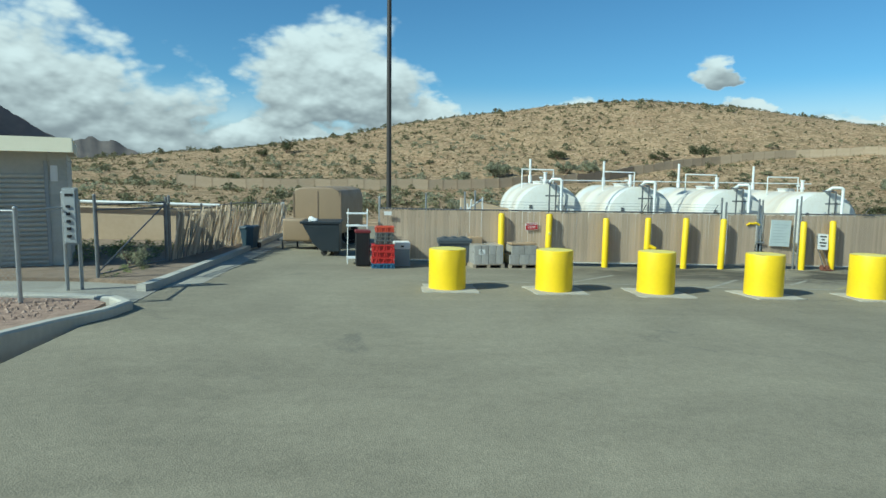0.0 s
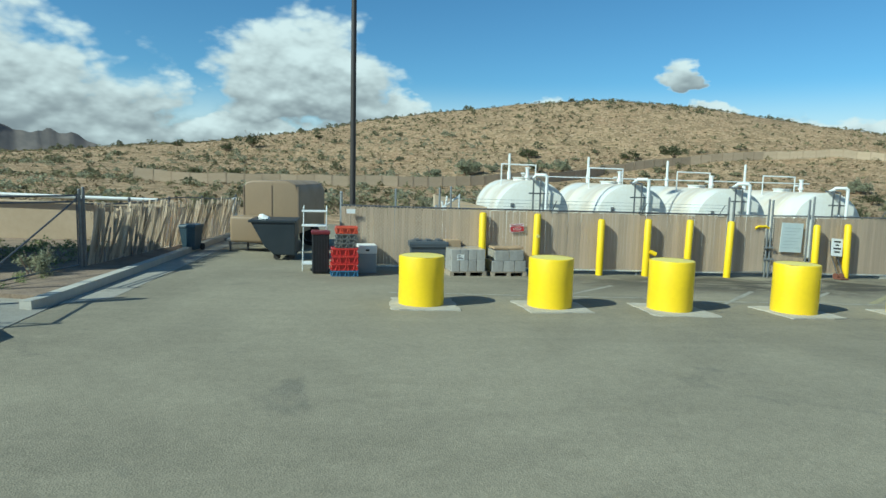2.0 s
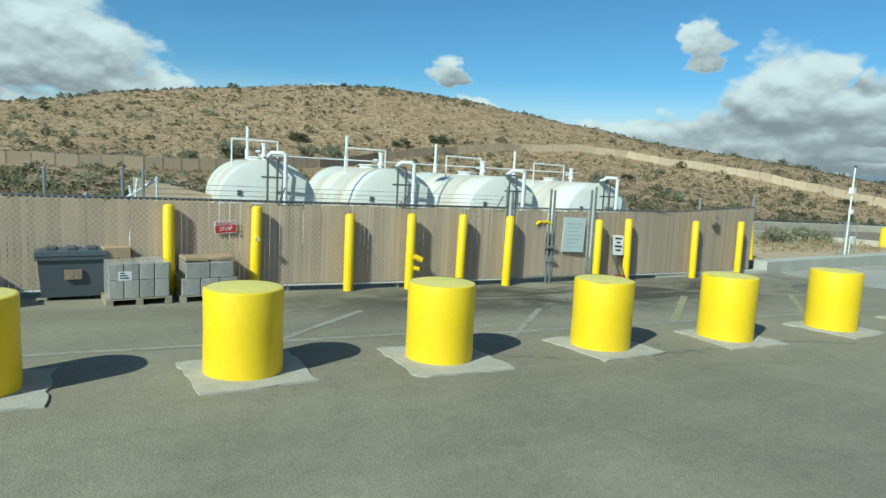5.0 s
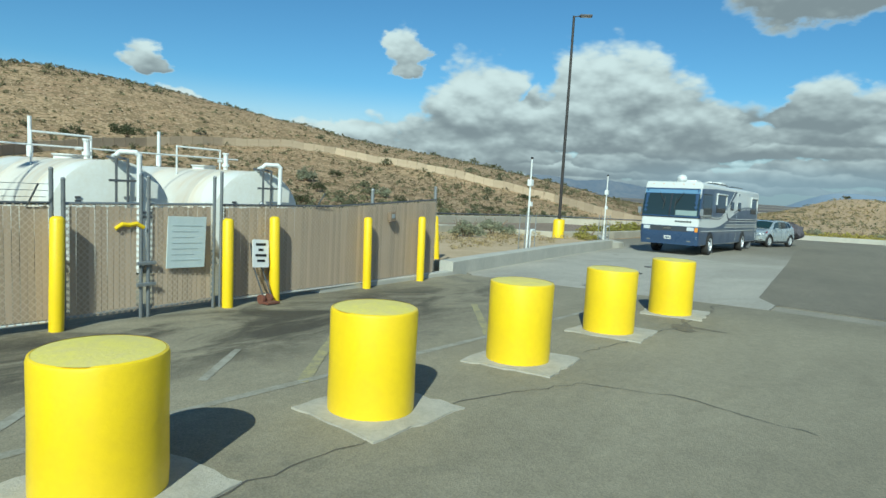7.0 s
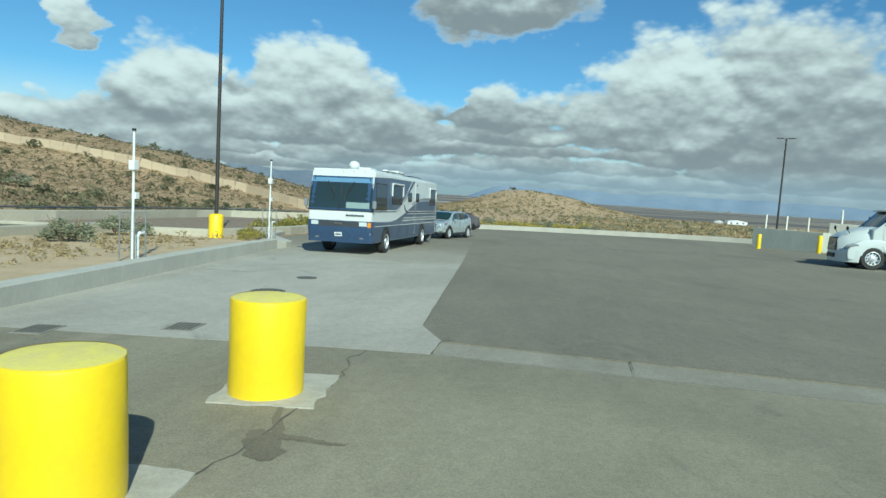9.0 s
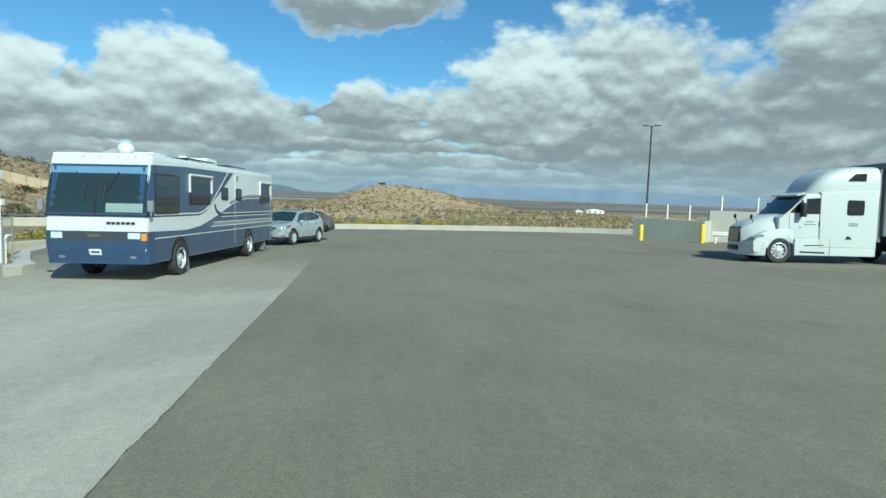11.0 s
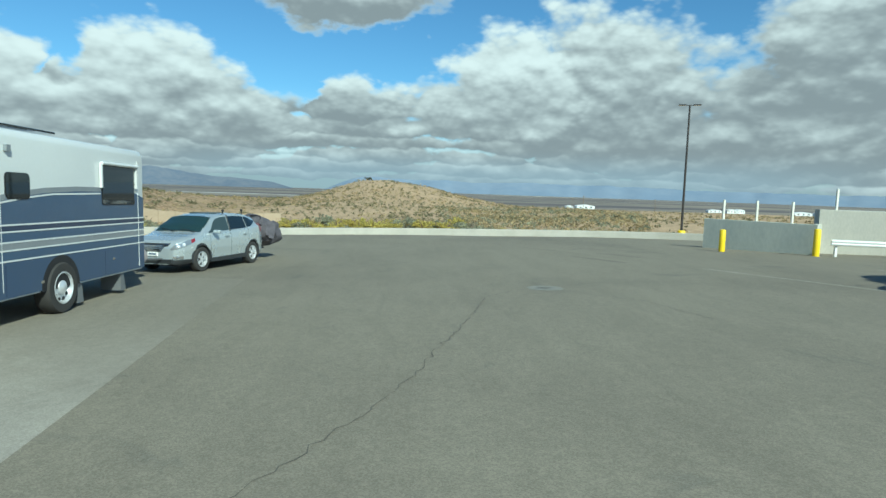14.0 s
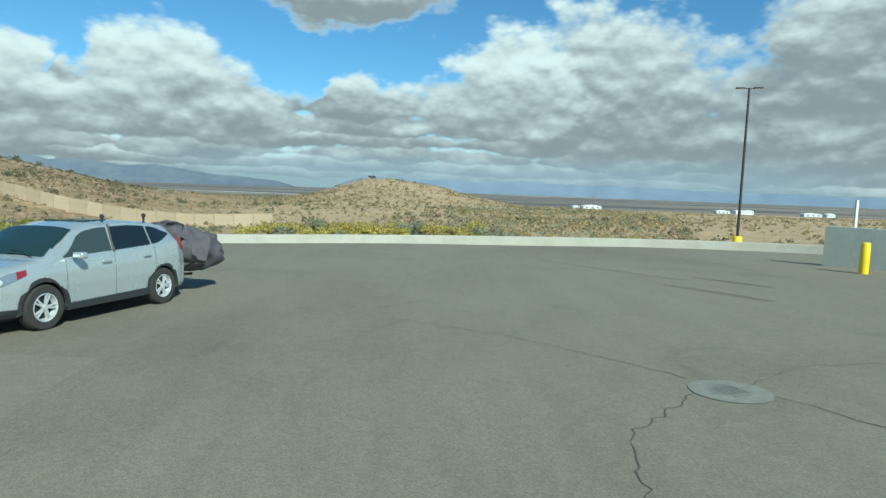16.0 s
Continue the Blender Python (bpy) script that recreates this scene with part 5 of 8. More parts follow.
for n in range(40):
    y = 17.0 - n * 0.34 + r.uniform(-0.5, 0.5)
    x = 77.5 + r.uniform(-3.0, 6.0) - 0.02 * (y - 4) ** 2
    s = r.uniform(0.7, 1.35)
    bush(x, y, s, s * r.uniform(0.8, 1.05), SCRUB_YELLOW if r.random() < 0.72 else BUSH_GREY, "yellow-flowering rabbitbrush beyond the kerb", 80 + n, 300)
for n in range(14):
    y = 3.0 - n * 1.3 + r.uniform(-0.6, 0.6)
    s = r.uniform(0.3, 0.6)
    bush(79 + r.uniform(-3, 9), y, s, s * r.uniform(0.7, 0.9), SCRUB_YELLOW if r.random() < 0.4 else BUSH_GREY, "low dry rabbitbrush beyond the kerb", 210 + n, 120)
for n in range(9):
    s = r.uniform(0.6, 1.2)
    bush(70.5 + r.uniform(0, 8), 18.5 + n * 1.1 + r.uniform(-0.4, 0.4), s, s * r.uniform(0.6, 0.8), BUSH_GREY if n % 3 else SCRUB_YELLOW, "dry brush beyond the kerb", 240 + n, 200)
for n, (x, y, s, h) in enumerate(((21.1, 117.4, 2.9, 3.6), (35.2, 118.5, 2.4, 3.0), (40.9, 121.0, 2.8, 3.4), (82.6, 93.8, 2.3, 3.4), (83.1, 76.5, 1.8, 2.4), (14.2, 111.3, 2.0, 2.4), (26.5, 119.5, 1.6, 2.0))):
    bush(x, y, s, h, BUSH_GREY, "large grey-green desert bush at the hill's foot", 170 + n, 800)
for n, (x, y, s, h, tr) in enumerate(((-24, 165, 3.0, 4.6, False), (-30, 163, 2.3, 3.0, False), (-44, 175, 1.6, 2.2, False), (-8, 172, 1.3, 1.6, False), (66.7, 188, 1.3, 1.8, False), (110, 186, 1.2, 1.5, False), (38, 134, 2.6, 2.6, False), (58, 128, 2.2, 2.6, False), (66, 124, 2.8, 3.4, True), (30, 112, 1.6, 1.8, False), (74, 82, 1.7, 2.4, False), (80, 70, 1.4, 1.5, False), (92, 96, 1.6, 1.9, False), (51, 66, 1.8, 2.3, False), (54, 63, 1.5, 1.8, False), (246, 21, 1.6, 1.6, False), (120, 70, 1.5, 1.5, False), (-20, 118, 1.8, 2.2, False), (-27, 117, 1.6, 1.8, False), (4, 112, 1.5, 2.0, False), (21, 92, 1.4, 1.5, False), (90, 60, 1.3, 1.3, False))):
    bush(x, y, s, h, DARK_LEAF, "dark green desert tree on the slope" if tr else "dark green bush on the dry slope", 120 + n, 340, trunk=tr)


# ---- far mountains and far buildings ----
# the blue of both ranges is distance haze painted into their colour
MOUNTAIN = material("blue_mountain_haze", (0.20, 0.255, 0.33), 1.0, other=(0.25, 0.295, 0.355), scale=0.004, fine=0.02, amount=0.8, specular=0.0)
MOUNTAIN_NEAR = material("violet_mountain_haze", (0.13, 0.16, 0.21), 1.0, other=(0.20, 0.215, 0.24), scale=0.006, fine=0.03, amount=0.8, specular=0.0)


def ridge(name, az0, az1, dist, high, mat, seed, label):
    verts, faces, rows = [], [], 3
    n = 160
    for i in range(n + 1):
        k = i / n
        az = az0 + (az1 - az0) * k
        fade = smooth01(k / 0.06) * smooth01((1 - k) / 0.12)
        h = high(az) * fade * (1.0 + 0.30 * noise.fractal((az * 0.22, seed, 0.0), 1.0, 2.0, 5) + 0.07 * noise.fractal((az * 1.1, seed, 4.0), 1.0, 2.0, 3))
        for j, (f, d) in enumerate(((0.0, 0.92), (0.55 + 0.2 * noise.noise((az * 0.6, seed, 3.0)), 0.97), (1.0, 1.0))):
            a = radians(az)
            verts.append((dist * d * math.cos(a), dist * d * math.sin(a), -30 + (h + 30 * fade) * f))
    for i in range(n):
        for j in range(rows - 1):
            a = i * rows + j
            faces.append((a, a + rows, a + rows + 1, a + 1))
    me = bpy.data.meshes.new(name)
    me.from_pydata(verts, [], faces)
    me.update()
    for p in me.polygons:
        p.use_smooth = True
    me.materials.append(mat)
    return tagged(new(name, me), label, "mountains", kind="structure")


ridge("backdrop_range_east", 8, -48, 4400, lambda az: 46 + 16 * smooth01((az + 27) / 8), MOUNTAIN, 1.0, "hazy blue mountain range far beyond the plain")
MESA = material("brown_mesa", (0.235, 0.205, 0.185), 1.0, other=(0.15, 0.14, 0.135), scale=0.02, fine=0.09, amount=1.0, specular=0.0)
ridge("backdrop_mesa", 107, 150, 950, lambda az: 15 + 33 * smooth01((az - 108) / 3.2) + 70 * smooth01((az - 115.5) / 6), MESA, 9.0, "brown rocky mesa beyond the hill")
ridge("backdrop_range_north", 36, 9, 4100, lambda az: 88 * smooth01((az - 8) / 22) + 12, MOUNTAIN_NEAR, 5.0, "hazy blue-violet mountain ridge far beyond the hill")


def far_house(x, y, wide, deep, high, yaw, label):
    z = land(x, y)
    ob = thing("far_house", pose(x, y, z, 0, 0, yaw), label, "house", "white houses on the plain")
    bm = bmesh.new()
    box(bm, -wide / 2, wide / 2, -deep / 2, deep / 2, -1, high)
    part("wall", bm, WHITE_PAINT, ob)
    bm = bmesh.new()
    prism(bm, [(-deep / 2 - 0.5, high), (deep / 2 + 0.5, high), (0, high * 1.4)], lambda u, v: (-wide / 2 - 0.4, u, v), lambda u, v: (wide / 2 + 0.4, u, v))
    part("roof", bm, WHITE_PAINT, ob)
    for k in range(3):
        bm = bmesh.new()
        box(bm, -wide / 2 - 0.06, -wide / 2 + 0.02, -deep * 0.35 + k * deep * 0.3, -deep * 0.25 + k * deep * 0.3, high * 0.35, high * 0.75)
        part("window", bm, BLACK, ob)


for x, y, a, b, h, yaw in ((840, -226, 10, 24, 4.2, 4), (842, -206, 8, 9, 3.2, 0), (880, -420, 9, 19, 3.6, 0), (872, -452, 9, 12, 4, 10), (900, -560, 10, 26, 4, 0), (905, -590, 9, 12, 4, 0), (760, -380, 8, 12, 3.5, 0)):
    far_house(x, y, a, b, h, yaw, "low white house far out on the plain")
for n, (x, y, h) in enumerate(((330, -78, 7), (420, -150, 8), (300, 4, 7.5), (520, -250, 8), (470, -110, 8))):
    ob = thing("utility_pole", pose(x, y, land(x, y)), "thin grey wooden utility pole on the plain", "utility pole", "utility poles on the plain")
    bm = bmesh.new()
    cyl(bm, (0, 0, -0.5), (0, 0, h), 0.16, 0.1, 8)
    part("pole", bm, BLOCK_DARK, ob)
    bm = bmesh.new()
    box(bm, -0.08, 0.08, -1.0, 1.0, h - 0.7, h - 0.55)
    part("crossarm", bm, BLOCK_DARK, ob)

sign = thing("far_sign", pose(-118, 327, land(-118, 327) - 0.5, 0, 0, 20), "tall roadside sign far off on the ridge", "sign")
for dx in (-1.2, 1.2):
    bm = bmesh.new()
    cyl(bm, (dx, 0, -3), (dx, 0, 9), 0.22, seg=8)
    part("post", bm, BLOCK_DARK, sign)
bm = bmesh.new()
box(bm, -2.6, 2.6, -0.15, 0.15, 8.0, 11.4, 0.05)
part("panel", bm, BLOCK_DARK, sign, "dark sign panel")

# ---- vehicles ----
COACH_WHITE = material("coach_white", (0.68, 0.69, 0.665), 0.32, other=(0.63, 0.635, 0.61), scale=1.2, fine=14, amount=0.5, coat=0.3)
COACH_BLUE = material("coach_blue", (0.054, 0.092, 0.160), 0.32, other=(0.047, 0.080, 0.142), scale=1.0, fine=18, amount=0.6, coat=0.35)
COACH_NAVY = material("coach_navy", (0.022, 0.038, 0.085), 0.32, amount=0.5, coat=0.35)
COACH_LOW = material("coach_dark_blue", (0.040, 0.072, 0.140), 0.34, other=(0.052, 0.080, 0.13), scale=1.4, fine=20, amount=0.7, coat=0.3)
COACH_FRONT = material("coach_front_blue", (0.036, 0.070, 0.145), 0.3, amount=0.5, coat=0.4)
COACH_GREY = material("coach_grey", (0.24, 0.255, 0.27), 0.35, amount=0.4, coat=0.3)
SIDE_GLASS = glass_material("clear_side_window", (0.045, 0.06, 0.058), 0.03, 1.0)
TINT = glass_material("tinted_window", (0.012, 0.016, 0.017), 0.03, 1.0)
CAR_GLASS = glass_material("greenish_car_window", (0.020, 0.040, 0.040), 0.02, 1.0)
COACH_GLASS = glass_material("coach_windscreen_glass", (0.024, 0.036, 0.037), 0.03, 1.0)
GRILLE_GREY = material("dark_grille_panel", (0.055, 0.06, 0.07), 0.4, amount=0.5, coat=0.2)
CAR_SILVER = material("silver_blue_paint", (0.50, 0.54, 0.545), 0.26, 0.45, other=(0.47, 0.51, 0.515), scale=1.0, fine=3.0, amount=0.3, coat=0.6)
TRIM = material("grey_black_trim", (0.03, 0.032, 0.034), 0.6, amount=0.5)
LAMP_CLEAR = material("clear_headlamp", (0.36, 0.38, 0.39), 0.08, 0.5, amount=0.4, coat=0.8)
LAMP_BRIGHT = material("bright_reflector", (0.82, 0.84, 0.85), 0.2, 0.3, amount=0.2, coat=0.8)
LAMP_RED = material("red_tail_lamp", (0.25, 0.02, 0.025), 0.2, amount=0.3, coat=0.6)
LAMP_AMBER = material("amber_lamp", (0.75, 0.28, 0.04), 0.25, amount=0.3, coat=0.5)
COVER = material("grey_violet_cloth", (0.12, 0.108, 0.12), 0.8, other=(0.06, 0.055, 0.065), scale=4, amount=0.8, bump=0.5, bump_scale=9)
TOW_COVER = material("beige_vinyl", (0.36, 0.315, 0.305), 0.6, other=(0.28, 0.25, 0.245), scale=4, amount=0.7)
TRUCK_WHITE = material("truck_white", (0.57, 0.595, 0.57), 0.42, other=(0.52, 0.545, 0.52), scale=1.2, amount=0.4, coat=0.5)
TRAILER_GREY = material("trailer_grey", (0.16, 0.165, 0.17), 0.5, amount=0.5)
ALLOY = material("bright_alloy", (0.74, 0.75, 0.76), 0.36, 0.5, other=(0.5, 0.5, 0.5), scale=12, amount=0.4)


def lathe(bm, profile, seg=28):
    """A profile of (radius, y) turned round the y axis."""
    rings = [[(r * math.cos(2 * math.pi * i / seg), y, r * math.sin(2 * math.pi * i / seg)) for i in range(seg)] for r, y in profile]
    loft(bm, rings, caps=False)


def wheel(parent, x, y, r, wide, out, spokes=5, kind="alloy"):
    """A wheel whose outer face looks along out (+1 or -1 on the y axis)."""
    hub = new("wheel")
    hub.parent = parent
    hub.matrix_basis = Matrix.Translation((x, y, r))
    bm = bmesh.new()
    h = wide / 2
    lathe(bm, [(r * 0.60, -h * 0.9), (r * 0.78, -h), (r * 0.95, -h * 0.96), (r, -h * 0.7), (r, h * 0.7), (r * 0.95, h * 0.96), (r * 0.78, h), (r * 0.60, h * 0.9)], 36)
    part("tyre", bm, RUBBER, hub, smooth=True)
    bm = bmesh.new()
    lathe(bm, [(r * 0.63, -h), (r * 0.63, out * h * 0.95), (r * 0.58, out * h * 0.98), (r * 0.56, out * h * 0.6), (r * 0.5, out * h * 0.2)], 32)
    rim = part("rim", bm, ALLOY, hub, smooth=True)
    bm = bmesh.new()
    cyl(bm, (0, 0, 0), (0, out * h * 0.25, 0), r * 0.57, seg=28)
    part("brake_disc", bm, TRIM, hub)
    if kind == "alloy":
        for i in range(spokes):
            for da in (-0.16, 0.16):
                bm = bmesh.new()
                box(bm, r * 0.1, r * 0.6, out * h * 0.62, out * h * 0.9, -r * 0.045, r * 0.045, 0.008)
                bmesh.ops.transform(bm, matrix=Matrix.Rotation(2 * math.pi * i / spokes + da, 4, "Y"), verts=bm.verts)
                part("spoke", bm, ALLOY, rim)
    else:
        bm = bmesh.new()
        lathe(bm, [(r * 0.57, out * h * 0.35), (r * 0.42, out * h * 0.55), (r * 0.3, out * h * 0.5), (r * 0.27, out * h * 0.85), (r * 0.16, out * h * 1.05), (0.005, out * h * 1.08)], 30)
        part("hub_cap", bm, ALLOY, rim, "polished hub cover", smooth=True)
        for i in range(10):
            a = 2 * math.pi * i / 10
            bm = bmesh.new()
            cyl(bm, (r * 0.46 * math.cos(a), out * h * 0.4, r * 0.46 * math.sin(a)), (r * 0.46 * math.cos(a), out * h * 0.62, r * 0.46 * math.sin(a)), r * 0.075, seg=8)
            part("hand_hole", bm, TRIM, rim)
    bm = bmesh.new()
    cyl(bm, (0, out * h * 0.5, 0), (0, out * h * 0.97, 0), r * 0.13, seg=16)
    part("hub", bm, ALLOY, rim, smooth=True)
    return hub


def rounded(x0, x1, z0, z1, r, n=4):
    out = []
    for cx, cz, a0 in ((x1 - r, z1 - r, 0), (x0 + r, z1 - r, 90), (x0 + r, z0 + r, 180), (x1 - r, z0 + r, 270)):
        for i in range(n + 1):
            a = radians(a0 + 90 * i / n)
            out.append((cx + r * math.cos(a), cz + r * math.sin(a)))
    return out


def plate(name, outline, mat, parent, y0, y1, label=""):
    """A thin panel in the x-z plane between two depths."""
    bm = bmesh.new()
    prism(bm, outline, lambda u, v: (u, y0, v), lambda u, v: (u, y1, v))
    return part(name, bm, mat, parent, label)


def band(points, wide):
    """Outline of a stripe along points in the x-z plane."""
    left, right = [], []
    for i, (x, z) in enumerate(points):
        ax, az = points[max(0, i - 1)]
        bx, bz = points[min(len(points) - 1, i + 1)]
        d = math.hypot(bx - ax, bz - az)
        nx, nz = -(bz - az) / d * wide / 2, (bx - ax) / d * wide / 2
        left.append((x + nx, z + nz))
        right.append((x - nx, z - nz))
    return left + right[::-1]


COACH_LAMP = material("frosted_headlamp", (0.62, 0.65, 0.66), 0.15, amount=0.4, coat=0.6)
SUN_BLIND = material("pale_sun_blind", (0.27, 0.34, 0.325), 0.5, amount=0.5)
# light tone: the sky's reflection on the blue header band is painted in
HEADER_BLUE = material("sky_sheen_blue", (0.16, 0.28, 0.42), 0.15, amount=0.4, coat=0.8)


def motor_coach():
    ob = thing("motor_coach", parked(32.4, 14.62, -1.9), "white and blue motor coach with swooping stripes parked by the kerb", "motorhome")
    s0, s1, wide = 0.75, 12.45, 2.5

    def nose(z):
        return 0.10 * smooth01((0.9 - z) / 0.4) + 0.30 * smooth01((z - 1.6) / 1.6)

    def section(inset):
        pts = []
        r = 0.16
        for w0, z0, a0 in ((wide - r, 3.215 - r, 0), (r, 3.215 - r, 90)):
            for i in range(6):
                a = radians(a0 + 90 * i / 5)
                pts.append((w0 + r * math.cos(a), z0 + r * math.sin(a) + 0.0))
        pts += [(0.0, 2.2), (0.0, 1.3), (0.0, 0.8), (0.04, 0.46), (wide - 0.04, 0.46), (wide, 0.8), (wide, 1.3), (wide, 2.2)]
        return [(wide / 2 + (w0 - wide / 2) * (1 - inset), 1.8 + (z0 - 1.8) * (1 - inset * 0.6)) for w0, z0 in pts]

    bm = bmesh.new()
    rings = []
    for ds, inset in ((0.0, 0.035), (0.03, 0.015), (0.08, 0.004), (0.16, 0.0), (4.0, 0.0), (8.0, 0.0), (s1 - s0 - 0.08, 0.0), (s1 - s0 - 0.02, 0.015), (s1 - s0, 0.05)):
        k = 1 - smooth01(ds / 3.0)
        rings.append([(s0 + ds + nose(z) * k, w0, z) for w0, z in section(inset)])
    loft(bm, rings)
    part("body", bm, COACH_WHITE, ob, smooth=True)
    # painted panels and stripes on the side towards the yard
    y0, y1 = -0.006, 0.02
    plate("blue_panel", [(1.06, 2.93), (3.2, 3.0), (6.68, 3.02), (6.1, 2.62), (5.5, 2.22), (4.95, 1.91), (4.52, 1.75), (4.1, 1.70), (0.86, 1.70), (0.95, 2.3)], COACH_BLUE, ob, y0, y1, "blue upper side panel")
    plate("navy_sweep", [(6.72, 3.02), (7.28, 3.03), (6.15, 2.44), (5.23, 2.01), (4.62, 1.72), (4.1, 1.63), (0.82, 1.63), (0.82, 1.67), (4.1, 1.67), (4.55, 1.74), (5.0, 1.92), (5.52, 2.22), (6.12, 2.62)], COACH_NAVY, ob, y0 - 0.003, y1, "dark navy sweeping band")
    plate("white_line", band([(6.72, 3.02), (6.12, 2.62), (5.5, 2.22), (4.95, 1.91), (4.52, 1.75), (4.1, 1.69), (0.98, 1.69)], 0.045), COACH_WHITE, ob, y0 - 0.006, y1)
    plate("lower_panel", [(0.81, 1.27), (2.3, 1.24), (3.29, 1.235), (4.29, 1.32), (5.21, 1.50), (5.7, 1.60), (6.27, 1.74), (7.25, 2.02), (7.9, 2.12), (8.58, 2.19), (9.6, 2.24), (10.47, 2.25), (12.0, 2.22), (12.40, 2.12), (12.40, 1.08), (0.81, 1.06)], COACH_BLUE, ob, y0, y1, "blue-grey side panel")
    plate("grey_wave", band([(6.9, 1.98), (7.6, 2.13), (8.58, 2.235), (9.6, 2.28), (10.5, 2.285)], 0.09), COACH_GREY, ob, y0 - 0.002, y1)
    plate("white_line", band([(6.6, 1.84), (7.25, 2.0), (8.0, 2.10), (8.8, 2.17), (10.47, 2.2)], 0.03), COACH_WHITE, ob, y0 - 0.005, y1)
    plate("lower_skirt", [(0.81, 1.06), (12.40, 1.08), (12.40, 0.50), (0.86, 0.48)], COACH_LOW, ob, y0, y1, "dark blue lower skirt")
    plate("navy_stripe", band([(5.42, 1.95), (5.52, 1.82), (5.68, 1.71), (5.95, 1.63), (6.4, 1.605), (12.4, 1.605)], 0.11), COACH_NAVY, ob, y0 - 0.003, y1)
    plate("grey_stripe", [(5.25, 1.32), (5.6, 1.37), (12.4, 1.37), (12.4, 1.265), (5.5, 1.265), (5.2, 1.28)], COACH_GREY, ob, y0 - 0.003, y1)
    for z, start in ((1.665, 6.1), (1.555, 6.0), (1.385, 5.35), (1.255, 5.1), (1.085, 0.92)):
        plate("white_line", band([(start, z), (12.4, z)], 0.026), COACH_WHITE, ob, y0 - 0.006, y1)
    plate("white_line", band([(12.12, 2.95), (12.14, 0.55)], 0.010), COACH_WHITE, ob, y0 - 0.007, y1)
    plate("white_line", band([(7.42, 2.95), (7.43, 0.6)], 0.012), COACH_WHITE, ob, y0 - 0.004, y1)
    # windows
    for name, o in (("driver_window", rounded(1.2, 2.66, 1.72, 2.70, 0.07)), ("side_window", rounded(3.42, 5.02, 1.96, 2.74, 0.04)), ("small_window", rounded(6.07, 6.70, 2.10, 2.50, 0.08)), ("small_window", rounded(7.56, 8.16, 2.09, 2.50, 0.08)), ("rear_window", rounded(10.54, 11.92, 1.99, 2.77, 0.04))):
        plate("window_frame", [(((u - (min(a for a, _ in o) + max(a for a, _ in o)) / 2) * 1.035 + (min(a for a, _ in o) + max(a for a, _ in o)) / 2), ((v - (min(b for _, b in o) + max(b for _, b in o)) / 2) * 1.06 + (min(b for _, b in o) + max(b for _, b in o)) / 2)) for u, v in o], BLACK, ob, y0 - 0.010, y1)
        plate(name, o, COACH_GLASS if name == "driver_window" else TINT, ob, y0 - 0.016, y1, "dark tinted coach window")
    for x0, x1, z in ((3.36, 5.1, 2.79), (10.46, 12.0, 2.82)):
        bm = bmesh.new()
        cyl(bm, (x0, -0.05, z), (x1, -0.05, z), 0.04, seg=12)
        part("window_awning", bm, COACH_WHITE, ob, "white rolled window awning", smooth=True)
        for x in (x0, x1):
            bm = bmesh.new()
            box(bm, x - 0.025, x + 0.025, -0.06, -0.01, z - 0.5, z)
            part("awning_arm", bm, COACH_WHITE, ob)
    # doors and catches along the skirt
    for x in (0.95, 3.3, 4.7, 6.1, 7.5, 10.6):
        plate("hatch_seam", [(x, 0.52), (x + 0.012, 0.52), (x + 0.012, 1.02), (x, 1.02)], COACH_NAVY, ob, y0 - 0.002, y1)
    for x, z in ((4.0, 1.0), (8.4, 0.62), (4.05, 0.86), (10.9, 0.8)):
        plate("hatch_catch", [(x, z), (x + 0.09, z), (x + 0.09, z + 0.05), (x, z + 0.05)], CHROME, ob, y0 - 0.01, y1)
    for x in (2.7, 9.02):
        # black half disc stands in for the shade inside the open arch
        arch = [(x + 0.60 * math.cos(radians(a)), 0.47 + 0.60 * math.sin(radians(a))) for a in range(0, 181, 12)]
        plate("wheel_arch", arch, BLACK, ob, y0 - 0.004, y1)
        wheel(ob, x, 0.10, 0.47, 0.30, -1, 10, "truck")
        wheel(ob, x, wide - 0.14, 0.47, 0.30, 1, 10, "truck")
    for x, z1 in ((3.28, 0.78), (9.62, 0.80), (11.35, 0.5)):
        bm = bmesh.new()
        prism(bm, [(x, 0.08), (x + 0.22, 0.08), (x + 0.12, z1), (x, z1)], lambda u, v: (u, 0.05, v), lambda u, v: (u + 0.02, 0.5, v))
        part("mud_flap", bm, TRAILER_GREY, ob, "grey rubber mud flap")
    # front: windscreen halves, bands, lamps
    def front(name, w0, w1, z0, z1, mat, out=0.0, label="", bow=0.0):
        bm = bmesh.new()
        rows = []
        for i in range(7):
            z = z0 + (z1 - z0) * i / 6
            rows.append([(s0 + nose(z) - 0.012 - out + 0.012 * (abs((w - wide / 2) / (wide / 2)) ** 6), w, z) for w in [w0 + (w1 - w0) * j / 8 for j in range(9)]])
        a = [[bm.verts.new(p) for p in row] for row in rows]
        b = [[bm.verts.new((p[0] + 0.05, p[1], p[2])) for p in row] for row in rows]
        for g in (a, b):
            for r0, r1 in zip(g, g[1:]):
                for j in range(8):
                    bm.faces.new((r0[j], r0[j + 1], r1[j + 1], r1[j]))
        for j in range(8):
            bm.faces.new((a[0][j], a[0][j + 1], b[0][j + 1], b[0][j]))
            bm.faces.new((a[-1][j], a[-1][j + 1], b[-1][j + 1], b[-1][j]))
        for i in range(6):
            bm.faces.new((a[i][0], a[i + 1][0], b[i + 1][0], b[i][0]))
            bm.faces.new((a[i][-1], a[i + 1][-1], b[i + 1][-1], b[i][-1]))
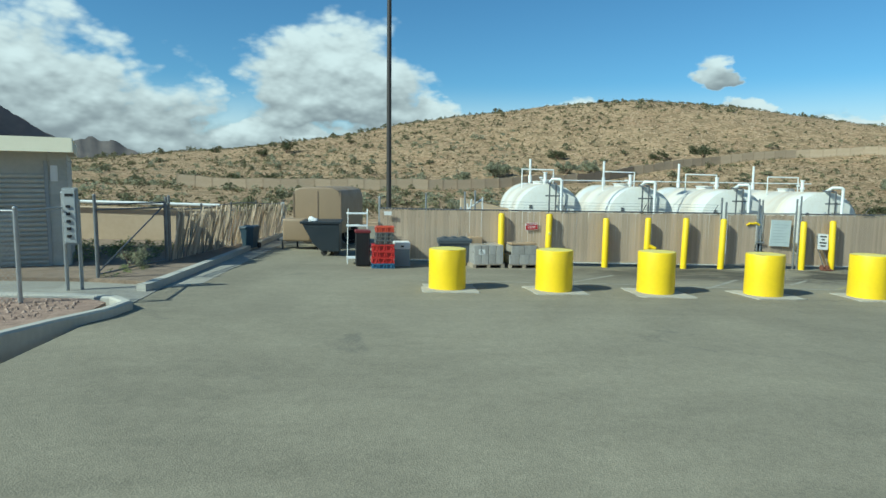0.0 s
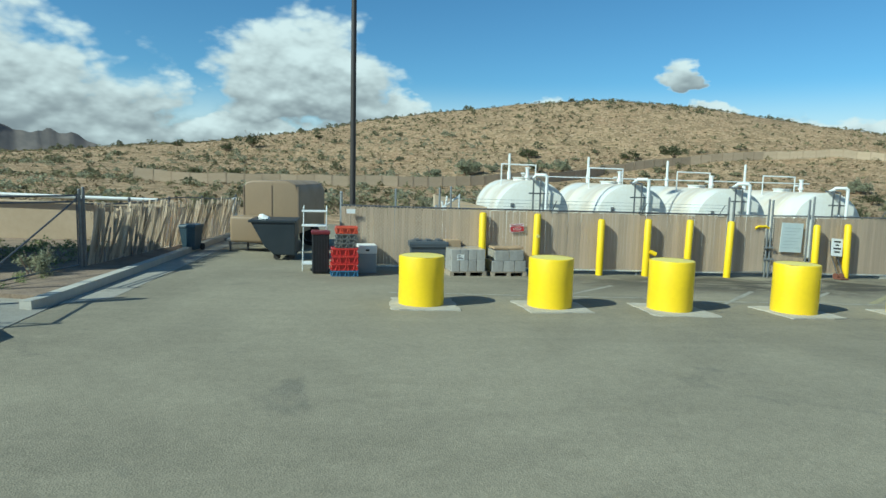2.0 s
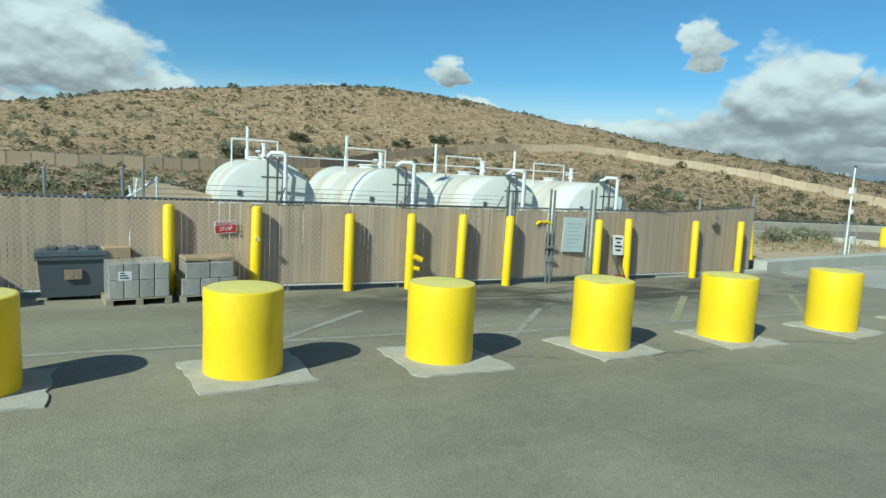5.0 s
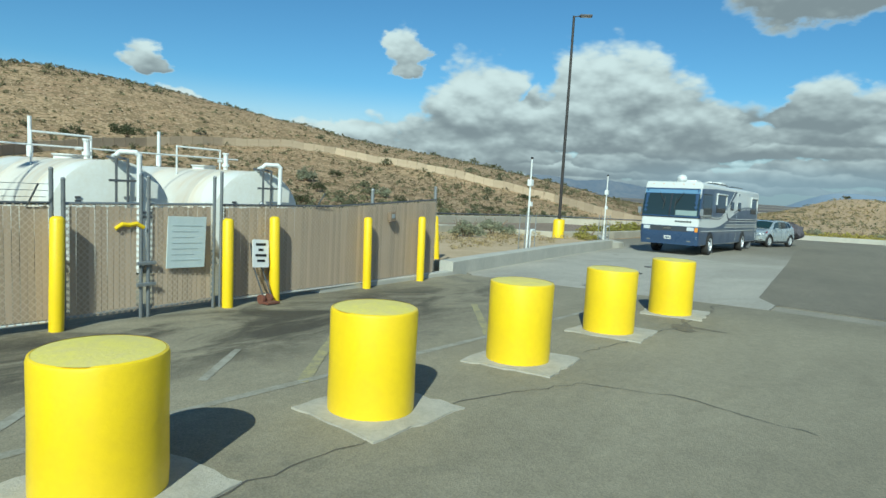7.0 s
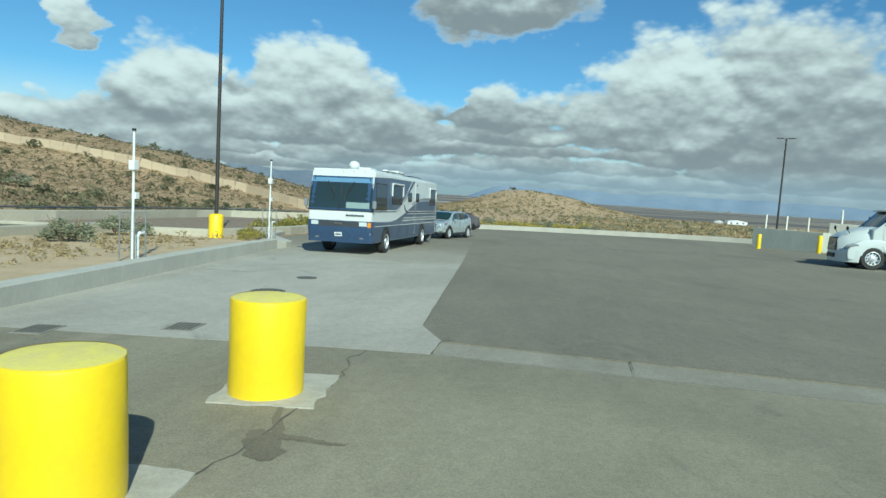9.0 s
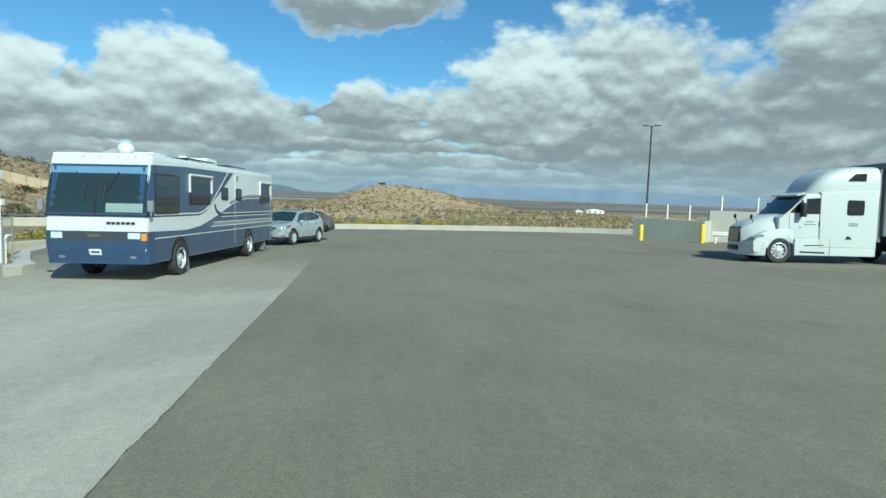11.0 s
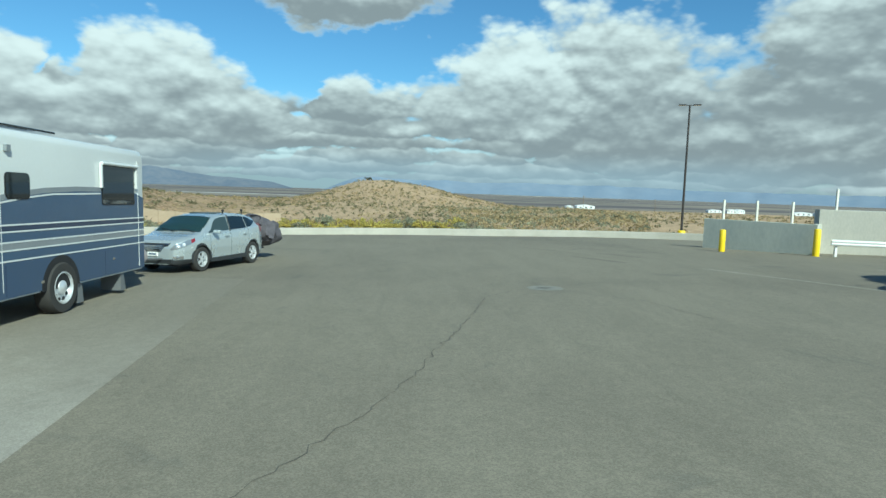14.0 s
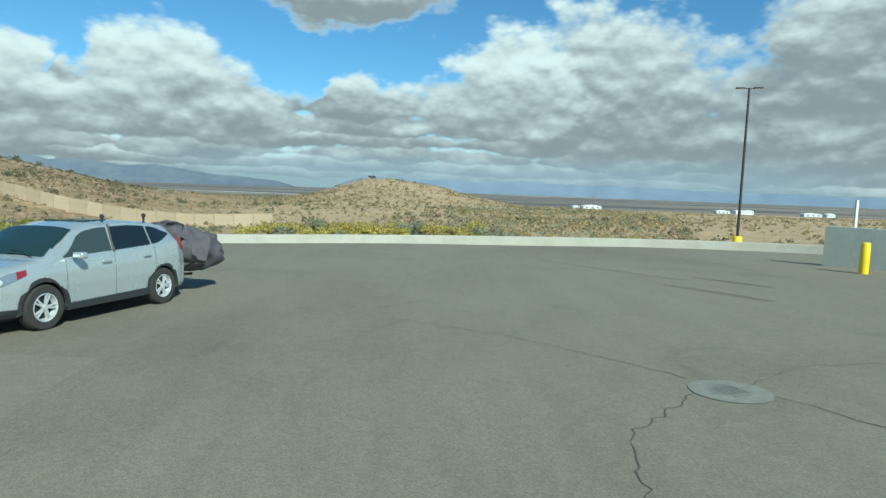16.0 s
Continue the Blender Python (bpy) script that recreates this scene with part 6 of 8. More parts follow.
        return part(name, bm, mat, ob, label, smooth=True)

    def wrap(name, levels, mat, label):
        """A panel that runs round the rounded front corners."""
        b2 = bmesh.new()
        plan = ((0.40, -0.012), (0.16, -0.013), (0.08, -0.008), (0.02, 0.012), (-0.012, 0.055), (-0.02, 0.15), (-0.022, 1.25), (-0.02, 2.35), (-0.012, 2.445), (0.02, 2.488), (0.08, 2.508), (0.16, 2.513), (0.40, 2.512))
        loft(b2, [[(s0 + nose(z) + u, v, z) for u, v in plan] for z in levels], closed=False)
        return part(name, b2, mat, ob, label, smooth=True)

    front("front_skin", 0.07, 2.43, 0.5, 3.2, COACH_WHITE, -0.02)
    wrap("windscreen_surround", (1.67, 1.9, 2.1, 2.3, 2.5, 2.7, 2.92), COACH_FRONT, "blue windscreen surround")
    front("black_line", -0.004, 2.504, 1.64, 1.68, BLACK, 0.004)
    front("windscreen", 0.03, 1.22, 1.72, 2.68, COACH_GLASS, 0.012, "dark windscreen pane")
    front("windscreen", 1.29, 2.47, 1.72, 2.68, COACH_GLASS, 0.012, "dark windscreen pane")
    front("sun_blind", 0.1, 1.0, 1.74, 1.96, SUN_BLIND, 0.018, "pale dashboard sun blind")
    front("windscreen_divider", 1.225, 1.285, 1.70, 2.70, BLACK, 0.016)
    front("windscreen_header", 0.04, 2.46, 2.70, 2.86, HEADER_BLUE, 0.016, "blue strip over the windscreen, lightened with painted sky sheen")
    wrap("blue_bumper", (0.46, 0.55, 0.7, 0.9, 1.1, 1.27), COACH_FRONT, "deep blue front panel and bumper")
    front("grille_band", 0.3, 2.2, 1.04, 1.25, GRILLE_GREY, 0.010)
    front("headlamp", 0.16, 0.46, 1.09, 1.24, COACH_LAMP, 0.022)
    front("headlamp", 2.06, 2.34, 1.09, 1.24, COACH_LAMP, 0.022)
    front("corner_lamp", 0.005, 0.13, 1.05, 1.23, LAMP_AMBER, 0.026)
    front("fog_lamp", 0.3, 0.45, 0.60, 0.66, LAMP_CLEAR, 0.02)
    front("fog_lamp", 2.05, 2.2, 0.60, 0.66, LAMP_CLEAR, 0.02)
    front("number_plate", 1.13, 1.42, 0.68, 0.83, WHITE_PAINT, 0.022)
    front("plate_bar", 1.17, 1.38, 0.73, 0.78, COACH_BLUE, 0.026)
    front("badge", 1.12, 1.45, 1.13, 1.20, CHROME, 0.024, "plain oval chrome badge")
    for i in range(6):
        front("letter_bar", 0.30 + i * 0.12, 0.385 + i * 0.12, 1.45, 1.505, BLACK, 0.008)
    for w0, w1 in ((1.0, 0.75), (1.5, 1.8)):
        bm = bmesh.new()
        tube(bm, [(s0 + nose(2.72) - 0.05, w1, 2.74), (s0 + nose(2.2) - 0.05, w0, 2.25)], 0.014, 6)
        tube(bm, [(s0 + nose(2.45) - 0.05, w0 + 0.02, 2.5), (s0 + nose(1.9) - 0.05, w0 + 0.06, 2.0)], 0.012, 6)
        part("wiper", bm, BLACK, ob)
    for i in range(5):
        front("marker_lamp", 0.37 + i * 0.43, 0.42 + i * 0.43, 3.09, 3.115, LAMP_AMBER, 0.0)
    for w0, sgn in ((2.58, 1), (-0.10, -1)):
        bm = bmesh.new()
        tube(bm, [(1.0, wide / 2 + sgn * 1.2, 1.62), (0.75, w0, 1.68), (0.75, w0, 1.78)], 0.02, 8)
        arm = part("mirror_arm", bm, CHROME, ob)
        bm = bmesh.new()
        box(bm, 0.68, 0.80, w0 - 0.07, w0 + 0.07, 1.76, 2.04, 0.03)
        part("mirror", bm, COACH_GREY, arm, "pale grey door mirror")
    # roof furniture
    bm = bmesh.new()
    bmesh.ops.create_uvsphere(bm, u_segments=24, v_segments=14, radius=0.22, matrix=Matrix.Translation((2.5, 1.35, 3.42)) @ Matrix.Diagonal((1, 1, 0.85, 1)))
    part("satellite_dome", bm, COACH_WHITE, ob, "white satellite dome", smooth=True)
    for x, y, a, b, h in ((3.6, 1.25, 0.45, 0.35, 0.16), (6.9, 1.0, 0.5, 0.4, 0.24), (9.0, 1.5, 0.25, 0.25, 0.12), (4.7, 0.7, 0.12, 0.12, 0.18)):
        bm = bmesh.new()
        box(bm, x - a, x + a, y - b, y + b, 3.22, 3.24 + h, 0.06, 3)
        part("roof_unit", bm, COACH_WHITE, ob, "white roof air-conditioner shroud", smooth=True)
    for x0, x1 in ((4.0, 6.2), (7.5, 9.4)):
        bm = bmesh.new()
        box(bm, x0, x1, 0.25, 0.85, 3.28, 3.315, 0.01)
        part("solar_panel", bm, TINT, ob, "thin dark solar panel")
    bm = bmesh.new()
    for x in (3.0, 3.15, 3.3):
        cyl(bm, (x, 1.7, 3.2), (x, 1.7, 3.55), 0.02, seg=8)
    part("air_horn", bm, COACH_WHITE, ob)
    plate("spot_light", [(7.55, 2.84), (7.65, 2.84), (7.65, 2.94), (7.55, 2.94)], LAMP_CLEAR, ob, -0.06, 0.0)
    bm = bmesh.new()
    box(bm, 12.38, 12.55, 0.1, 2.4, 0.45, 0.72, 0.03)
    part("rear_bumper", bm, COACH_LOW, ob)
    bm = bmesh.new()
    box(bm, 12.44, 12.49, 0.06, 0.2, 1.0, 1.45, 0.01)
    part("tail_lamp", bm, LAMP_RED, ob)
    return ob


motor_coach()


def interp(table, s):
    for (a, va), (b, vb) in zip(table, table[1:]):
        if s <= b:
            k = smooth01((s - a) / (b - a)) * 0.5 + 0.5 * max(0.0, (s - a) / (b - a))
            return va + (vb - va) * k
    return table[-1][1]


CAR_TOP = ((-0.96, 0.74), (-0.92, 0.85), (-0.80, 0.945), (-0.45, 1.04), (-0.05, 1.10), (0.07, 1.135), (0.42, 1.375), (0.78, 1.575), (1.25, 1.66), (1.9, 1.68), (2.6, 1.64), (3.1, 1.55), (3.35, 1.42), (3.52, 1.12), (3.62, 0.84))
CAR_BELT = ((-0.96, 0.70), (-0.88, 0.84), (-0.5, 0.97), (0.2, 1.07), (1.5, 1.11), (2.6, 1.16), (3.2, 1.22), (3.5, 1.0), (3.62, 0.78))
CAR_HALF = ((-0.96, 0.50), (-0.93, 0.62), (-0.84, 0.75), (-0.68, 0.84), (-0.4, 0.895), (0.0, 0.915), (1.4, 0.92), (2.7, 0.925), (3.2, 0.88), (3.5, 0.79), (3.62, 0.70))
CAR_ROOF = ((-0.96, 0.35), (-0.6, 0.62), (0.08, 0.77), (0.78, 0.63), (1.5, 0.645), (2.7, 0.61), (3.3, 0.55), (3.62, 0.5))


def car_section(s):
    hw, top, belt, rw = interp(CAR_HALF, s), interp(CAR_TOP, s), interp(CAR_BELT, s), interp(CAR_ROOF, s)
    belt = min(belt, top - 0.02)
    return [(hw * 0.90, 0.27), (hw * 0.975, 0.36), (hw * 0.985, 0.5), (hw, 0.66), (hw * 0.99, 0.66 + (belt - 0.66) * 0.55), (hw * 0.955, belt), (hw * 0.935, belt + 0.02 if top - belt > 0.06 else belt + 0.005),
            (rw + 0.05, top - 0.06 if top - belt > 0.2 else top - 0.012), (rw * 0.93, top - 0.018 if top - belt > 0.2 else top - 0.006), (rw * 0.5, top - 0.003), (0.0, top)]


def car_side(s, z):
    """Half the car's width at a height of one of its sections."""
    half = car_section(s)
    for (ya, za), (yb, zb) in zip(half, half[1:]):
        if za <= z <= zb and zb > za:
            return ya + (yb - ya) * (z - za) / (zb - za)
    return half[5][0]


def estate_car():
    ob = thing("estate_car", parked(48.40, 13.86, -17.5) @ Matrix.Translation((-0.2, 0.92, 0)), "silver-blue compact sport-utility car towed behind the coach", "car")
    stations = [-0.96 + 4.58 * i / 150 for i in range(151)]
    bm = bmesh.new()
    rows = []
    for s in stations:
        half = []
        for j, ((ya, za), (yb, zb)) in enumerate(zip(car_section(s), car_section(s)[1:])):
            half += [(ya + (yb - ya) * q / 5, za + (zb - za) * q / 5) for q in range(5 if j < 5 else 1)]
        half.append(car_section(s)[-1])
        rows.append([bm.verts.new((s, -y, z)) for y, z in half] + [bm.verts.new((s, y, z)) for y, z in half[-2::-1]])
    for i, (r0, r1) in enumerate(zip(rows, rows[1:])):
        s = (stations[i] + stations[i + 1]) / 2
        for j in range(len(r0) - 1):
            zc = sum(v.co.z for v in (r0[j], r0[j + 1], r1[j], r1[j + 1])) / 4
            yc = abs(r0[j].co.y)
            if yc > 0.6 and (math.hypot(s, zc - 0.36) < 0.42 or math.hypot(s - 2.72, zc - 0.36) < 0.42):
                continue
            bm.faces.new((r0[j], r0[j + 1], r1[j + 1], r1[j]))
    bm.faces.new(rows[0])
    bm.faces.new(rows[-1][::-1])
    part("body", bm, CAR_SILVER, ob, smooth=True)
    bm = bmesh.new()
    box(bm, -0.8, 3.45, -0.72, 0.72, 0.22, 0.7)
    part("underbody", bm, BLACK, ob)
    for sgn in (-1, 1):
        for x in (0.0, 2.72):
            wheel(ob, x, sgn * 0.80, 0.36, 0.22, sgn, 5)
            bm = bmesh.new()
            ring0, ring1, ring2 = [], [], []
            for k in range(17):
                a = radians(-8 + 196 * k / 16)
                hw = interp(CAR_HALF, x + 0.4 * math.cos(a))
                for ring, rr, oo in ((ring0, 0.395, -0.03), (ring1, 0.405, 0.014), (ring2, 0.475, 0.006)):
                    ring.append((x + rr * math.cos(a), sgn * (hw * 0.985 + oo), 0.36 + rr * math.sin(a)))
            loft(bm, [ring0, ring1, ring2], closed=False)
            part("arch_trim", bm, TRIM, ob, "dark wheel-arch cladding", smooth=True)
        bm = bmesh.new()
        prism(bm, [(0.42, 0.25), (2.3, 0.25), (2.3, 0.385), (0.42, 0.36)], lambda u, v: (u, sgn * 0.925, v), lambda u, v: (u, sgn * 0.8, v), 0.01)
        part("sill", bm, TRIM, ob)

        def glass(name, s_a, s_b, low, high):
            b2 = bmesh.new()
            rws = []
            for i in range(9):
                s = s_a + (s_b - s_a) * i / 8
                half = car_section(s)
                (ya, za), (yb, zb) = half[6], half[7]
                k0, k1 = low(i / 8), high(i / 8)
                rws.append([(s, sgn * (ya + (yb - ya) * k + 0.008), za + (zb - za) * k) for k in (k0, k0 + (k1 - k0) * 0.33, k0 + (k1 - k0) * 0.66, k1)])
            loft(b2, rws, closed=False)
            return part(name, b2, SIDE_GLASS if name == "front_window" else TINT, ob, "dark side window", smooth=True)

        glass("front_window", 0.40, 1.44, lambda k: 0.06, lambda k: min(0.92, 0.14 + 1.75 * k))
        glass("rear_door_window", 1.52, 2.42, lambda k: 0.06, lambda k: 0.92)
        glass("quarter_window", 2.46, 3.08, lambda k: 0.08 + 0.45 * k * k, lambda k: 0.9 - 0.28 * k * k)
        for s in (1.48,):
            half = car_section(s)
            bm = bmesh.new()
            tube(bm, [(s, sgn * (half[6][0] + 0.006), half[6][1]), (s + 0.03, sgn * (half[7][0] + 0.006), half[7][1])], 0.022, 6)
            part("door_pillar", bm, TRIM, ob)
        for s in (0.42, 1.47, 2.5):
            bm = bmesh.new()
            tube(bm, [(s, sgn * (car_section(s)[j][0] + 0.0015), car_section(s)[j][1]) for j in (1, 2, 3, 4, 5)], 0.004, 4)
            part("door_seam", bm, TRIM, ob)
        for s in (1.25, 2.25):
            y, z = car_section(s)[4]
            bm = bmesh.new()
            box(bm, s - 0.1, s + 0.1, sgn * (y + 0.005), sgn * (y + 0.04), z + 0.06, z + 0.1, 0.012)
            part("door_handle", bm, CAR_SILVER, ob)
        bm = bmesh.new()
        box(bm, 0.50, 0.64, sgn * 0.92, sgn * 1.13, 1.085, 1.195, 0.045, 4)
        part("door_mirror", bm, CAR_SILVER, ob, "silver door mirror", smooth=True)
        bm = bmesh.new()
        rws, tip = [], []
        for i in range(13):
            k = i / 12
            s = -0.945 + 0.66 * k
            high = min(interp(CAR_BELT, s), interp(CAR_TOP, s) - 0.02) - 0.012
            low = 0.665 + 0.235 * k ** 0.9
            row = [(s - 0.012, sgn * (car_side(s, z) + 0.012), z) for z in (low + (high - low) * q / 4 for q in range(5))]
            (rws if k < 0.8 else tip).append(row)
        loft(bm, rws, closed=False)
        lamp = part("headlamp", bm, LAMP_CLEAR, ob, "clear swept headlamp", smooth=True)
        bm = bmesh.new()
        loft(bm, [rws[-1]] + tip, closed=False)
        part("reflector", bm, LAMP_RED, lamp, "red reflector at the lamp's tip", smooth=True)
        for s, z in ((-0.84, 0.765), (-0.70, 0.815)):
            bm = bmesh.new()
            bmesh.ops.create_uvsphere(bm, u_segments=14, v_segments=8, radius=0.06, matrix=Matrix.Translation((s, sgn * (car_side(s, z) - 0.012), z)))
            part("bulb_lens", bm, LAMP_BRIGHT, lamp, "bright round lamp lens", smooth=True)
        bm = bmesh.new()
        rws = [[(s - 0.014, sgn * (car_side(s, z) + 0.014), z) for z in (0.27, 0.32, 0.37, 0.41 - 0.05 * abs(s + 0.68))] for s in (-0.95, -0.9, -0.82, -0.72, -0.6, -0.5, -0.43)]
        loft(bm, rws, closed=False)
        part("bumper_corner", bm, TRIM, ob, "dark lower bumper corner", smooth=True)
        bm = bmesh.new()
        loft(bm, [[(s - 0.02, sgn * (car_side(s, z) + 0.02), z) for z in (0.43, 0.50)] for s in (-0.93, -0.88, -0.8, -0.72)], closed=False)
        part("fog_trim", bm, CHROME, ob, "chrome fog-lamp surround", smooth=True)
        bm = bmesh.new()
        rws = []
        for i in range(5):
            z = 1.04 + 0.26 * i / 4
            s = 3.55 - 0.30 * ((z - 0.98) / 0.42) ** 1.3
            half = interp(CAR_HALF, s)
            y = half * (0.955 if z < 1.15 else 0.955 - 0.42 * (z - 1.15))
            rws.append([(s - 0.14, sgn * (y + 0.03), z), (s + 0.02, sgn * (y - 0.0), z), (s + 0.05, sgn * (y - 0.1), z)])
        loft(bm, rws, closed=False)
        part("tail_lamp", bm, LAMP_RED, ob, "tall red tail lamp", smooth=True)
        bm = bmesh.new()
        bmesh.ops.create_uvsphere(bm, u_segments=14, v_segments=8, radius=0.045, matrix=Matrix.Translation((-0.86, sgn * (car_side(-0.86, 0.465) - 0.005), 0.465)))
        part("fog_lamp", bm, LAMP_CLEAR, ob)
        for s in (1.5, 2.55) if sgn < 0 else ():
            bm = bmesh.new()
            cyl(bm, (s, sgn * 0.60, 1.60), (s, sgn * 0.60, 1.74), 0.02, seg=8)
            bmesh.ops.create_uvsphere(bm, u_segments=12, v_segments=8, radius=0.042, matrix=Matrix.Translation((s, sgn * 0.60, 1.75)))
            part("rack_foot", bm, BLACK, ob, "black roof-rack foot")

    def top_glass(name, s_a, s_b, trim):
        b2 = bmesh.new()
        rws = []
        for i in range(9):
            s = s_a + (s_b - s_a) * i / 8
            top, rw = interp(CAR_TOP, s), interp(CAR_ROOF, s)
            row = []
            for j in range(11):
                k = -1 + 2 * j / 10
                row.append((s - 0.008, k * (rw + trim), top + 0.028 - 0.05 * abs(k) ** 3))
            rws.append(row)
        loft(b2, rws, closed=False)
        return part(name, b2, CAR_GLASS, ob, "greenish windscreen", smooth=True)

    top_glass("windscreen", 0.10, 0.76, 0.035)
    top_glass("rear_window", 3.12, 3.46, -0.02)
    bm = bmesh.new()
    box(bm, 1.25, 1.8, -0.42, 0.42, 1.60, 1.684, 0.01)
    part("sunroof", bm, CAR_GLASS, ob)
    for k in range(4):
        bm = bmesh.new()
        z, wd = 0.645 + 0.05 * k, 0.36 + 0.055 * k
        tube(bm, [(-0.93, -wd, z + 0.045), (-0.985, -wd * 0.6, z + 0.012), (-0.992, 0, z), (-0.985, wd * 0.6, z + 0.012), (-0.93, wd, z + 0.045)], 0.012, 6)
        part("grille_bar", bm, CHROME, ob)
    bm = bmesh.new()
    prism(bm, [(-0.36, 0.63), (0, 0.61), (0.36, 0.63), (0.52, 0.86), (-0.52, 0.86)], lambda u, v: (-0.976 + 0.16 * u * u, u, v), lambda u, v: (-0.80, u, v), 0.01)
    part("grille", bm, TRIM, ob)
    bm = bmesh.new()
    for y in (-0.62, 0.05):
        tube(bm, [(0.03, y, 1.135), (0.13, y + 0.3, 1.20), (0.15, y + 0.55, 1.225)], 0.009, 6)
    part("wipers", bm, BLACK, ob, "black windscreen wipers")
    bm = bmesh.new()
    box(bm, -0.97, -0.7, -0.62, 0.62, 0.28, 0.42, 0.03)
    part("front_skirt", bm, TRIM, ob)
    bm = bmesh.new()
    box(bm, -0.99, -0.95, -0.16, 0.16, 0.5, 0.62, 0.005)
    part("number_plate", bm, WHITE_PAINT, ob)
    bm = bmesh.new()
    box(bm, -0.995, -0.985, -0.11, 0.11, 0.54, 0.58)
    part("plate_bar", bm, COACH_BLUE, ob)
    bm = bmesh.new()
    for y in (-0.3, 0.3):
        tube(bm, [(-0.9, y, 0.42), (-1.5, y * 0.5, 0.45), (-2.6, 0, 0.46)], 0.03, 8)
    part("tow_bar", bm, DARK_STEEL, ob, "dark A-frame tow bar")
    return ob


estate_car()


def crumpled(name, rings, mat, m, label, category, amp=0.05, freq=3.0, seed=0.0):
    """A cloth-covered form: lofted rings pushed in and out by folds."""
    bm = bmesh.new()
    out = []
    fine = []
    for r0, r1 in zip(rings, rings[1:]):
        for q in range(5):
            fine.append([tuple(Vector(a).lerp(Vector(b), q / 5)) for a, b in zip(r0, r1)])
    for ring in fine + [rings[-1]]:
        out.append([tuple(Vector(p) + Vector((noise.noise(Vector(p) * freq + Vector((seed, 0, 0))), noise.noise(Vector(p) * freq + Vector((0, seed + 5, 0))), noise.noise(Vector(p) * freq + Vector((0, 0, seed + 9))))) * amp + Vector(p).normalized() * (1 - abs(noise.noise(Vector((p[0] * 5 + p[2] * 3, p[1] * 5, p[2] * 1.5 + seed))) * 3)) * amp * 0.7) for p in ring])
    loft(bm, out)
    return solid(name, bm, mat, label, category, "", m, True)


car_at = parked(48.40, 13.86, -17.5) @ Matrix.Translation((-0.2, 0.92, 0))
rings = []
for x, hw, z0, z1 in ((3.52, 0.34, 0.95, 1.5), (3.60, 0.7, 0.74, 1.56), (3.82, 0.84, 0.58, 1.53), (4.2, 0.9, 0.48, 1.43), (4.7, 0.88, 0.48, 1.28), (5.03, 0.76, 0.56, 1.12), (5.17, 0.5, 0.66, 0.96)):
    rings.append([(x, hw * math.copysign(abs(math.cos(a)) ** 0.6, math.cos(a)), (z0 + z1) / 2 + (z1 - z0) / 2 * math.copysign(abs(math.sin(a)) ** 0.7, math.sin(a))) for a in [2 * math.pi * i / 36 for i in range(36)]])
crumpled("bicycle_cover", rings, COVER, car_at, "crumpled dark grey cloth cover over a rear bicycle rack", "cover", 0.13, 3.0)
for y in (-0.35, 0.35):
    bm = bmesh.new()
    tube(bm, [(3.5, y, 0.45), (4.35, y, 0.40)], 0.03, 8)
    solid("rack_beam", bm, BLACK, "black steel beam of the bicycle rack", "rack", "", car_at)
rings = []
for x, hw, z0, z1 in ((-2.42, 0.40, 0.42, 1.00), (-2.32, 0.62, 0.36, 1.04), (-2.12, 0.68, 0.34, 0.94), (-1.92, 0.6, 0.36, 0.80), (-1.78, 0.36, 0.42, 0.66)):
    rings.append([(x, hw * math.copysign(abs(math.cos(a)) ** 0.6, math.cos(a)), (z0 + z1) / 2 + (z1 - z0) / 2 * math.sin(a)) for a in [2 * math.pi * i / 28 for i in range(28)]])
crumpled("tow_shield", rings, TOW_COVER, car_at, "beige vinyl shield hung between coach and towed car", "cover", 0.09, 3.4, 3.0)


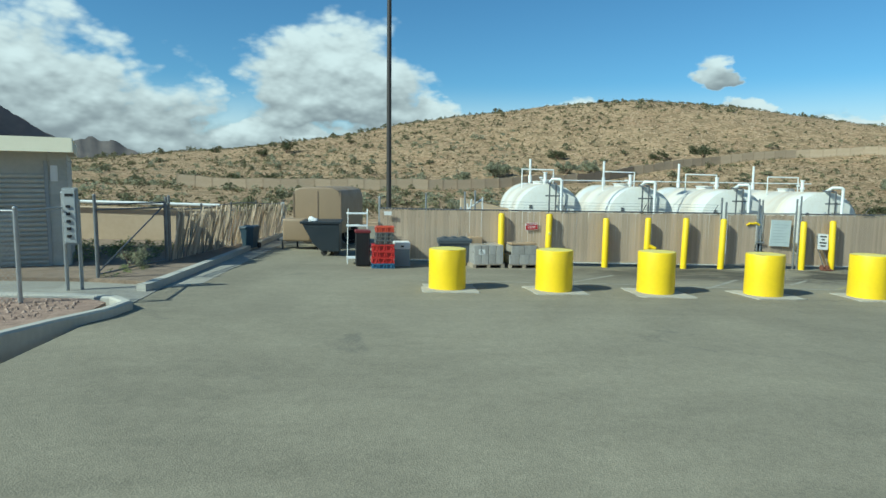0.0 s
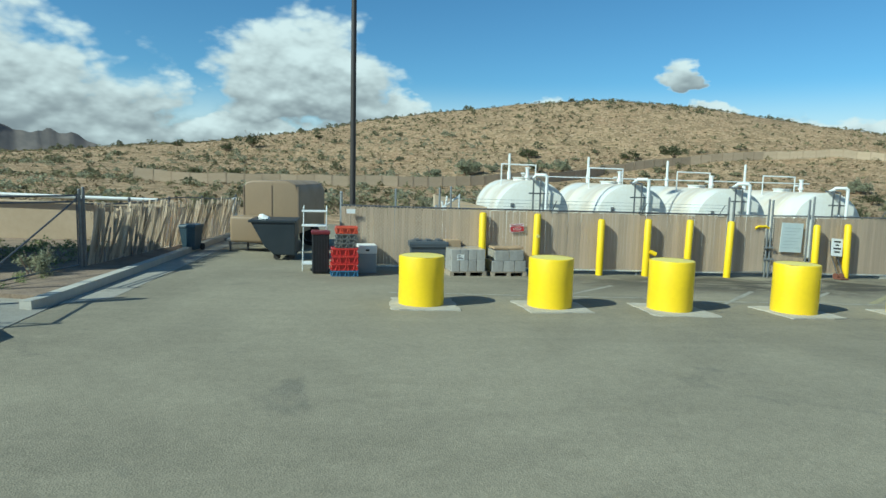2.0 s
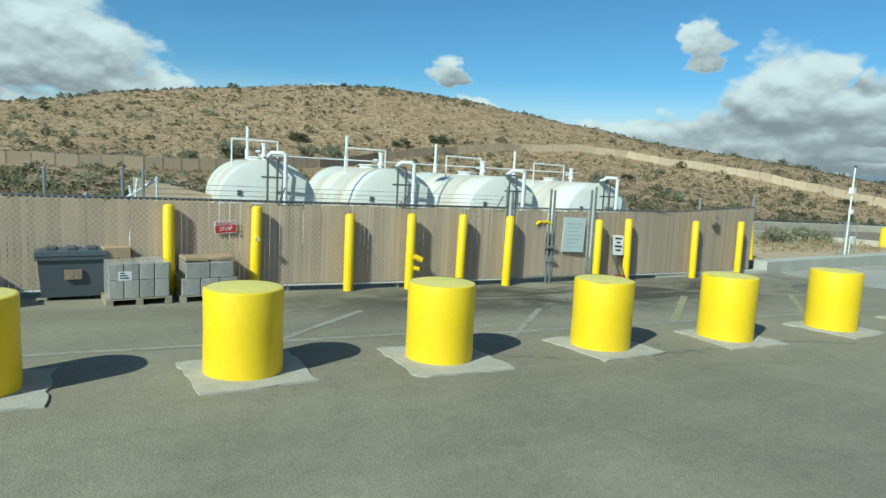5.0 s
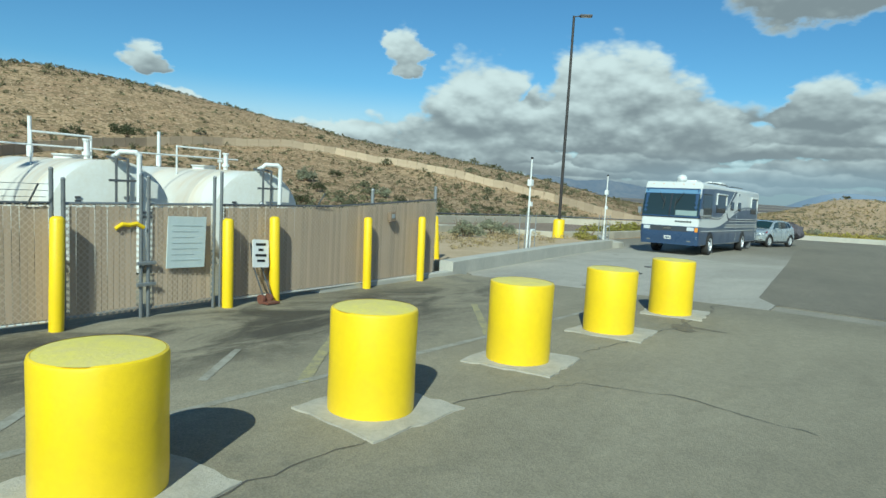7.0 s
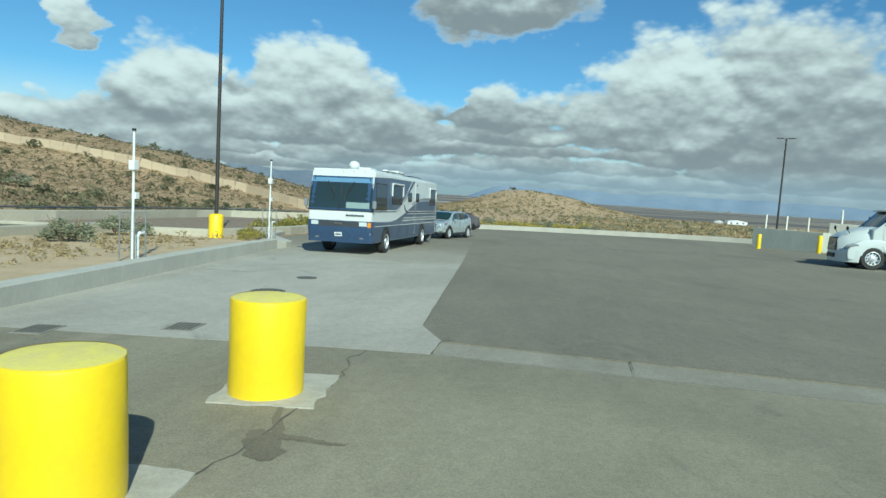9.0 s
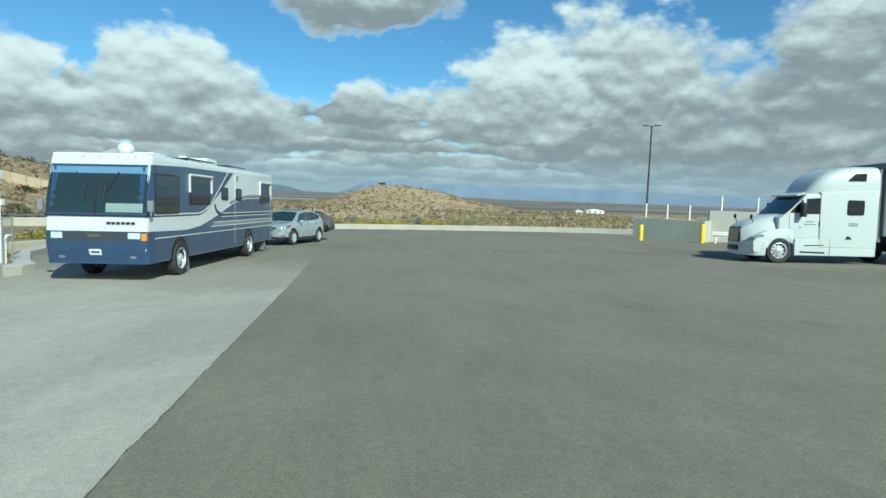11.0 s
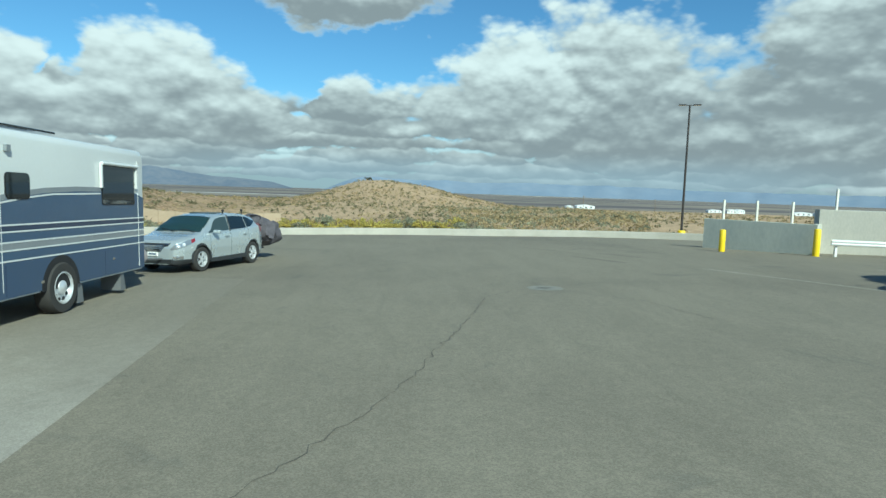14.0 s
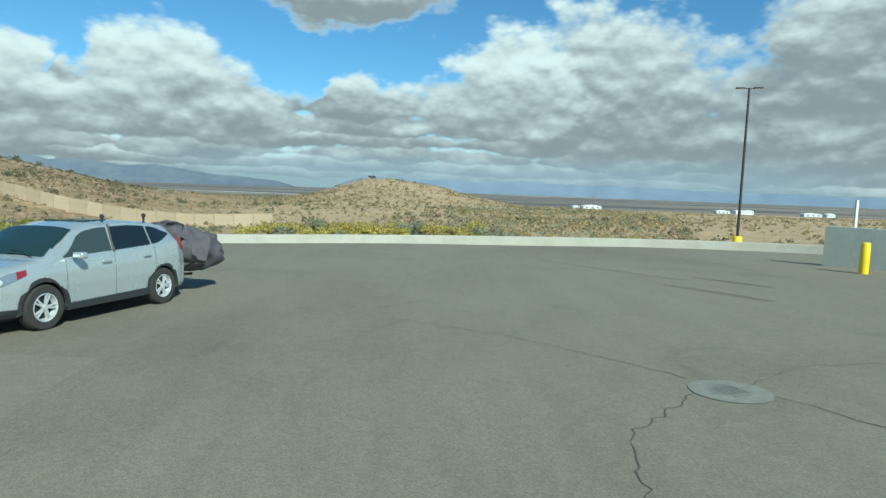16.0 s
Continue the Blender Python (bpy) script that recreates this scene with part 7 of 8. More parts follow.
def road_tractor():
    """The semi tractor; x runs forward, y towards the yard side that is seen."""
    ob = thing("road_tractor", parked(41.8, -6.46, 86), "white sleeper-cab truck tractor with a polished hub and dark grille", "truck")
    W = 2.45

    def side(name, outline, mat, y0, y1, bevel=0.05, label=""):
        bm = bmesh.new()
        prism(bm, outline, lambda u, v: (u, y0, v), lambda u, v: (u, y1, v), bevel, 3)
        return part(name, bm, mat, ob, label, smooth=True)

    side("sleeper", [(-1.62, 0.62), (-4.1, 0.62), (-4.1, 3.0), (-1.62, 2.86)], TRUCK_WHITE, 0.0, -W, 0.08, "white sleeper cab")
    bm = bmesh.new()
    rings = []
    for x, hw, top in ((-4.1, 1.215, 3.90), (-3.2, 1.22, 3.90), (-2.6, 1.22, 3.84), (-2.1, 1.20, 3.70), (-1.75, 1.15, 3.52), (-1.5, 1.06, 3.30), (-1.3, 0.94, 3.06), (-1.16, 0.8, 2.86), (-1.1, 0.7, 2.76)):
        rings.append([(x, -W / 2 + hw * math.copysign(abs(math.cos(a)) ** 0.3, math.cos(a)), 2.66 + (top - 2.66) * abs(math.sin(a)) ** 0.42) for a in [math.pi * i / 28 for i in range(29)]])
    loft(bm, rings)
    part("roof_fairing", bm, TRUCK_WHITE, ob, "white raised roof fairing", smooth=True)
    side("cab", [(0.1, 0.75), (-1.8, 0.75), (-1.8, 2.80), (-1.0, 2.78), (-0.32, 1.97), (0.1, 1.84)], TRUCK_WHITE, -0.06, -W + 0.16, 0.08)
    bm = bmesh.new()
    rings = []
    for x, top, hw, low in ((-0.25, 1.97, 1.10, 0.9), (0.2, 1.90, 1.06, 0.9), (0.6, 1.80, 0.98, 0.85), (1.0, 1.66, 0.86, 0.8), (1.25, 1.53, 0.74, 0.75), (1.4, 1.40, 0.62, 0.75)):
        rings.append([(x, -W / 2 + hw * math.copysign(abs(math.cos(a)) ** 0.45, math.cos(a)), low + (top - low) * abs(math.sin(a)) ** 0.6) for a in [math.pi * i / 20 for i in range(21)]])
    loft(bm, rings, closed=True)
    part("hood", bm, TRUCK_WHITE, ob, smooth=True)
    for y0, y1 in ((-0.02, -0.5), (-W + 0.5, -W + 0.02)):
        arch = [(1.15, 0.55), (1.15, 0.85), (0.95, 1.12), (0.55, 1.30), (0.2, 1.36), (-0.3, 1.36)]
        cut = [(0.57 * math.cos(radians(a)), 0.49 + 0.57 * math.sin(radians(a))) for a in range(150, -1, -12)]
        side("fender", arch + [(-0.56, 1.30), (-0.56, 0.78)] + cut + [(0.7, 0.42), (1.1, 0.40)], TRUCK_WHITE, y0, y1, 0.05)
    bm = bmesh.new()
    plan = [(0.62, -0.0), (0.95, -0.03), (1.2, -0.18), (1.38, -0.5), (1.48, -0.95), (1.48, -W + 0.95), (1.38, -W + 0.5), (1.2, -W + 0.18), (0.95, -W + 0.03), (0.62, -W)]
    prism(bm, plan, lambda u, v: (u, v, 0.28), lambda u, v: (u - 0.05, v, 0.90), 0.05, 3)
    part("bumper", bm, TRUCK_WHITE, ob, smooth=True)
    side("air_intake", [(1.50, 0.46), (1.4, 0.46), (1.4, 0.64), (1.49, 0.66)], BLACK, -0.8, -W + 0.8, 0.01)
    side("grille", [(1.46, 0.80), (1.34, 0.80), (1.28, 1.42), (1.40, 1.40)], BLACK, -0.72, -W + 0.72, 0.02, "dark mesh grille")
    for i in range(9):
        z = 0.84 + 0.06 * i
        bm = bmesh.new()
        box(bm, 1.40 - 0.08 * (z - 0.8), 1.475 - 0.1 * (z - 0.8), -W + 0.76, -0.76, z, z + 0.018)
        part("grille_bar", bm, CHROME, ob)
    side("headlamp", [(1.14, 0.98), (0.66, 1.06), (0.74, 1.14), (1.0, 1.13), (1.16, 1.04)], LAMP_CLEAR, -0.0, -0.3, 0.02, "swept clear headlamp")
    side("windscreen", [(-0.26, 1.985), (-0.93, 2.745), (-1.0, 2.69), (-0.33, 1.94)], COACH_GLASS, -0.14, -W + 0.34, 0.01, "dark raked windscreen")
    side("quarter_glass", [(-0.36, 2.02), (-0.90, 2.56), (-0.98, 2.02)], TINT, -0.035, -0.1, 0.005)
    side("door", [(-0.40, 1.0), (-0.35, 1.96), (-0.98, 2.70), (-1.74, 2.72), (-1.74, 0.98)], TRUCK_WHITE, -0.045, -0.1, 0.012)
    side("door_window", [(-1.02, 1.98), (-1.05, 2.58), (-1.62, 2.62), (-1.64, 1.98)], TINT, -0.03, -0.1, 0.01, "dark door window")
    side("sleeper_window", rounded(-3.48, -2.75, 1.95, 2.55, 0.08), TINT, 0.012, -0.05, 0.004, "dark sleeper window")
    side("upper_window", [(-2.72, 3.30), (-3.48, 3.30), (-3.50, 3.60), (-3.05, 3.59)], TINT, 0.012, -0.05, 0.004, "dark upper sleeper window")
    side("visor", [(-0.72, 2.74), (-1.1, 2.84), (-1.1, 2.78), (-0.72, 2.68)], TRUCK_WHITE, -0.2, -W + 0.2, 0.01)
    side("skirt", [(-0.60, 0.32), (-4.08, 0.32), (-4.08, 0.98), (-0.58, 0.98)], TRUCK_WHITE, -0.01, -0.4, 0.04, "white side fairing")
    side("step", [(-0.85, 0.44), (-1.9, 0.42), (-1.9, 0.48), (-0.85, 0.5)], BLACK, 0.006, -0.1, 0.005)
    side("step", [(-1.0, 0.70), (-1.85, 0.74), (-1.85, 0.77), (-1.0, 0.74)], BLACK, 0.006, -0.1, 0.005)
    for x in (-0.6, -2.1, -4.05):
        side("seam", [(x, 0.34), (x - 0.012, 0.34), (x - 0.012, 0.97), (x, 0.97)], TRIM, 0.004, -0.05, 0)
    for k, (x, z, wd) in enumerate(((-1.05, 1.66, 0.35), (-1.0, 1.54, 0.5), (-0.75, 1.42, 0.12), (-2.85, 1.60, 0.4), (-2.85, 1.52, 0.4))):
        side("letter_bar", [(x, z), (x - wd, z), (x - wd, z + 0.045), (x, z + 0.045)], COACH_GREY, -0.04 if k < 3 else 0.006, -0.1, 0)
    side("door_handle", rounded(-1.70, -1.61, 1.5, 1.70, 0.03), BLACK, -0.02, -0.1, 0)
    side("tank_strap", [(-2.75, 1.0), (-3.0, 1.0), (-2.9, 1.12), (-2.8, 1.12)], BLACK, 0.03, -0.1, 0.01)
    for y in (-0.05, -W + 0.05):
        bm = bmesh.new()
        box(bm, -0.92, -0.74, y - 0.12 + (0.2 if y > -1 else -0.2), y + 0.12 + (0.2 if y > -1 else -0.2), 1.86, 2.42, 0.04, 3)
        part("door_mirror", bm, BLACK, ob, "black truck door mirror", smooth=True)
    for y in (-0.5, -W + 0.45):
        bm = bmesh.new()
        tube(bm, [(0.95, y, 1.6), (1.1, y + 0.1, 1.80)], 0.018, 6)
        bmesh.ops.create_uvsphere(bm, u_segments=12, v_segments=8, radius=0.1, matrix=Matrix.Translation((1.1, y + 0.1, 1.83)) @ Matrix.Diagonal((0.5, 1, 1, 1)))
        part("hood_mirror", bm, BLACK, ob, "black hood mirror", smooth=True)
    side("frame", [(0.9, 0.5), (-6.6, 0.5), (-6.6, 0.9), (1.2, 0.8)], BLACK, -0.75, -W + 0.75, 0.02)
    side("trailer_gap_panel", [(-4.12, 0.9), (-4.3, 0.9), (-4.3, 3.8), (-4.12, 3.8)], TRAILER_GREY, -0.1, -W + 0.1, 0.02)
    for piece in ob.children:
        piece.data.transform(Matrix.Diagonal((0.92, 1, 1, 1)))
    for x in (0.0, -4.9, -6.2):
        for y, out in ((-0.22, 1), (-W + 0.22, -1)):
            wheel(ob, x, y, 0.5, 0.34, out, 10, "truck")
    return ob


road_tractor()
trailer = thing("box_trailer", parked(41.8, -6.46, 86) @ Matrix.Translation((0.8, 0, 0)), "long dark grey box trailer coupled behind the tractor", "trailer")
bm = bmesh.new()
box(bm, -18.0, -4.75, -2.5, 0.05, 1.15, 4.05, 0.04)
part("box_body", bm, TRAILER_GREY, trailer)
for x in (-15.2, -16.5):
    for y, out in ((-0.22, 1), (-2.23, -1)):
        wheel(trailer, x, y, 0.5, 0.34, out, 10, "truck")
bm = bmesh.new()
box(bm, -17.4, -4.6, -1.75, -0.7, 0.85, 1.16)
part("chassis", bm, BLACK, trailer)
for y in (-0.4, -2.05):
    bm = bmesh.new()
    box(bm, -7.4, -7.2, y - 0.08, y + 0.08, 0.0, 1.16)
    part("landing_leg", bm, DARK_STEEL, trailer)

# ---- the west side: kerbs, planting strip, broken slat fence, gate and shed ----
for name, pts in (("kerb_west", [(-4.75, 34), (-4.95, 25), (-5.25, 15), (-5.36, 12.3), (-5.40, 11.4), (-5.46, 11.15)]), ("kerb_gravel", [(-9.0, 10.05), (-6.2, 9.95), (-5.55, 9.8), (-5.25, 9.45), (-5.32, 8.9), (-5.68, 8.0), (-6.25, 6.2), (-6.8, 4.5), (-8.5, 0.0)])):
    bm = bmesh.new()
    wall_along(bm, [(x, y) for x, y in pts], 0.14, -0.18 if name == "kerb_west" else 0.18, bevel=0.0 if name == "kerb_west" else 0.03)
    solid(name, bm, CONCRETE_WALL, "worn grey concrete kerb", "kerb", "structure")
slab("gutter_pan", [(-5.32, 11.6), (-4.75, 12.2), (-4.45, 25), (-4.2, 34), (-4.75, 34), (-4.95, 25), (-5.28, 15)], CONCRETE, 0.004, "pale concrete gutter pan along the kerb", "gutter", depth=0.1)
slab("walk", [(-5.25, 9.5), (-5.3, 11.3), (-5.7, 11.9), (-6.9, 12.2), (-9, 12.2), (-9, 9.9), (-5.6, 9.9)], CONCRETE, 0.01, "pale concrete walkway into the gate", "pavement", depth=0.2)
slab("gravel_bed", [(-5.75, 8.0), (-5.45, 9.0), (-5.5, 9.55), (-5.9, 9.85), (-9, 9.9), (-30, 9.9), (-30, 0), (-8.6, 0), (-6.9, 4.6), (-6.35, 6.2)], GRAVEL, 0.10, "pink-brown gravel bed behind the kerb", "gravel", depth=0.3)
slab("planting_strip", [(-5.45, 12.1), (-5.42, 15), (-5.1, 25), (-4.9, 34), (-30, 34), (-30, 12.1), (-6.9, 12.2), (-5.7, 11.9)], DIRT, 0.08, "dark dirt strip with litter beside the kerb", "ground", depth=0.3)
# loose gravel stones close to the kerb
rng = random.Random(21)
verts, faces = [], []
for _ in range(900):
    x, y, s = rng.uniform(-9.0, -5.7), rng.uniform(6.5, 9.7), rng.uniform(0.012, 0.04)
    if x > -5.75 - (9.0 - y) * 0.28:
        continue
    k, z = len(verts), lot(x, y) + 0.105
    a = rng.uniform(0, 6.28)
    for i in range(4):
        verts.append((x + s * math.cos(a + i * 1.57) * rng.uniform(0.7, 1.2), y + s * math.sin(a + i * 1.57), z))
    verts.append((x, y, z + s * 0.9))
    faces += [(k + i, k + (i + 1) % 4, k + 4) for i in range(4)]
me = bpy.data.meshes.new("gravel")
me.from_pydata(verts, [], faces)
me.materials.append(material("loose_gravel", (0.46, 0.33, 0.25), 0.95, other=(0.28, 0.20, 0.16), scale=5, amount=0.9, island=True, random_tone=0.4))
tagged(new("gravel", me), "loose pink-brown gravel stones", "gravel", kind="stuff")

WX = ((-6.32, 15.2), (-6.0, 18.0), (-5.55, 21.5), (-5.0, 25.2))


def west_x(y):
    for (x0, y0), (x1, y1) in zip(WX, WX[1:]):
        if y <= y1:
            return x0 + (x1 - x0) * (y - y0) / (y1 - y0)
    return WX[-1][0]


west = thing("broken_slat_fence", Matrix.Identity(4), "chain-link fence with weathered and broken leaning slats", "fence")
for y in (15.2, 17.3, 19.6, 22.0, 25.2):
    bm = bmesh.new()
    steel_post(bm, west_x(y), y, lot(west_x(y), y) - 0.1, lot(west_x(y), y) + 1.42, 0.03)
    part("fence_post", bm, DARK_STEEL, west)
bm = bmesh.new()
tube(bm, [(west_x(15.2 + i), 15.2 + i, lot(west_x(15.2 + i), 15.2 + i) + 1.36 - 0.05 * math.sin(i * 0.9)) for i in range(11)], 0.018, 6)
part("top_rail", bm, DARK_STEEL, west)
rng = random.Random(31)
y = 15.3
while y < 25.1:
    if rng.random() > 0.16:
        x = west_x(y)
        z = lot(x, y) + 0.1
        h = rng.uniform(1.1, 1.32) if rng.random() > 0.14 else rng.uniform(0.7, 1.1)
        ob = slat(west, x + rng.uniform(-0.03, 0.05), y, z, z + h, WEATHERED_SLAT, "slat", 0, rng.uniform(0.06, 0.085), 0)
        lean = rng.gauss(-10, 6)
        ob.matrix_basis = pose(x + rng.uniform(-0.03, 0.05), y, z, -lean, rng.uniform(-5, 4), 83) @ Matrix.Diagonal((0.09, 0.008, h, 1))
    y += rng.uniform(0.05, 0.075)
bm = bmesh.new()
span = 9.9
for i in range(int(span / 0.09)):
    for s in (1, -1):
        ya, yb = 15.2 + i * 0.09, 15.2 + i * 0.09 + s * 1.2
        if not (15.2 <= yb <= 25.2):
            continue
        a, b = Vector((west_x(ya) + 0.03, ya, lot(west_x(ya), ya) + 0.12)), Vector((west_x(yb) + 0.03, yb, lot(west_x(yb), yb) + 1.33))
        v = [bm.verts.new(p) for p in (a + Vector((0, 0.004, 0)), a - Vector((0, 0.004, 0)), b - Vector((0, 0.004, 0)), b + Vector((0, 0.004, 0)))]
        bm.faces.new(v)
part("chain_link", bm, DARK_STEEL, west)
bm = bmesh.new()
box(bm, -4.95, -4.9, 24.2, 24.85, lot(-5, 24.5) + 0.5, lot(-5, 24.5) + 1.35)
part("white_board", bm, WHITE_PAINT, west, "white board wired to the fence")

side_gate = thing("side_gate", Matrix.Identity(4), "galvanised chain-link gate with a diagonal brace", "gate")
g0, g1 = Vector((-6.75, 12.35, lot(-6.75, 12.3))), Vector((-6.36, 15.1, lot(-6.3, 15.2)))
up = Vector((0, 0, 1))
for a, b in ((g0 + up * 0.12, g0 + up * 1.55), (g1 + up * 0.12, g1 + up * 1.55), (g0 + up * 1.52, g1 + up * 1.52), (g0 + up * 0.14, g1 + up * 0.14), (g0 + up * 0.2, g1 + up * 1.45), (g0 + up * 1.42, g1 + up * 1.4)):
    bm = bmesh.new()
    cyl(bm, a, b, 0.017, seg=8)
    part("gate_bar", bm, DARK_STEEL, side_gate)
for p, h in ((g0 + Vector((0, -0.08, 0)), 1.70), (g1 + Vector((0.02, 0.08, 0)), 1.62), (g1 + Vector((0.05, 0.2, 0)), 1.66)):
    bm = bmesh.new()
    steel_post(bm, p.x, p.y, p.z - 0.1, p.z + h, 0.030)
    part("gate_post", bm, GATE_STEEL, side_gate)
front = thing("wire_fence", Matrix.Identity(4), "galvanised chain-link fence before the shed", "fence")
for x, y, h in ((-6.67, 9.4, 1.54), (-6.80, 11.15, 1.75), (-6.62, 11.3, 1.62), (-9.6, 9.4, 1.54)):
    bm = bmesh.new()
    steel_post(bm, x, y, lot(x, y) - 0.1, lot(x, y) + h, 0.034)
    part("fence_post", bm, STEEL, front)
for (x0, y0), (x1, y1) in (((-6.67, 9.4), (-6.8, 11.15)), ((-6.67, 9.4), (-12.6, 9.4))):
    bm = bmesh.new()
    cyl(bm, (x0, y0, lot(x0, y0) + 1.5), (x1, y1, lot(x1, y1) + 1.5), 0.02, seg=8)
    part("top_rail", bm, STEEL, front)
    bm = bmesh.new()
    d = math.hypot(x1 - x0, y1 - y0)
    n = int(d / 0.075)
    for i in range(-16, n):
        for s in (0, 1):
            k0, k1 = max(0.0, i / n), min(1.0, (i + 16) / n)
            f0, f1 = (k0 * n - i) / 16, (k1 * n - i) / 16
            if s:
                f0, f1 = 1 - f0, 1 - f1
            a = Vector((x0 + (x1 - x0) * k0, y0 + (y1 - y0) * k0, lot(x0, y0) + 0.1 + 1.38 * f0))
            b = Vector((x0 + (x1 - x0) * k1, y0 + (y1 - y0) * k1, lot(x0, y0) + 0.1 + 1.38 * f1))
            e = Vector((0, 0, 0.003))
            bm.faces.new([bm.verts.new(p) for p in (a - e, a + e, b + e, b - e)])
    part("chain_link", bm, STEEL, front)

SIDING = material("cream_siding", (0.50, 0.49, 0.43), 0.6, other=(0.40, 0.39, 0.34), scale=1.5, fine=12, amount=0.7, random_tone=0.06)
FASCIA = material("cream_fascia", (0.74, 0.68, 0.50), 0.6, other=(0.64, 0.58, 0.42), scale=2, amount=0.6)
GREY_DOOR = material("grey_door", (0.33, 0.35, 0.35), 0.55, other=(0.27, 0.28, 0.28), scale=2, amount=0.6)
shed = thing("shed", pose(-8.14, 14.23, lot(-8, 14), 0, 0, 23), "cream metal-sided shed with a deep fascia and a roll-up door", "shed")
bm = bmesh.new()
box(bm, -7.0, 0.0, 0.0, 4.0, -0.3, 2.6)
part("wall", bm, SIDING, shed)
for i in range(17):
    bm = bmesh.new()
    z = 0.02 + i * 0.15
    prism(bm, [(0.0, z), (-0.022, z), (-0.006, z + 0.148), (0.0, z + 0.148)], lambda u, v: (-0.34, u, v), lambda u, v: (0.0, u, v))
    part("siding_board", bm, SIDING, shed)
    bm = bmesh.new()
    prism(bm, [(0.0, z), (0.022, z), (0.006, z + 0.148), (0.0, z + 0.148)], lambda u, v: (u, 0.0, v), lambda u, v: (u, 4.0, v))
    part("siding_board", bm, SIDING, shed)
for i in range(20):
    bm = bmesh.new()
    z = 0.02 + i * 0.105
    cyl(bm, (-1.28, -0.012, z + 0.05), (-0.42, -0.012, z + 0.05), 0.045, seg=8)
    part("door_slat", bm, SIDING, shed)
bm = bmesh.new()
box(bm, -2.3, -1.36, -0.05, 0.0, 0.0, 2.12, 0.01)
door = part("door", bm, GREY_DOOR, shed, "grey steel door")
bm = bmesh.new()
box(bm, -1.46, -1.42, -0.1, -0.05, 0.95, 1.1, 0.01)
part("door_handle", bm, DARK_STEEL, door)
bm = bmesh.new()
box(bm, -0.42, -0.34, -0.05, 0.0, 0.0, 2.4, 0.01)
part("corner_post", bm, GREY_DOOR, shed)
bm = bmesh.new()
prism(bm, [(-0.5, 2.58), (4.3, 2.58), (4.1, 2.9), (-0.26, 2.9)], lambda u, v: (-7.4, u, v), lambda u, v: (0.16, u, v), 0.02)
part("fascia", bm, FASCIA, shed, "cream roof fascia")
bm = bmesh.new()
box(bm, -0.3, -0.16, -0.06, 0.0, 1.95, 2.3, 0.01)
part("wall_lamp", bm, WHITE_PAINT, shed)
panel = thing("call_panel", pose(-6.72, 11.05, lot(-6.7, 11), 0, 0, 8), "pale steel control panel with a column of buttons", "control panel")
bm = bmesh.new()
box(bm, -0.03, 0.2, -0.06, 0.06, 0.85, 1.85, 0.015)
body = part("panel_box", bm, GREY_DOOR, panel)
bm = bmesh.new()
box(bm, -0.01, 0.18, -0.075, -0.058, 0.88, 1.82, 0.01)
part("face", bm, material("dull_panel_face", (0.46, 0.48, 0.47), 0.5, amount=0.4), panel)
for i in range(5):
    bm = bmesh.new()
    box(bm, 0.03, 0.1, -0.095, -0.07, 0.98 + i * 0.13, 1.03 + i * 0.13, 0.008)
    part("push_button", bm, BLACK, panel)
bm = bmesh.new()
box(bm, 0.02, 0.15, -0.08, -0.07, 1.7, 1.75)
part("label_bar", bm, BLACK, panel)
bm = bmesh.new()
wall_along(bm, [(-16, 21.2), (-10, 21.0), (-6.4, 20.9)], 1.15, 0.2)
solid("block_wall_low", bm, BLOCK_TAN, "low tan block wall behind the side gate", "wall", "structure")
bm = bmesh.new()
tube(bm, [(-16, 21.0, lot(-16, 21) + 1.32), (-6.4, 20.7, lot(-6.4, 20.7) + 1.30)], 0.05, 8)
solid("white_pipe", bm, PIPE_WHITE, "white pipe running along the low wall", "pipe")
r = random.Random(8)
bush(-6.72, 14.1, 0.42, 0.7, BUSH_GREY, "tall dry grey-green weed behind the side gate", 300, 420, level=lot)
WEED = material("green_weeds", (0.27, 0.33, 0.13), 0.85, other=(0.30, 0.29, 0.14), scale=2, amount=1.0, island=True, random_tone=0.4)
translucent(WEED, 0.35)
scrub("weeds", [(-6.9 - r.random() * 3.0, 14.6 + r.random() * 4.5, r.uniform(0.12, 0.3), r.uniform(0.15, 0.4)) for _ in range(70)] + [(-6.2 - r.random() * 0.6, 12.2 + r.random() * 2.5, 0.12, 0.15) for _ in range(14)], WEED, "green weeds in the dirt behind the gate", 9, 70, "weeds", level=lambda x, y: lot(x, y) + 0.12, leaf=0.4)


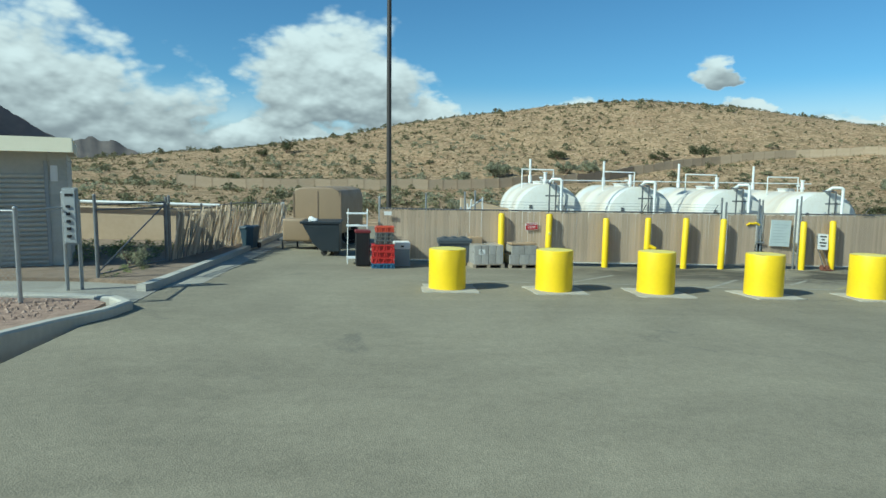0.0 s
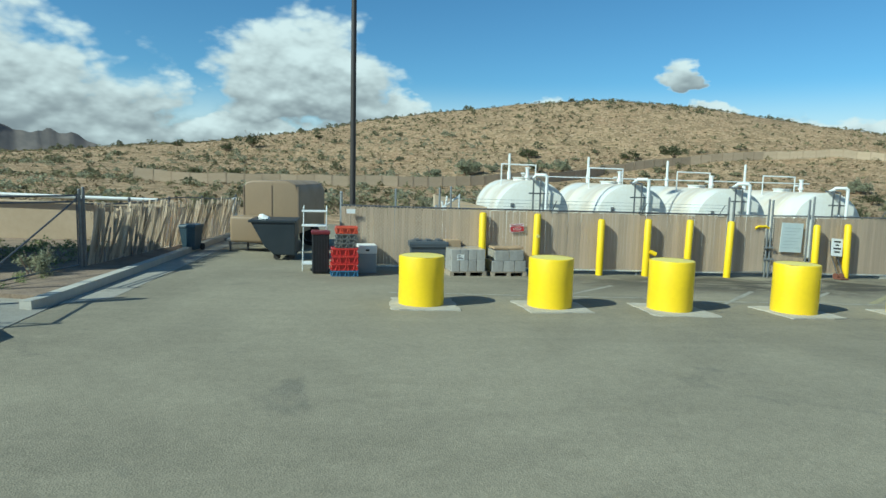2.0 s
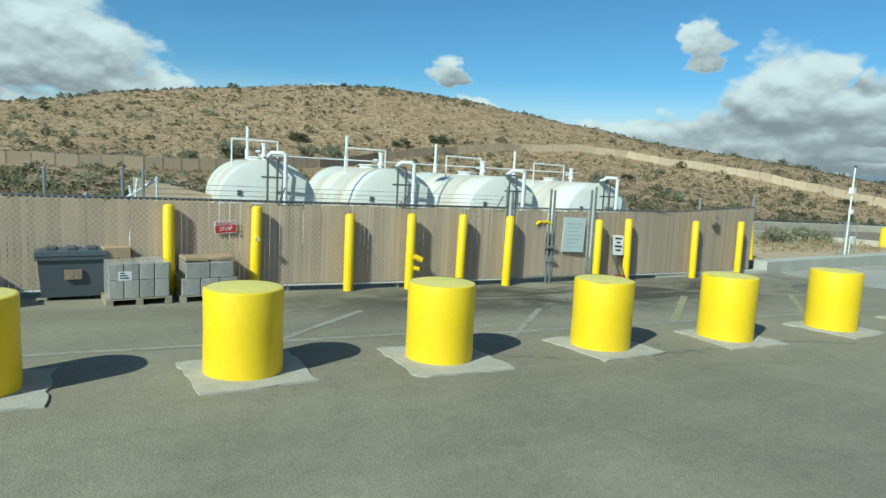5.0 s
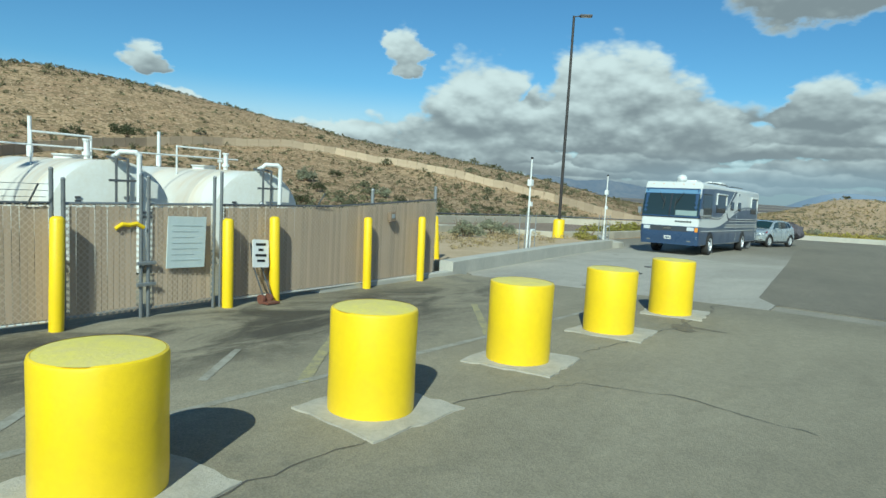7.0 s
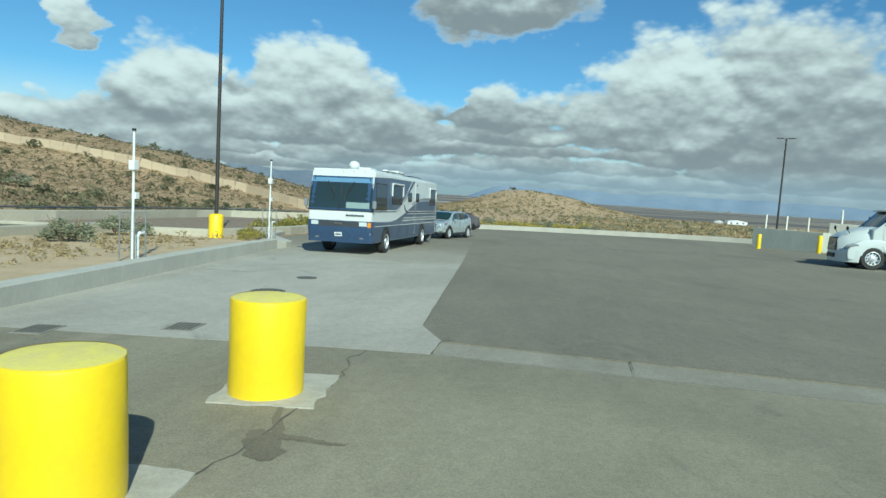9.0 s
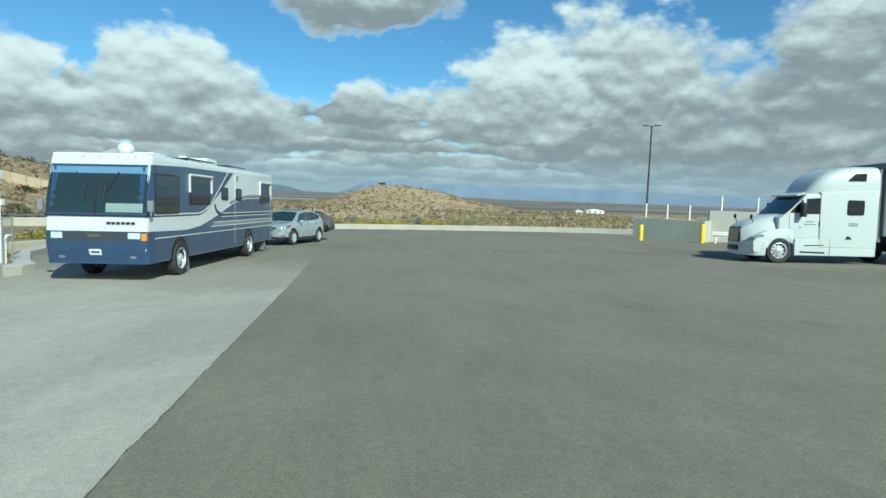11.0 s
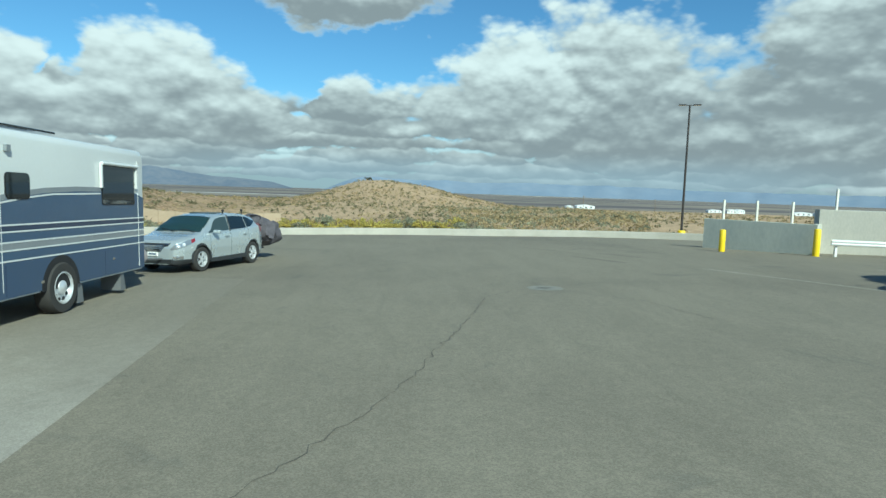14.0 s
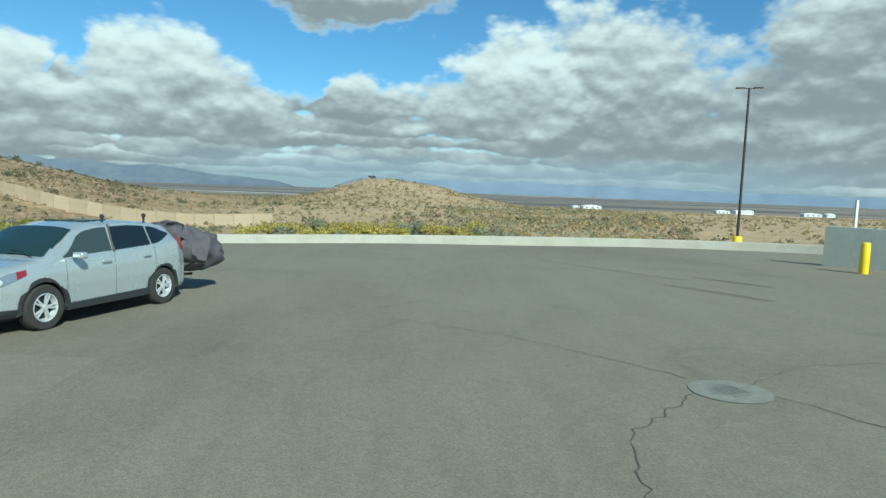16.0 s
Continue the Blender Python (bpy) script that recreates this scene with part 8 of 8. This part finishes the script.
def wheelie_bin():
    ob = thing("wheelie_bin", at(-5.18, 19.3, -12, 0.03), "dark blue plastic wheelie bin on the dirt strip", "bin")
    BIN = material("blue_bin_plastic", (0.06, 0.10, 0.13), 0.5, amount=0.5)
    bm = bmesh.new()
    loft(bm, [[(-w, -d, z), (w, -d, z), (w, d, z), (-w, d, z)] for w, d, z in ((0.165, 0.18, 0.04), (0.21, 0.24, 0.60), (0.225, 0.25, 0.61), (0.225, 0.25, 0.65))])
    part("body", bm, BIN, ob)
    bm = bmesh.new()
    loft(bm, [[(-w, -d, z), (w, -d, z), (w, d, z), (-w, d, z)] for w, d, z in ((0.235, 0.27, 0.65), (0.225, 0.25, 0.70), (0.15, 0.17, 0.72))])
    part("lid", bm, BIN, ob)
    for x in (-0.2, 0.2):
        bm = bmesh.new()
        cyl(bm, (x - 0.03, 0.22, 0.09), (x + 0.03, 0.22, 0.09), 0.09, seg=16)
        part("wheel", bm, RUBBER, ob)
    bm = bmesh.new()
    cyl(bm, (-0.16, 0.28, 0.63), (0.16, 0.28, 0.63), 0.018, seg=8)
    part("handle", bm, BIN, ob)


wheelie_bin()

BROWN = material("brown_trailer_paint", (0.30, 0.215, 0.13), 0.55, other=(0.25, 0.18, 0.11), scale=1.5, amount=0.6)
cargo = thing("cargo_trailer", at(-3.2, 20.15, -10.5), "brown enclosed cargo trailer with a rounded roof", "trailer")
bm = bmesh.new()
prof = [(-0.8, 0.5), (0.8, 0.5), (0.8, 1.66), (0.7, 1.88), (0.46, 1.98), (-0.5, 1.98), (-0.72, 1.92), (-0.8, 1.78)]
prism(bm, prof, lambda u, v: (u, 0.0, v), lambda u, v: (u, 3.4, v), 0.05, 3)
part("box_body", bm, BROWN, cargo, smooth=True)
for x in (-0.78, 0.02, 0.78):
    bm = bmesh.new()
    box(bm, x - 0.015, x + 0.015, -0.015, 0.0, 0.55, 1.85)
    part("panel_seam", bm, BLOCK_DARK, cargo)
bm = bmesh.new()
box(bm, -0.92, 0.0, -0.75, -0.05, 0.28, 1.0, 0.08, 3)
part("tongue_box", bm, BROWN, cargo, "brown lower nose box", smooth=True)
bm = bmesh.new()
box(bm, -1.15, 0.4, -0.55, 0.0, 0.28, 0.36, 0.01)
part("drawbar", bm, DARK_STEEL, cargo)
for x in (-1.1, 1.15):
    for y in (1.5,):
        wheel(cargo, x * 0.66, y, 0.33, 0.2, 1 if x > 0 else -1, 5)
for x in (-0.7, 0.7):
    bm = bmesh.new()
    cyl(bm, (x, 0.1, 0.0), (x, 0.1, 0.5), 0.03, seg=8)
    part("jack_leg", bm, DARK_STEEL, cargo)
bm = bmesh.new()
cyl(bm, (-1.0, -0.5, 0.0), (-1.0, -0.5, 0.35), 0.03, seg=8)
part("jack_leg", bm, DARK_STEEL, cargo)

DUMP = material("black_dumpster_paint", (0.022, 0.03, 0.036), 0.45, other=(0.035, 0.042, 0.048), scale=2, amount=0.8)
hopper = thing("tipping_hopper", at(-2.75, 17.75, 0), "black steel tipping hopper on small castor wheels", "dumpster")
bm = bmesh.new()
prism(bm, [(-0.68, 0.96), (0.40, 0.96), (0.40, 0.12), (-0.12, 0.14), (-0.35, 0.35)], lambda u, v: (u, 0.0, v), lambda u, v: (u, 1.3, v), 0.02)
part("bucket", bm, DUMP, hopper)
bm = bmesh.new()
box(bm, -0.73, 0.44, -0.03, 1.33, 0.94, 1.0, 0.01)
part("rim", bm, DUMP, hopper)
for x in (-0.05, 0.3):
    for y in (0.1, 1.2):
        bm = bmesh.new()
        cyl(bm, (x, y - 0.03, 0.09), (x, y + 0.03, 0.09), 0.09, seg=16)
        part("castor", bm, RUBBER, hopper)
rings = [[(0.15 * k * math.cos(a) - 0.38, 0.3 + 0.12 * k * math.sin(a), 0.99 + z * 0.6) for a in [2 * math.pi * i / 14 for i in range(14)]] for k, z in ((0.9, 0.0), (1.0, 0.06), (0.7, 0.13), (0.25, 0.17))]
crumpled("rubbish_bag", rings, WHITE_PAINT, at(-2.75, 17.75, 0), "crumpled white rubbish on the hopper's rim", "rubbish", 0.07, 8.0)

rack = thing("shelf_rack", at(-1.8, 16.05, 3), "white-painted steel shelf rack standing empty", "rack")
for x in (-0.25, 0.25):
    for y in (-0.2, 0.2):
        bm = bmesh.new()
        cyl(bm, (x, y, 0), (x + 0.03, y, 1.45), 0.011, seg=8)
        part("leg", bm, PIPE_WHITE, rack)
for z in (0.15, 1.0, 1.32):
    bm = bmesh.new()
    box(bm, -0.27, 0.29, -0.22, 0.22, z, z + 0.025, 0.005)
    part("shelf", bm, PIPE_WHITE, rack)
cart = thing("utility_cart", at(-1.64, 15.62, 4), "black ribbed plastic cart with a dark red rim", "cart")
bm = bmesh.new()
box(bm, -0.18, 0.18, -0.22, 0.22, 0.02, 0.88, 0.02)
part("body", bm, BLACK, cart)
for i in range(6):
    bm = bmesh.new()
    box(bm, -0.17 + i * 0.06, -0.15 + i * 0.06, -0.235, -0.215, 0.06, 0.84)
    part("rib", bm, TRIM, cart)
bm = bmesh.new()
box(bm, -0.2, 0.2, -0.24, 0.24, 0.86, 0.93, 0.02)
part("rim", bm, material("dark_red_plastic", (0.16, 0.02, 0.025), 0.5), cart)

RED = material("red_crate_plastic", (0.55, 0.035, 0.03), 0.45, other=(0.45, 0.03, 0.03), scale=4, amount=0.5)
CORAL = material("coral_crate_plastic", (0.62, 0.10, 0.05), 0.45, amount=0.4)
BLUEC = material("blue_crate_plastic", (0.06, 0.17, 0.30), 0.45, amount=0.4)
GREYC = material("grey_crate_plastic", (0.17, 0.17, 0.16), 0.55, amount=0.5)


def crate(x, y, z, wd, dp, h, mat, label):
    ob = thing("crate", at(x, y, 4, z), label, "crate", "stack of plastic crates")
    bm = bmesh.new()
    box(bm, -wd / 2, wd / 2, -dp / 2, dp / 2, 0.0, h * 0.14, 0.006)
    part("base", bm, mat, ob)
    bm = bmesh.new()
    for s in (-1, 1):
        box(bm, -wd / 2, wd / 2, s * dp / 2 - 0.012, s * dp / 2 + 0.012, h * 0.78, h * 0.98, 0.004)
        box(bm, s * wd / 2 - 0.012, s * wd / 2 + 0.012, -dp / 2, dp / 2, h * 0.78, h * 0.98, 0.004)
    part("rim", bm, mat, ob)
    for i in range(7):
        bm = bmesh.new()
        u = -wd / 2 + wd * i / 6
        cyl(bm, (u, -dp / 2, h * 0.1), (u + (0.03 if i % 2 else -0.03), -dp / 2, h * 0.8), 0.013, seg=6)
        part("bar", bm, mat, ob)
    bm = bmesh.new()
    box(bm, -wd / 2 + 0.02, wd / 2 - 0.02, -dp / 2 + 0.03, dp / 2 - 0.03, 0.02, h * 0.85)
    part("inner", bm, mat, ob)
    return ob


crate(-1.12, 15.28, 0.0, 0.56, 0.42, 0.13, BLUEC, "blue plastic crate at the foot of the stack")
crate(-1.13, 15.28, 0.13, 0.56, 0.42, 0.15, RED, "red plastic crate in a stack")
crate(-1.11, 15.28, 0.28, 0.54, 0.41, 0.16, RED, "red plastic crate in a stack")
crate(-1.12, 15.28, 0.44, 0.54, 0.41, 0.17, RED, "red plastic crate in a stack")
crate(-1.10, 15.30, 0.61, 0.44, 0.36, 0.10, GREYC, "grey plastic tray in the crate stack")
crate(-1.09, 15.30, 0.71, 0.44, 0.36, 0.10, GREYC, "grey plastic tray in the crate stack")
crate(-1.08, 15.30, 0.81, 0.44, 0.36, 0.10, GREYC, "grey plastic tray in the crate stack")
crate(-1.08, 15.30, 0.91, 0.45, 0.36, 0.15, CORAL, "coral red crate on top of the stack")
freezer = thing("ice_chest", at(-0.62, 15.95, 2), "white and grey steel cabinet beside the crates", "cabinet")
bm = bmesh.new()
box(bm, -0.22, 0.2, -0.25, 0.25, 0.0, 0.44, 0.015)
part("body", bm, GREY_DOOR, freezer)
bm = bmesh.new()
box(bm, -0.23, 0.21, -0.26, 0.26, 0.44, 0.62, 0.02)
part("lid", bm, WHITE_PAINT, freezer)
bm = bmesh.new()
box(bm, -0.04, 0.04, -0.275, -0.255, 0.5, 0.54)
part("latch", bm, BLACK, freezer)

BINGREY = material("grey_bin_plastic", (0.085, 0.10, 0.115), 0.5, other=(0.06, 0.07, 0.08), scale=2, amount=0.7)
tote = thing("storage_bin", at(0.80, 16.3, 2), "large dark grey plastic bin with a ribbed lid", "bin")
bm = bmesh.new()
loft(bm, [[(-w, -d, z), (w, -d, z), (w, d, z), (-w, d, z)] for w, d, z in ((0.38, 0.26, 0.06), (0.42, 0.30, 0.6), (0.45, 0.33, 0.6), (0.45, 0.33, 0.66))])
part("body", bm, BINGREY, tote)
bm = bmesh.new()
loft(bm, [[(-w, -d, z), (w, -d, z), (w, d, z), (-w, d, z)] for w, d, z in ((0.46, 0.34, 0.66), (0.45, 0.33, 0.72), (0.36, 0.25, 0.745))])
part("lid", bm, BINGREY, tote)
for x in (-0.25, 0.0, 0.25):
    bm = bmesh.new()
    box(bm, x - 0.06, x + 0.06, -0.28, 0.25, 0.73, 0.775, 0.012)
    part("lid_rib", bm, BINGREY, tote)
bm = bmesh.new()
box(bm, -0.1, 0.12, -0.325, -0.30, 0.32, 0.46)
part("label", bm, DIRT, tote)

PALLET = material("pallet_wood", (0.42, 0.35, 0.26), 0.85, other=(0.30, 0.25, 0.19), scale=4, amount=0.9, random_tone=0.15)
WRAP = material("wrapped_cartons", (0.43, 0.41, 0.375), 0.3, other=(0.30, 0.285, 0.265), scale=4, fine=14, amount=0.9, coat=0.5, bump=0.4, bump_scale=12, random_tone=0.12)
CARD = material("cardboard", (0.42, 0.30, 0.18), 0.85, other=(0.36, 0.25, 0.15), scale=5, amount=0.6, random_tone=0.1)


def pallet_load(x, y, yaw, layers, label):
    pal = thing("pallet", at(x, y, yaw), "weathered wooden pallet under wrapped cartons", "pallet", "pallets at the fence")
    for k in range(5):
        bm = bmesh.new()
        box(bm, -0.43, 0.43, -0.36 + k * 0.165, -0.27 + k * 0.165, 0.09, 0.11)
        part("deck_board", bm, PALLET, pal)
    for k in range(3):
        bm = bmesh.new()
        box(bm, -0.43 + k * 0.385, -0.34 + k * 0.385, -0.36, 0.4, 0.0, 0.09)
        part("runner", bm, PALLET, pal)
    z = 0.11
    for count, w0, h, mat in layers:
        wd = w0 / count
        for i in range(count):
            c = thing("carton", at(x, y, yaw, z) @ Matrix.Translation((-w0 / 2 + wd * (i + 0.5), 0, 0)), label, "carton", "cartons on pallets")
            bm = bmesh.new()
            box(bm, -wd / 2 + 0.004, wd / 2 - 0.004, -0.35, 0.36, 0.002, h, 0.012)
            part("box", bm, mat, c)
            bm = bmesh.new()
            box(bm, -wd / 2 + 0.01, wd / 2 - 0.01, -0.02, 0.03, h, h + 0.003)
            part("tape", bm, CARD, c)
        z += h
    return z


z = pallet_load(1.62, 15.85, 5, ((4, 0.80, 0.26, WRAP), (4, 0.80, 0.24, WRAP)), "grey carton in clear plastic wrap on a pallet")
box_on = thing("carton", at(1.38, 16.15, 8, z), "plain brown cardboard box on the wrapped cartons", "carton")
bm = bmesh.new()
box(bm, -0.19, 0.17, -0.13, 0.15, 0.0, 0.16, 0.008)
part("box", bm, CARD, box_on)
sheet = thing("shipping_label", at(1.45, 15.485, 5, 0.36), "white shipping label on the wrapped cartons", "label")
bm = bmesh.new()
box(bm, -0.07, 0.1, -0.004, 0.004, 0.0, 0.13)
part("sheet", bm, WHITE_PAINT, sheet)
for k in range(3):
    bm = bmesh.new()
    box(bm, -0.05, 0.07 - 0.03 * k, -0.007, -0.003, 0.03 + 0.035 * k, 0.045 + 0.035 * k)
    part("print_bar", bm, BLACK, sheet)
z = pallet_load(2.60, 15.95, 4, ((3, 0.82, 0.25, WRAP), (2, 0.70, 0.24, WRAP)), "grey carton in torn plastic wrap on a pallet")
for dx, dy, wd, tl in ((-0.18, -0.1, 0.34, 3), (0.2, 0.0, 0.36, -4)):
    flat_box = thing("flattened_carton", at(2.6 + dx, 15.95 + dy, 6, z) @ pose(0, 0, 0.01, 0, tl, 0), "flattened brown cardboard on the pallet load", "carton")
    bm = bmesh.new()
    box(bm, -wd / 2, wd / 2, -0.2, 0.22, 0.0, 0.05, 0.01)
    part("sheet", bm, CARD, flat_box)


# ---- signs on the fence ----
def lettering(text, size, mat, parent, m, label=""):
    cu = bpy.data.curves.new("lettering", "FONT")
    cu.body, cu.size, cu.align_x, cu.align_y, cu.extrude = text, size, "CENTER", "CENTER", 0.002
    cu.materials.append(mat)
    ob = new("lettering", cu)
    ob.parent = parent
    ob.matrix_basis = m
    if label:
        ob["label"] = label
    return ob


SIGN_RED = material("sign_red", (0.45, 0.03, 0.035), 0.5, amount=0.4)
stop = thing("stop_sign_plate", pose(2.95, 16.21, lot(3, 16.2) + 1.09, 0, -4, 0), "white sign with red band reading emergency stop", "sign")
bm = bmesh.new()
prism(bm, rounded(-0.175, 0.175, -0.10, 0.10, 0.02), lambda u, v: (u, 0, v), lambda u, v: (u, 0.012, v))
part("plate", bm, WHITE_PAINT, stop)
bm = bmesh.new()
prism(bm, rounded(-0.165, 0.165, -0.09, 0.03, 0.008), lambda u, v: (u, -0.003, v), lambda u, v: (u, 0.004, v))
part("red_band", bm, SIGN_RED, stop)
bm = bmesh.new()
prism(bm, rounded(-0.165, 0.165, 0.085, 0.092, 0.002), lambda u, v: (u, -0.003, v), lambda u, v: (u, 0.004, v))
part("border", bm, SIGN_RED, stop)
lettering("EMERGENCY", 0.055, SIGN_RED, stop, pose(0, -0.006, 0.056, 90, 0, 0))
lettering("STOP", 0.085, WHITE_PAINT, stop, pose(0, -0.006, -0.03, 90, 0, 0))

FADED_PRINT = material("faded_print", (0.46, 0.52, 0.51), 0.6, amount=0.4)
notice = thing("notice_board", pose(10.33, 16.34, lot(10.3, 16.3) + 1.05, 0, 2, 0), "pale weathered notice sheet fixed to the gate", "sign")
bm = bmesh.new()
box(bm, -0.31, 0.31, -0.008, 0.008, -0.38, 0.38, 0.004)
part("sheet", bm, material("faded_notice", (0.62, 0.68, 0.66), 0.6, other=(0.52, 0.58, 0.56), scale=3, amount=0.8), notice)
for k in range(7):
    bm = bmesh.new()
    box(bm, -0.24, 0.24 - 0.06 * (k % 3), -0.012, -0.007, 0.24 - k * 0.085, 0.252 - k * 0.085)
    part("print_bar", bm, FADED_PRINT, notice)
tag = thing("caution_tag", pose(9.47, 16.33, lot(9.5, 16.3) + 1.29, 0, 0, 0), "curled yellow caution strip on the gate", "tag")
bm = bmesh.new()
tube(bm, [(-0.2, 0, -0.03), (-0.1, 0, 0.03), (0.0, 0, 0.02), (0.1, 0, 0.035), (0.2, 0, -0.02)], 0.03, 8)
part("strip", bm, YELLOW, tag)
RUST = material("rusty_red_paint", (0.20, 0.07, 0.045), 0.7, other=(0.12, 0.06, 0.04), scale=8, amount=0.9)
hand = thing("sign_trolley", pose(11.64, 16.22, lot(11.64, 16.22), 0, 0, 0), "white notice leaning on a rusty red hand trolley", "trolley")
for x in (-0.02, 0.14):
    bm = bmesh.new()
    tube(bm, [(x + 0.02, -0.05, 0.08), (x - 0.06, 0.15, 0.62), (x - 0.1, 0.18, 1.0)], 0.014, 6)
    part("tube", bm, DARK_STEEL, hand)
    bm = bmesh.new()
    cyl(bm, (x - 0.025, 0.0, 0.08), (x + 0.025, 0.0, 0.08), 0.08, seg=16)
    part("wheel", bm, RUST, hand)
bm = bmesh.new()
box(bm, -0.05, 0.2, -0.2, 0.0, 0.02, 0.05)
part("toe_plate", bm, RUST, hand)
card = new("notice")
card.parent = hand
card.matrix_basis = pose(0.02, 0.10, 0.83, -8, 4, 0)
bm = bmesh.new()
prism(bm, rounded(-0.16, 0.16, -0.23, 0.23, 0.02), lambda u, v: (u, -0.01, v), lambda u, v: (u, 0.005, v))
part("sheet", bm, WHITE_PAINT, card)
for k, wd in enumerate((0.2, 0.1, 0.22, 0.16)):
    bm = bmesh.new()
    box(bm, -wd / 2, wd / 2, -0.015, -0.008, 0.13 - k * 0.09, 0.17 - k * 0.09)
    part("print_bar", bm, BLACK, card)
meter = thing("junction_box", pose(15.2, 16.52, lot(15.2, 16.5) + 1.46), "small dark box with a pale plate on the fence", "junction box")
bm = bmesh.new()
box(bm, -0.08, 0.08, -0.05, 0.04, -0.1, 0.1, 0.01)
part("case", bm, BLOCK_DARK, meter)
bm = bmesh.new()
box(bm, -0.05, 0.05, -0.058, -0.048, -0.03, 0.06)
part("plate", bm, GREY_DOOR, meter)
small = thing("small_sign", pose(-0.98, 16.18, lot(-1, 16.2) + 1.35), "small white sign plate on a thin stake", "sign")
bm = bmesh.new()
box(bm, -0.1, 0.1, -0.006, 0.006, -0.05, 0.05)
part("plate", bm, WHITE_PAINT, small)
bm = bmesh.new()
cyl(bm, (0, 0.01, -1.35), (0, 0.01, 0.0), 0.008, seg=6)
part("stake", bm, DARK_STEEL, small)
# things that stand behind the fence
for n, (x, y, h) in enumerate(((0.3, 19.5, 1.62), (1.6, 19.8, 1.7), (2.0, 20.2, 1.75))):
    bm = bmesh.new()
    steel_post(bm, x, y, lot(x, y) - 0.1, lot(x, y) + h + 0.25, 0.03)
    solid("yard_post", bm, STEEL, "bare steel post standing in the tank yard", "post", m=Matrix.Identity(4))
spool = thing("pipe_frame", pose(2.05, 20.3, lot(2.0, 20.3) + 0.0), "pale tangle of pipe and frame in the tank yard", "frame")
for a, b in (((-0.35, 0, 0), (-0.15, 0, 1.75)), ((-0.1, 0, 0), (-0.3, 0, 1.6)), ((0.2, 0, 0), (0.22, 0, 1.8)), ((-0.35, 0, 1.35), (0.22, 0, 1.75))):
    bm = bmesh.new()
    cyl(bm, a, b, 0.03, seg=8)
    part("bar", bm, PIPE_WHITE, spool)
bm = bmesh.new()
prism(bm, [(2.2, 0.0), (4.2, 0.0), (4.2, 1.35), (2.2, 1.75)], lambda u, v: (u - 0.2, 23.6, lot(u, 23.6) + v), lambda u, v: (u - 0.2, 24.0, lot(u, 24) + v))
solid("dirt_bank", bm, BLOCK_TAN, "tan sloped block bank beside the tanks", "wall", "structure")

# ---- fence slats, one by one ----
rng = random.Random(5)
x = -1.15
while x < 17.12:
    if not (8.42 < x < 8.66 or 9.59 < x < 9.79 or 10.79 < x < 11.02):
        parent = gate if 8.6 < x < 10.9 else fence
        slat(parent, x, fence_y(x) + 0.004, low(x) + 0.03, fence_top(x) - rng.uniform(0.02, 0.05), SLAT, "slat", rng.uniform(-0.3, 0.3))
    x += 0.081
